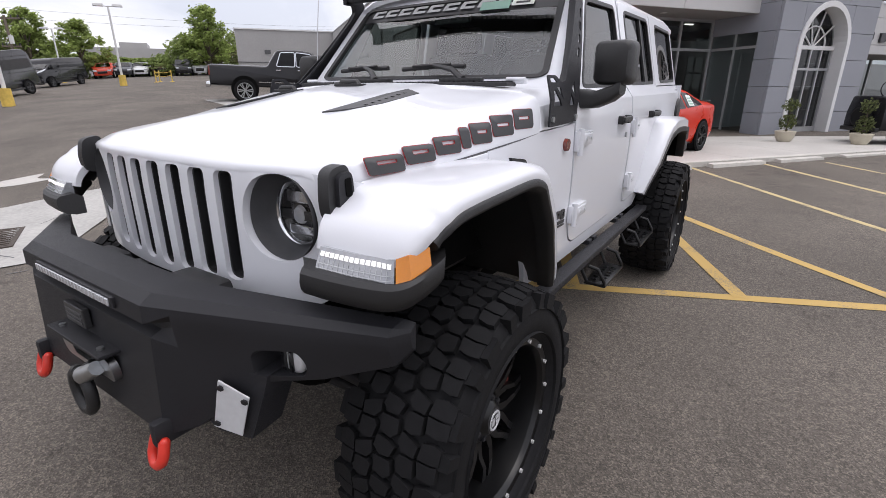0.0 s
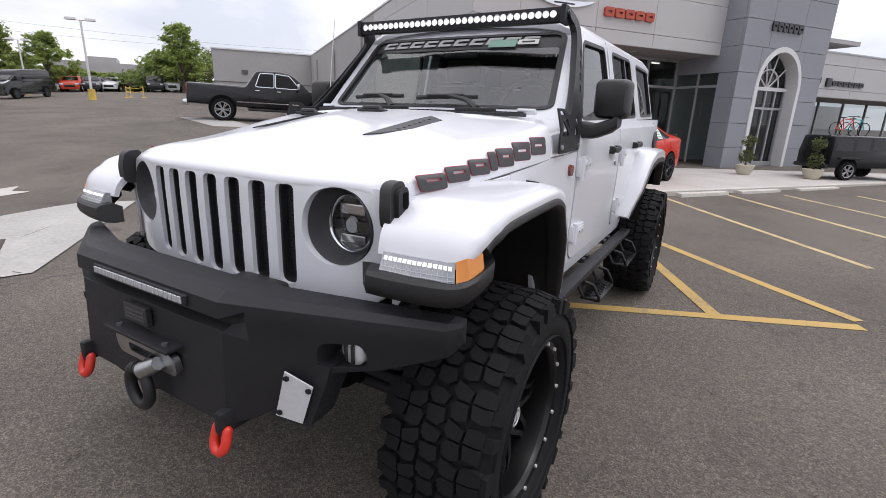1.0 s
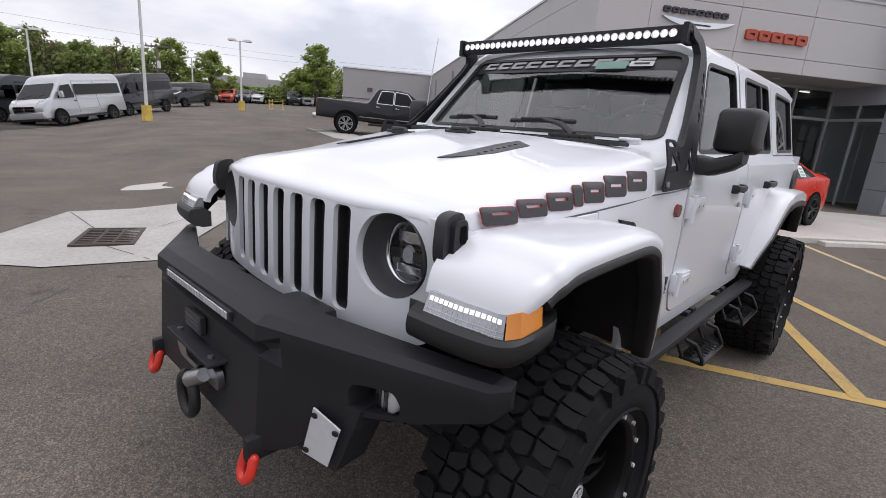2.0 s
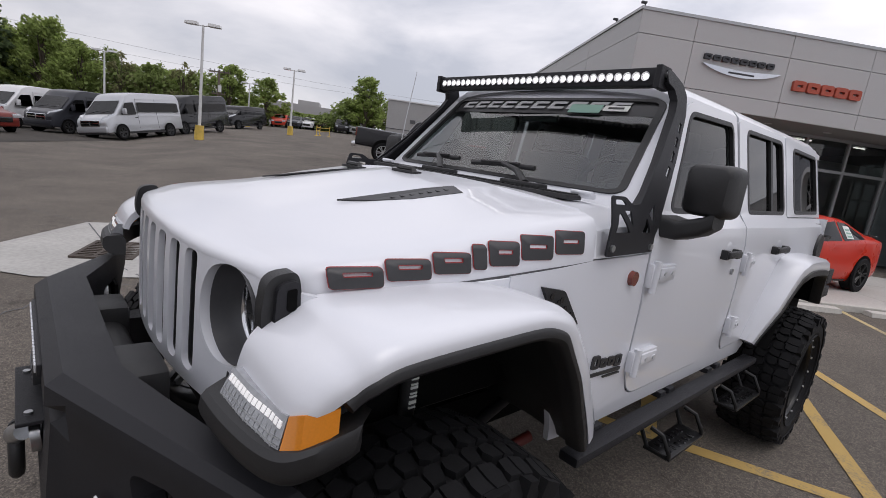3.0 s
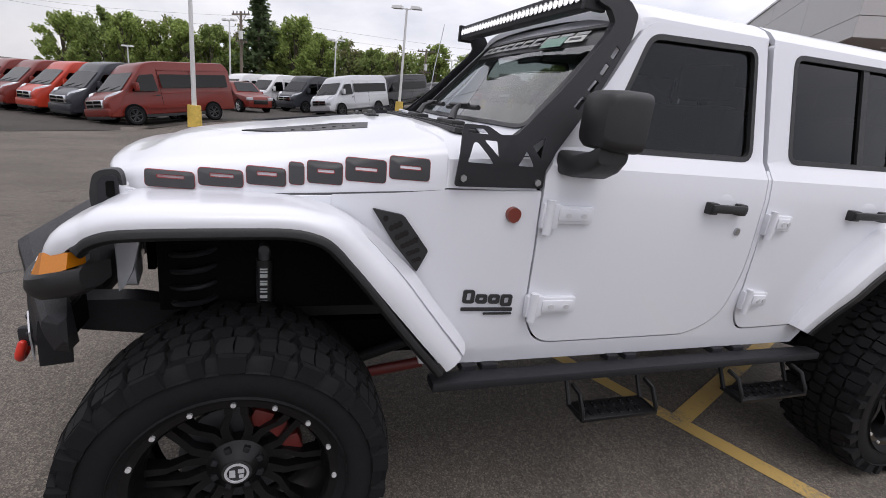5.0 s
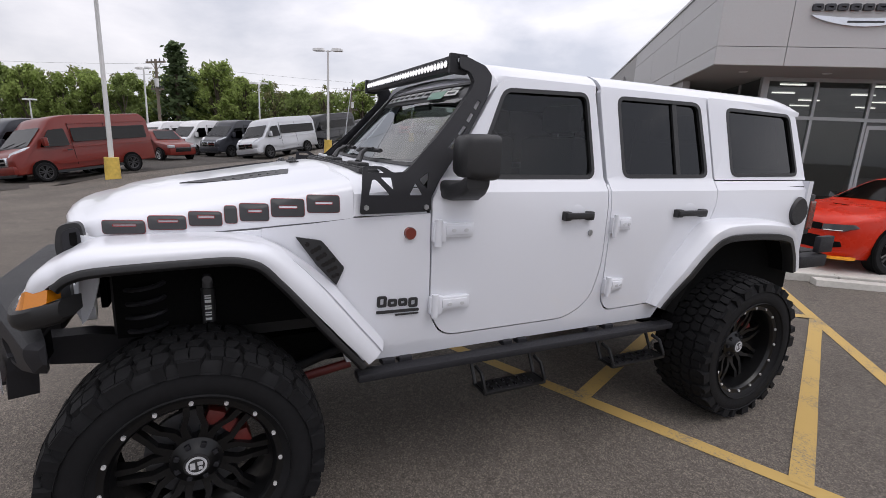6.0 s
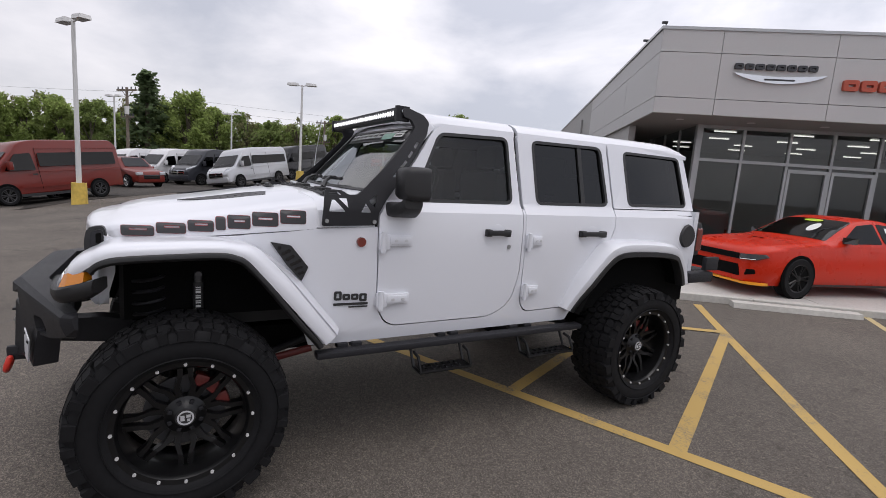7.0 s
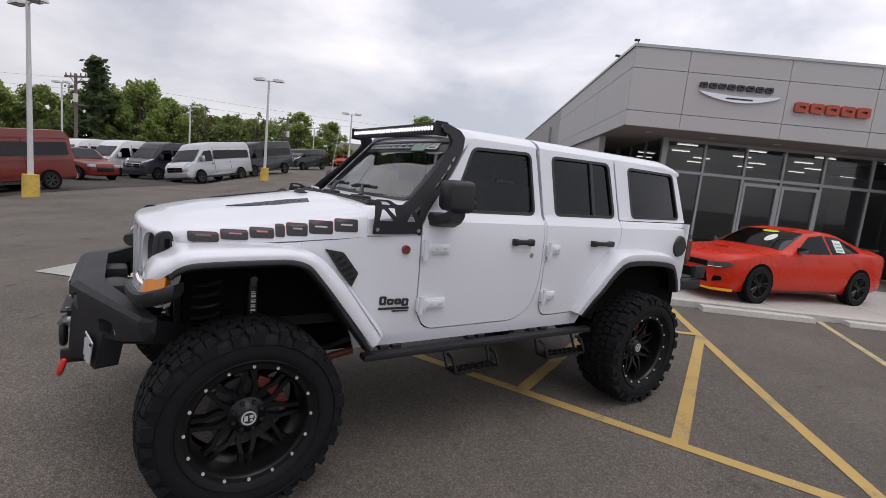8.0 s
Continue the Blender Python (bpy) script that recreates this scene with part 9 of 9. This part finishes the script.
tree_to(-69.8, 5.4, 8.6, "pine", 2.5)
for x, y, top, kind, width in ((-69.7, -7.6, 3.9, "broad", 1.0), (-69.9, -4.8, 3.1, "broad", 0.95), (-70.0, -1.8, 3.4, "broad", 1.0), (-70.0, 0.6, 3.8, "bush", 0.9), (-69.4, 9.5, 6.3, "broad", 1.25), (-68.9, 12.6, 4.7, "broad", 0.9), (-68.2, 16.0, 4.6, "twig", 0.9), (-67.5, 18.7, 4.3, "bush", 0.8), (-66.6, 21.7, 5.4, "twig", 0.9), (-65.2, 25.4, 6.7, "broad", 0.95), (-64.2, 28.2, 6.2, "broad", 0.9), (-61.5, 34.0, 2.4, "bush", 0.7), (-57.8, 40.2, 9.1, "broad", 1.1)):
    tree_to(x, y, top, kind, width)
# second row, filling the gaps behind
rnd = random.Random(77)
for k in range(24, 58):
    a = radians(-44 + k * 1.42)
    x, y = 2 - (75 + 5 * (k % 2)) * math.cos(a), -0.5 + (75 + 5 * (k % 2)) * math.sin(a)
    top = lerp([(-44, 2.2), (-24, 0.4), (-11, 1.4), (-7, 2.6), (0, 3.4), (8, 3.8), (14, 3.2), (22, 4.0), (23.5, 1.6), (31, 1.6), (32.5, 4.4), (36, 6.0)], math.degrees(a)) + rnd.uniform(0.2, 1.5)
    tree_to(x, y, top, rnd.choice(("broad", "bush", "broad", "twig")), rnd.uniform(0.9, 1.2))


def hedge():
    """Continuous low growth along the lot's far edge."""
    rnd = random.Random(21)
    bm = bmesh.new()
    line = [Vector(p) for p in ((-62, -62), (-74, -38), (-74, -15), (-71, 5), (-66, 20), (-64, 30), (-60, 44), (-50, 58))]
    for a, b in zip(line, line[1:]):
        n = int((b - a).length * 210)
        for _ in range(n):
            p = a.lerp(b, rnd.random()) + Vector((rnd.gauss(0, 1.2) - 1.5, rnd.gauss(0, 1.0)))
            top = lerp([(-30, 1.0), (-17, 1.6), (-10, 4.6), (-5, 6.2), (24, 6.2), (27, 2.2), (36, 2.2), (39, 5.0)], p.y) * 1.0 + 1.4 * noise.noise((p.x * 0.12, p.y * 0.12, 3.0)) + 0.6 * noise.noise((p.x * 0.5, p.y * 0.5, 7.0))
            p = Vector(swing(p.x, p.y))
            leaf(bm, Vector((p.x, p.y, grade(p.x, p.y) + max(0.1, rnd.random() ** 0.7 * top))), rnd, 0.26)
    single("shrub_belt", bm, LEAF_DARK, "belt of dense green shrubs along the far edge of the lot", "shrubs", kind="stuff")


hedge()
# far low building and roof beyond the trees
far = thing("distant_building", "low grey building far beyond the trees", "building", pose(*swing(-112, 62), grade(*swing(-112, 62)), 0, 0, 60))
b = bmesh.new()
box(b, -12, 12, -5, 5, 0, 6.2)
part("wall", b, BLOCK_GREY, far)
b = bmesh.new()
box(b, -5, 0, -4, 4, 6.2, 7.3)
part("roof_unit", b, BLOCK_GREY, far)
hut = thing("kiosk", "small building with a green hipped roof", "building", pose(*swing(-57.4, -18.6), grade(*swing(-57.4, -18.6)), 0, 0, 20))
b = bmesh.new()
box(b, -3, 3, -3, 3, 0, 2.6)
part("wall", b, TRIM_WHITE, hut)
b = bmesh.new()
loft(b, [[(-3.5, -3.5, 2.6), (3.5, -3.5, 2.6), (3.5, 3.5, 2.6), (-3.5, 3.5, 2.6)], [(-0.5, -0.3, 4.0), (0.5, -0.3, 4.0), (0.5, 0.3, 4.0), (-0.5, 0.3, 4.0)]])
part("roof", b, GRASS, hut, "green hipped roof")
wire = bmesh.new()
for z, o in ((-0.1, 0.0), (-1.0, 0.4)):
    a, c = Vector((*swing(-50.1, 2.6 + o), 7.4 + z)), Vector((-70, -45 + o, 9.0))
    tube(wire, [a.lerp(c, k / 10) - Vector((0, 0, 1.2 * math.sin(math.pi * k / 10))) for k in range(11)], 0.008, 5)
    c = Vector((-40, 62 + o, 10.0))
    tube(wire, [a.lerp(c, k / 10) - Vector((0, 0, 1.2 * math.sin(math.pi * k / 10))) for k in range(11)], 0.008, 5)
single("power_line", wire, SIGN_DARK, "thin black overhead power line", "cable", kind="structure")
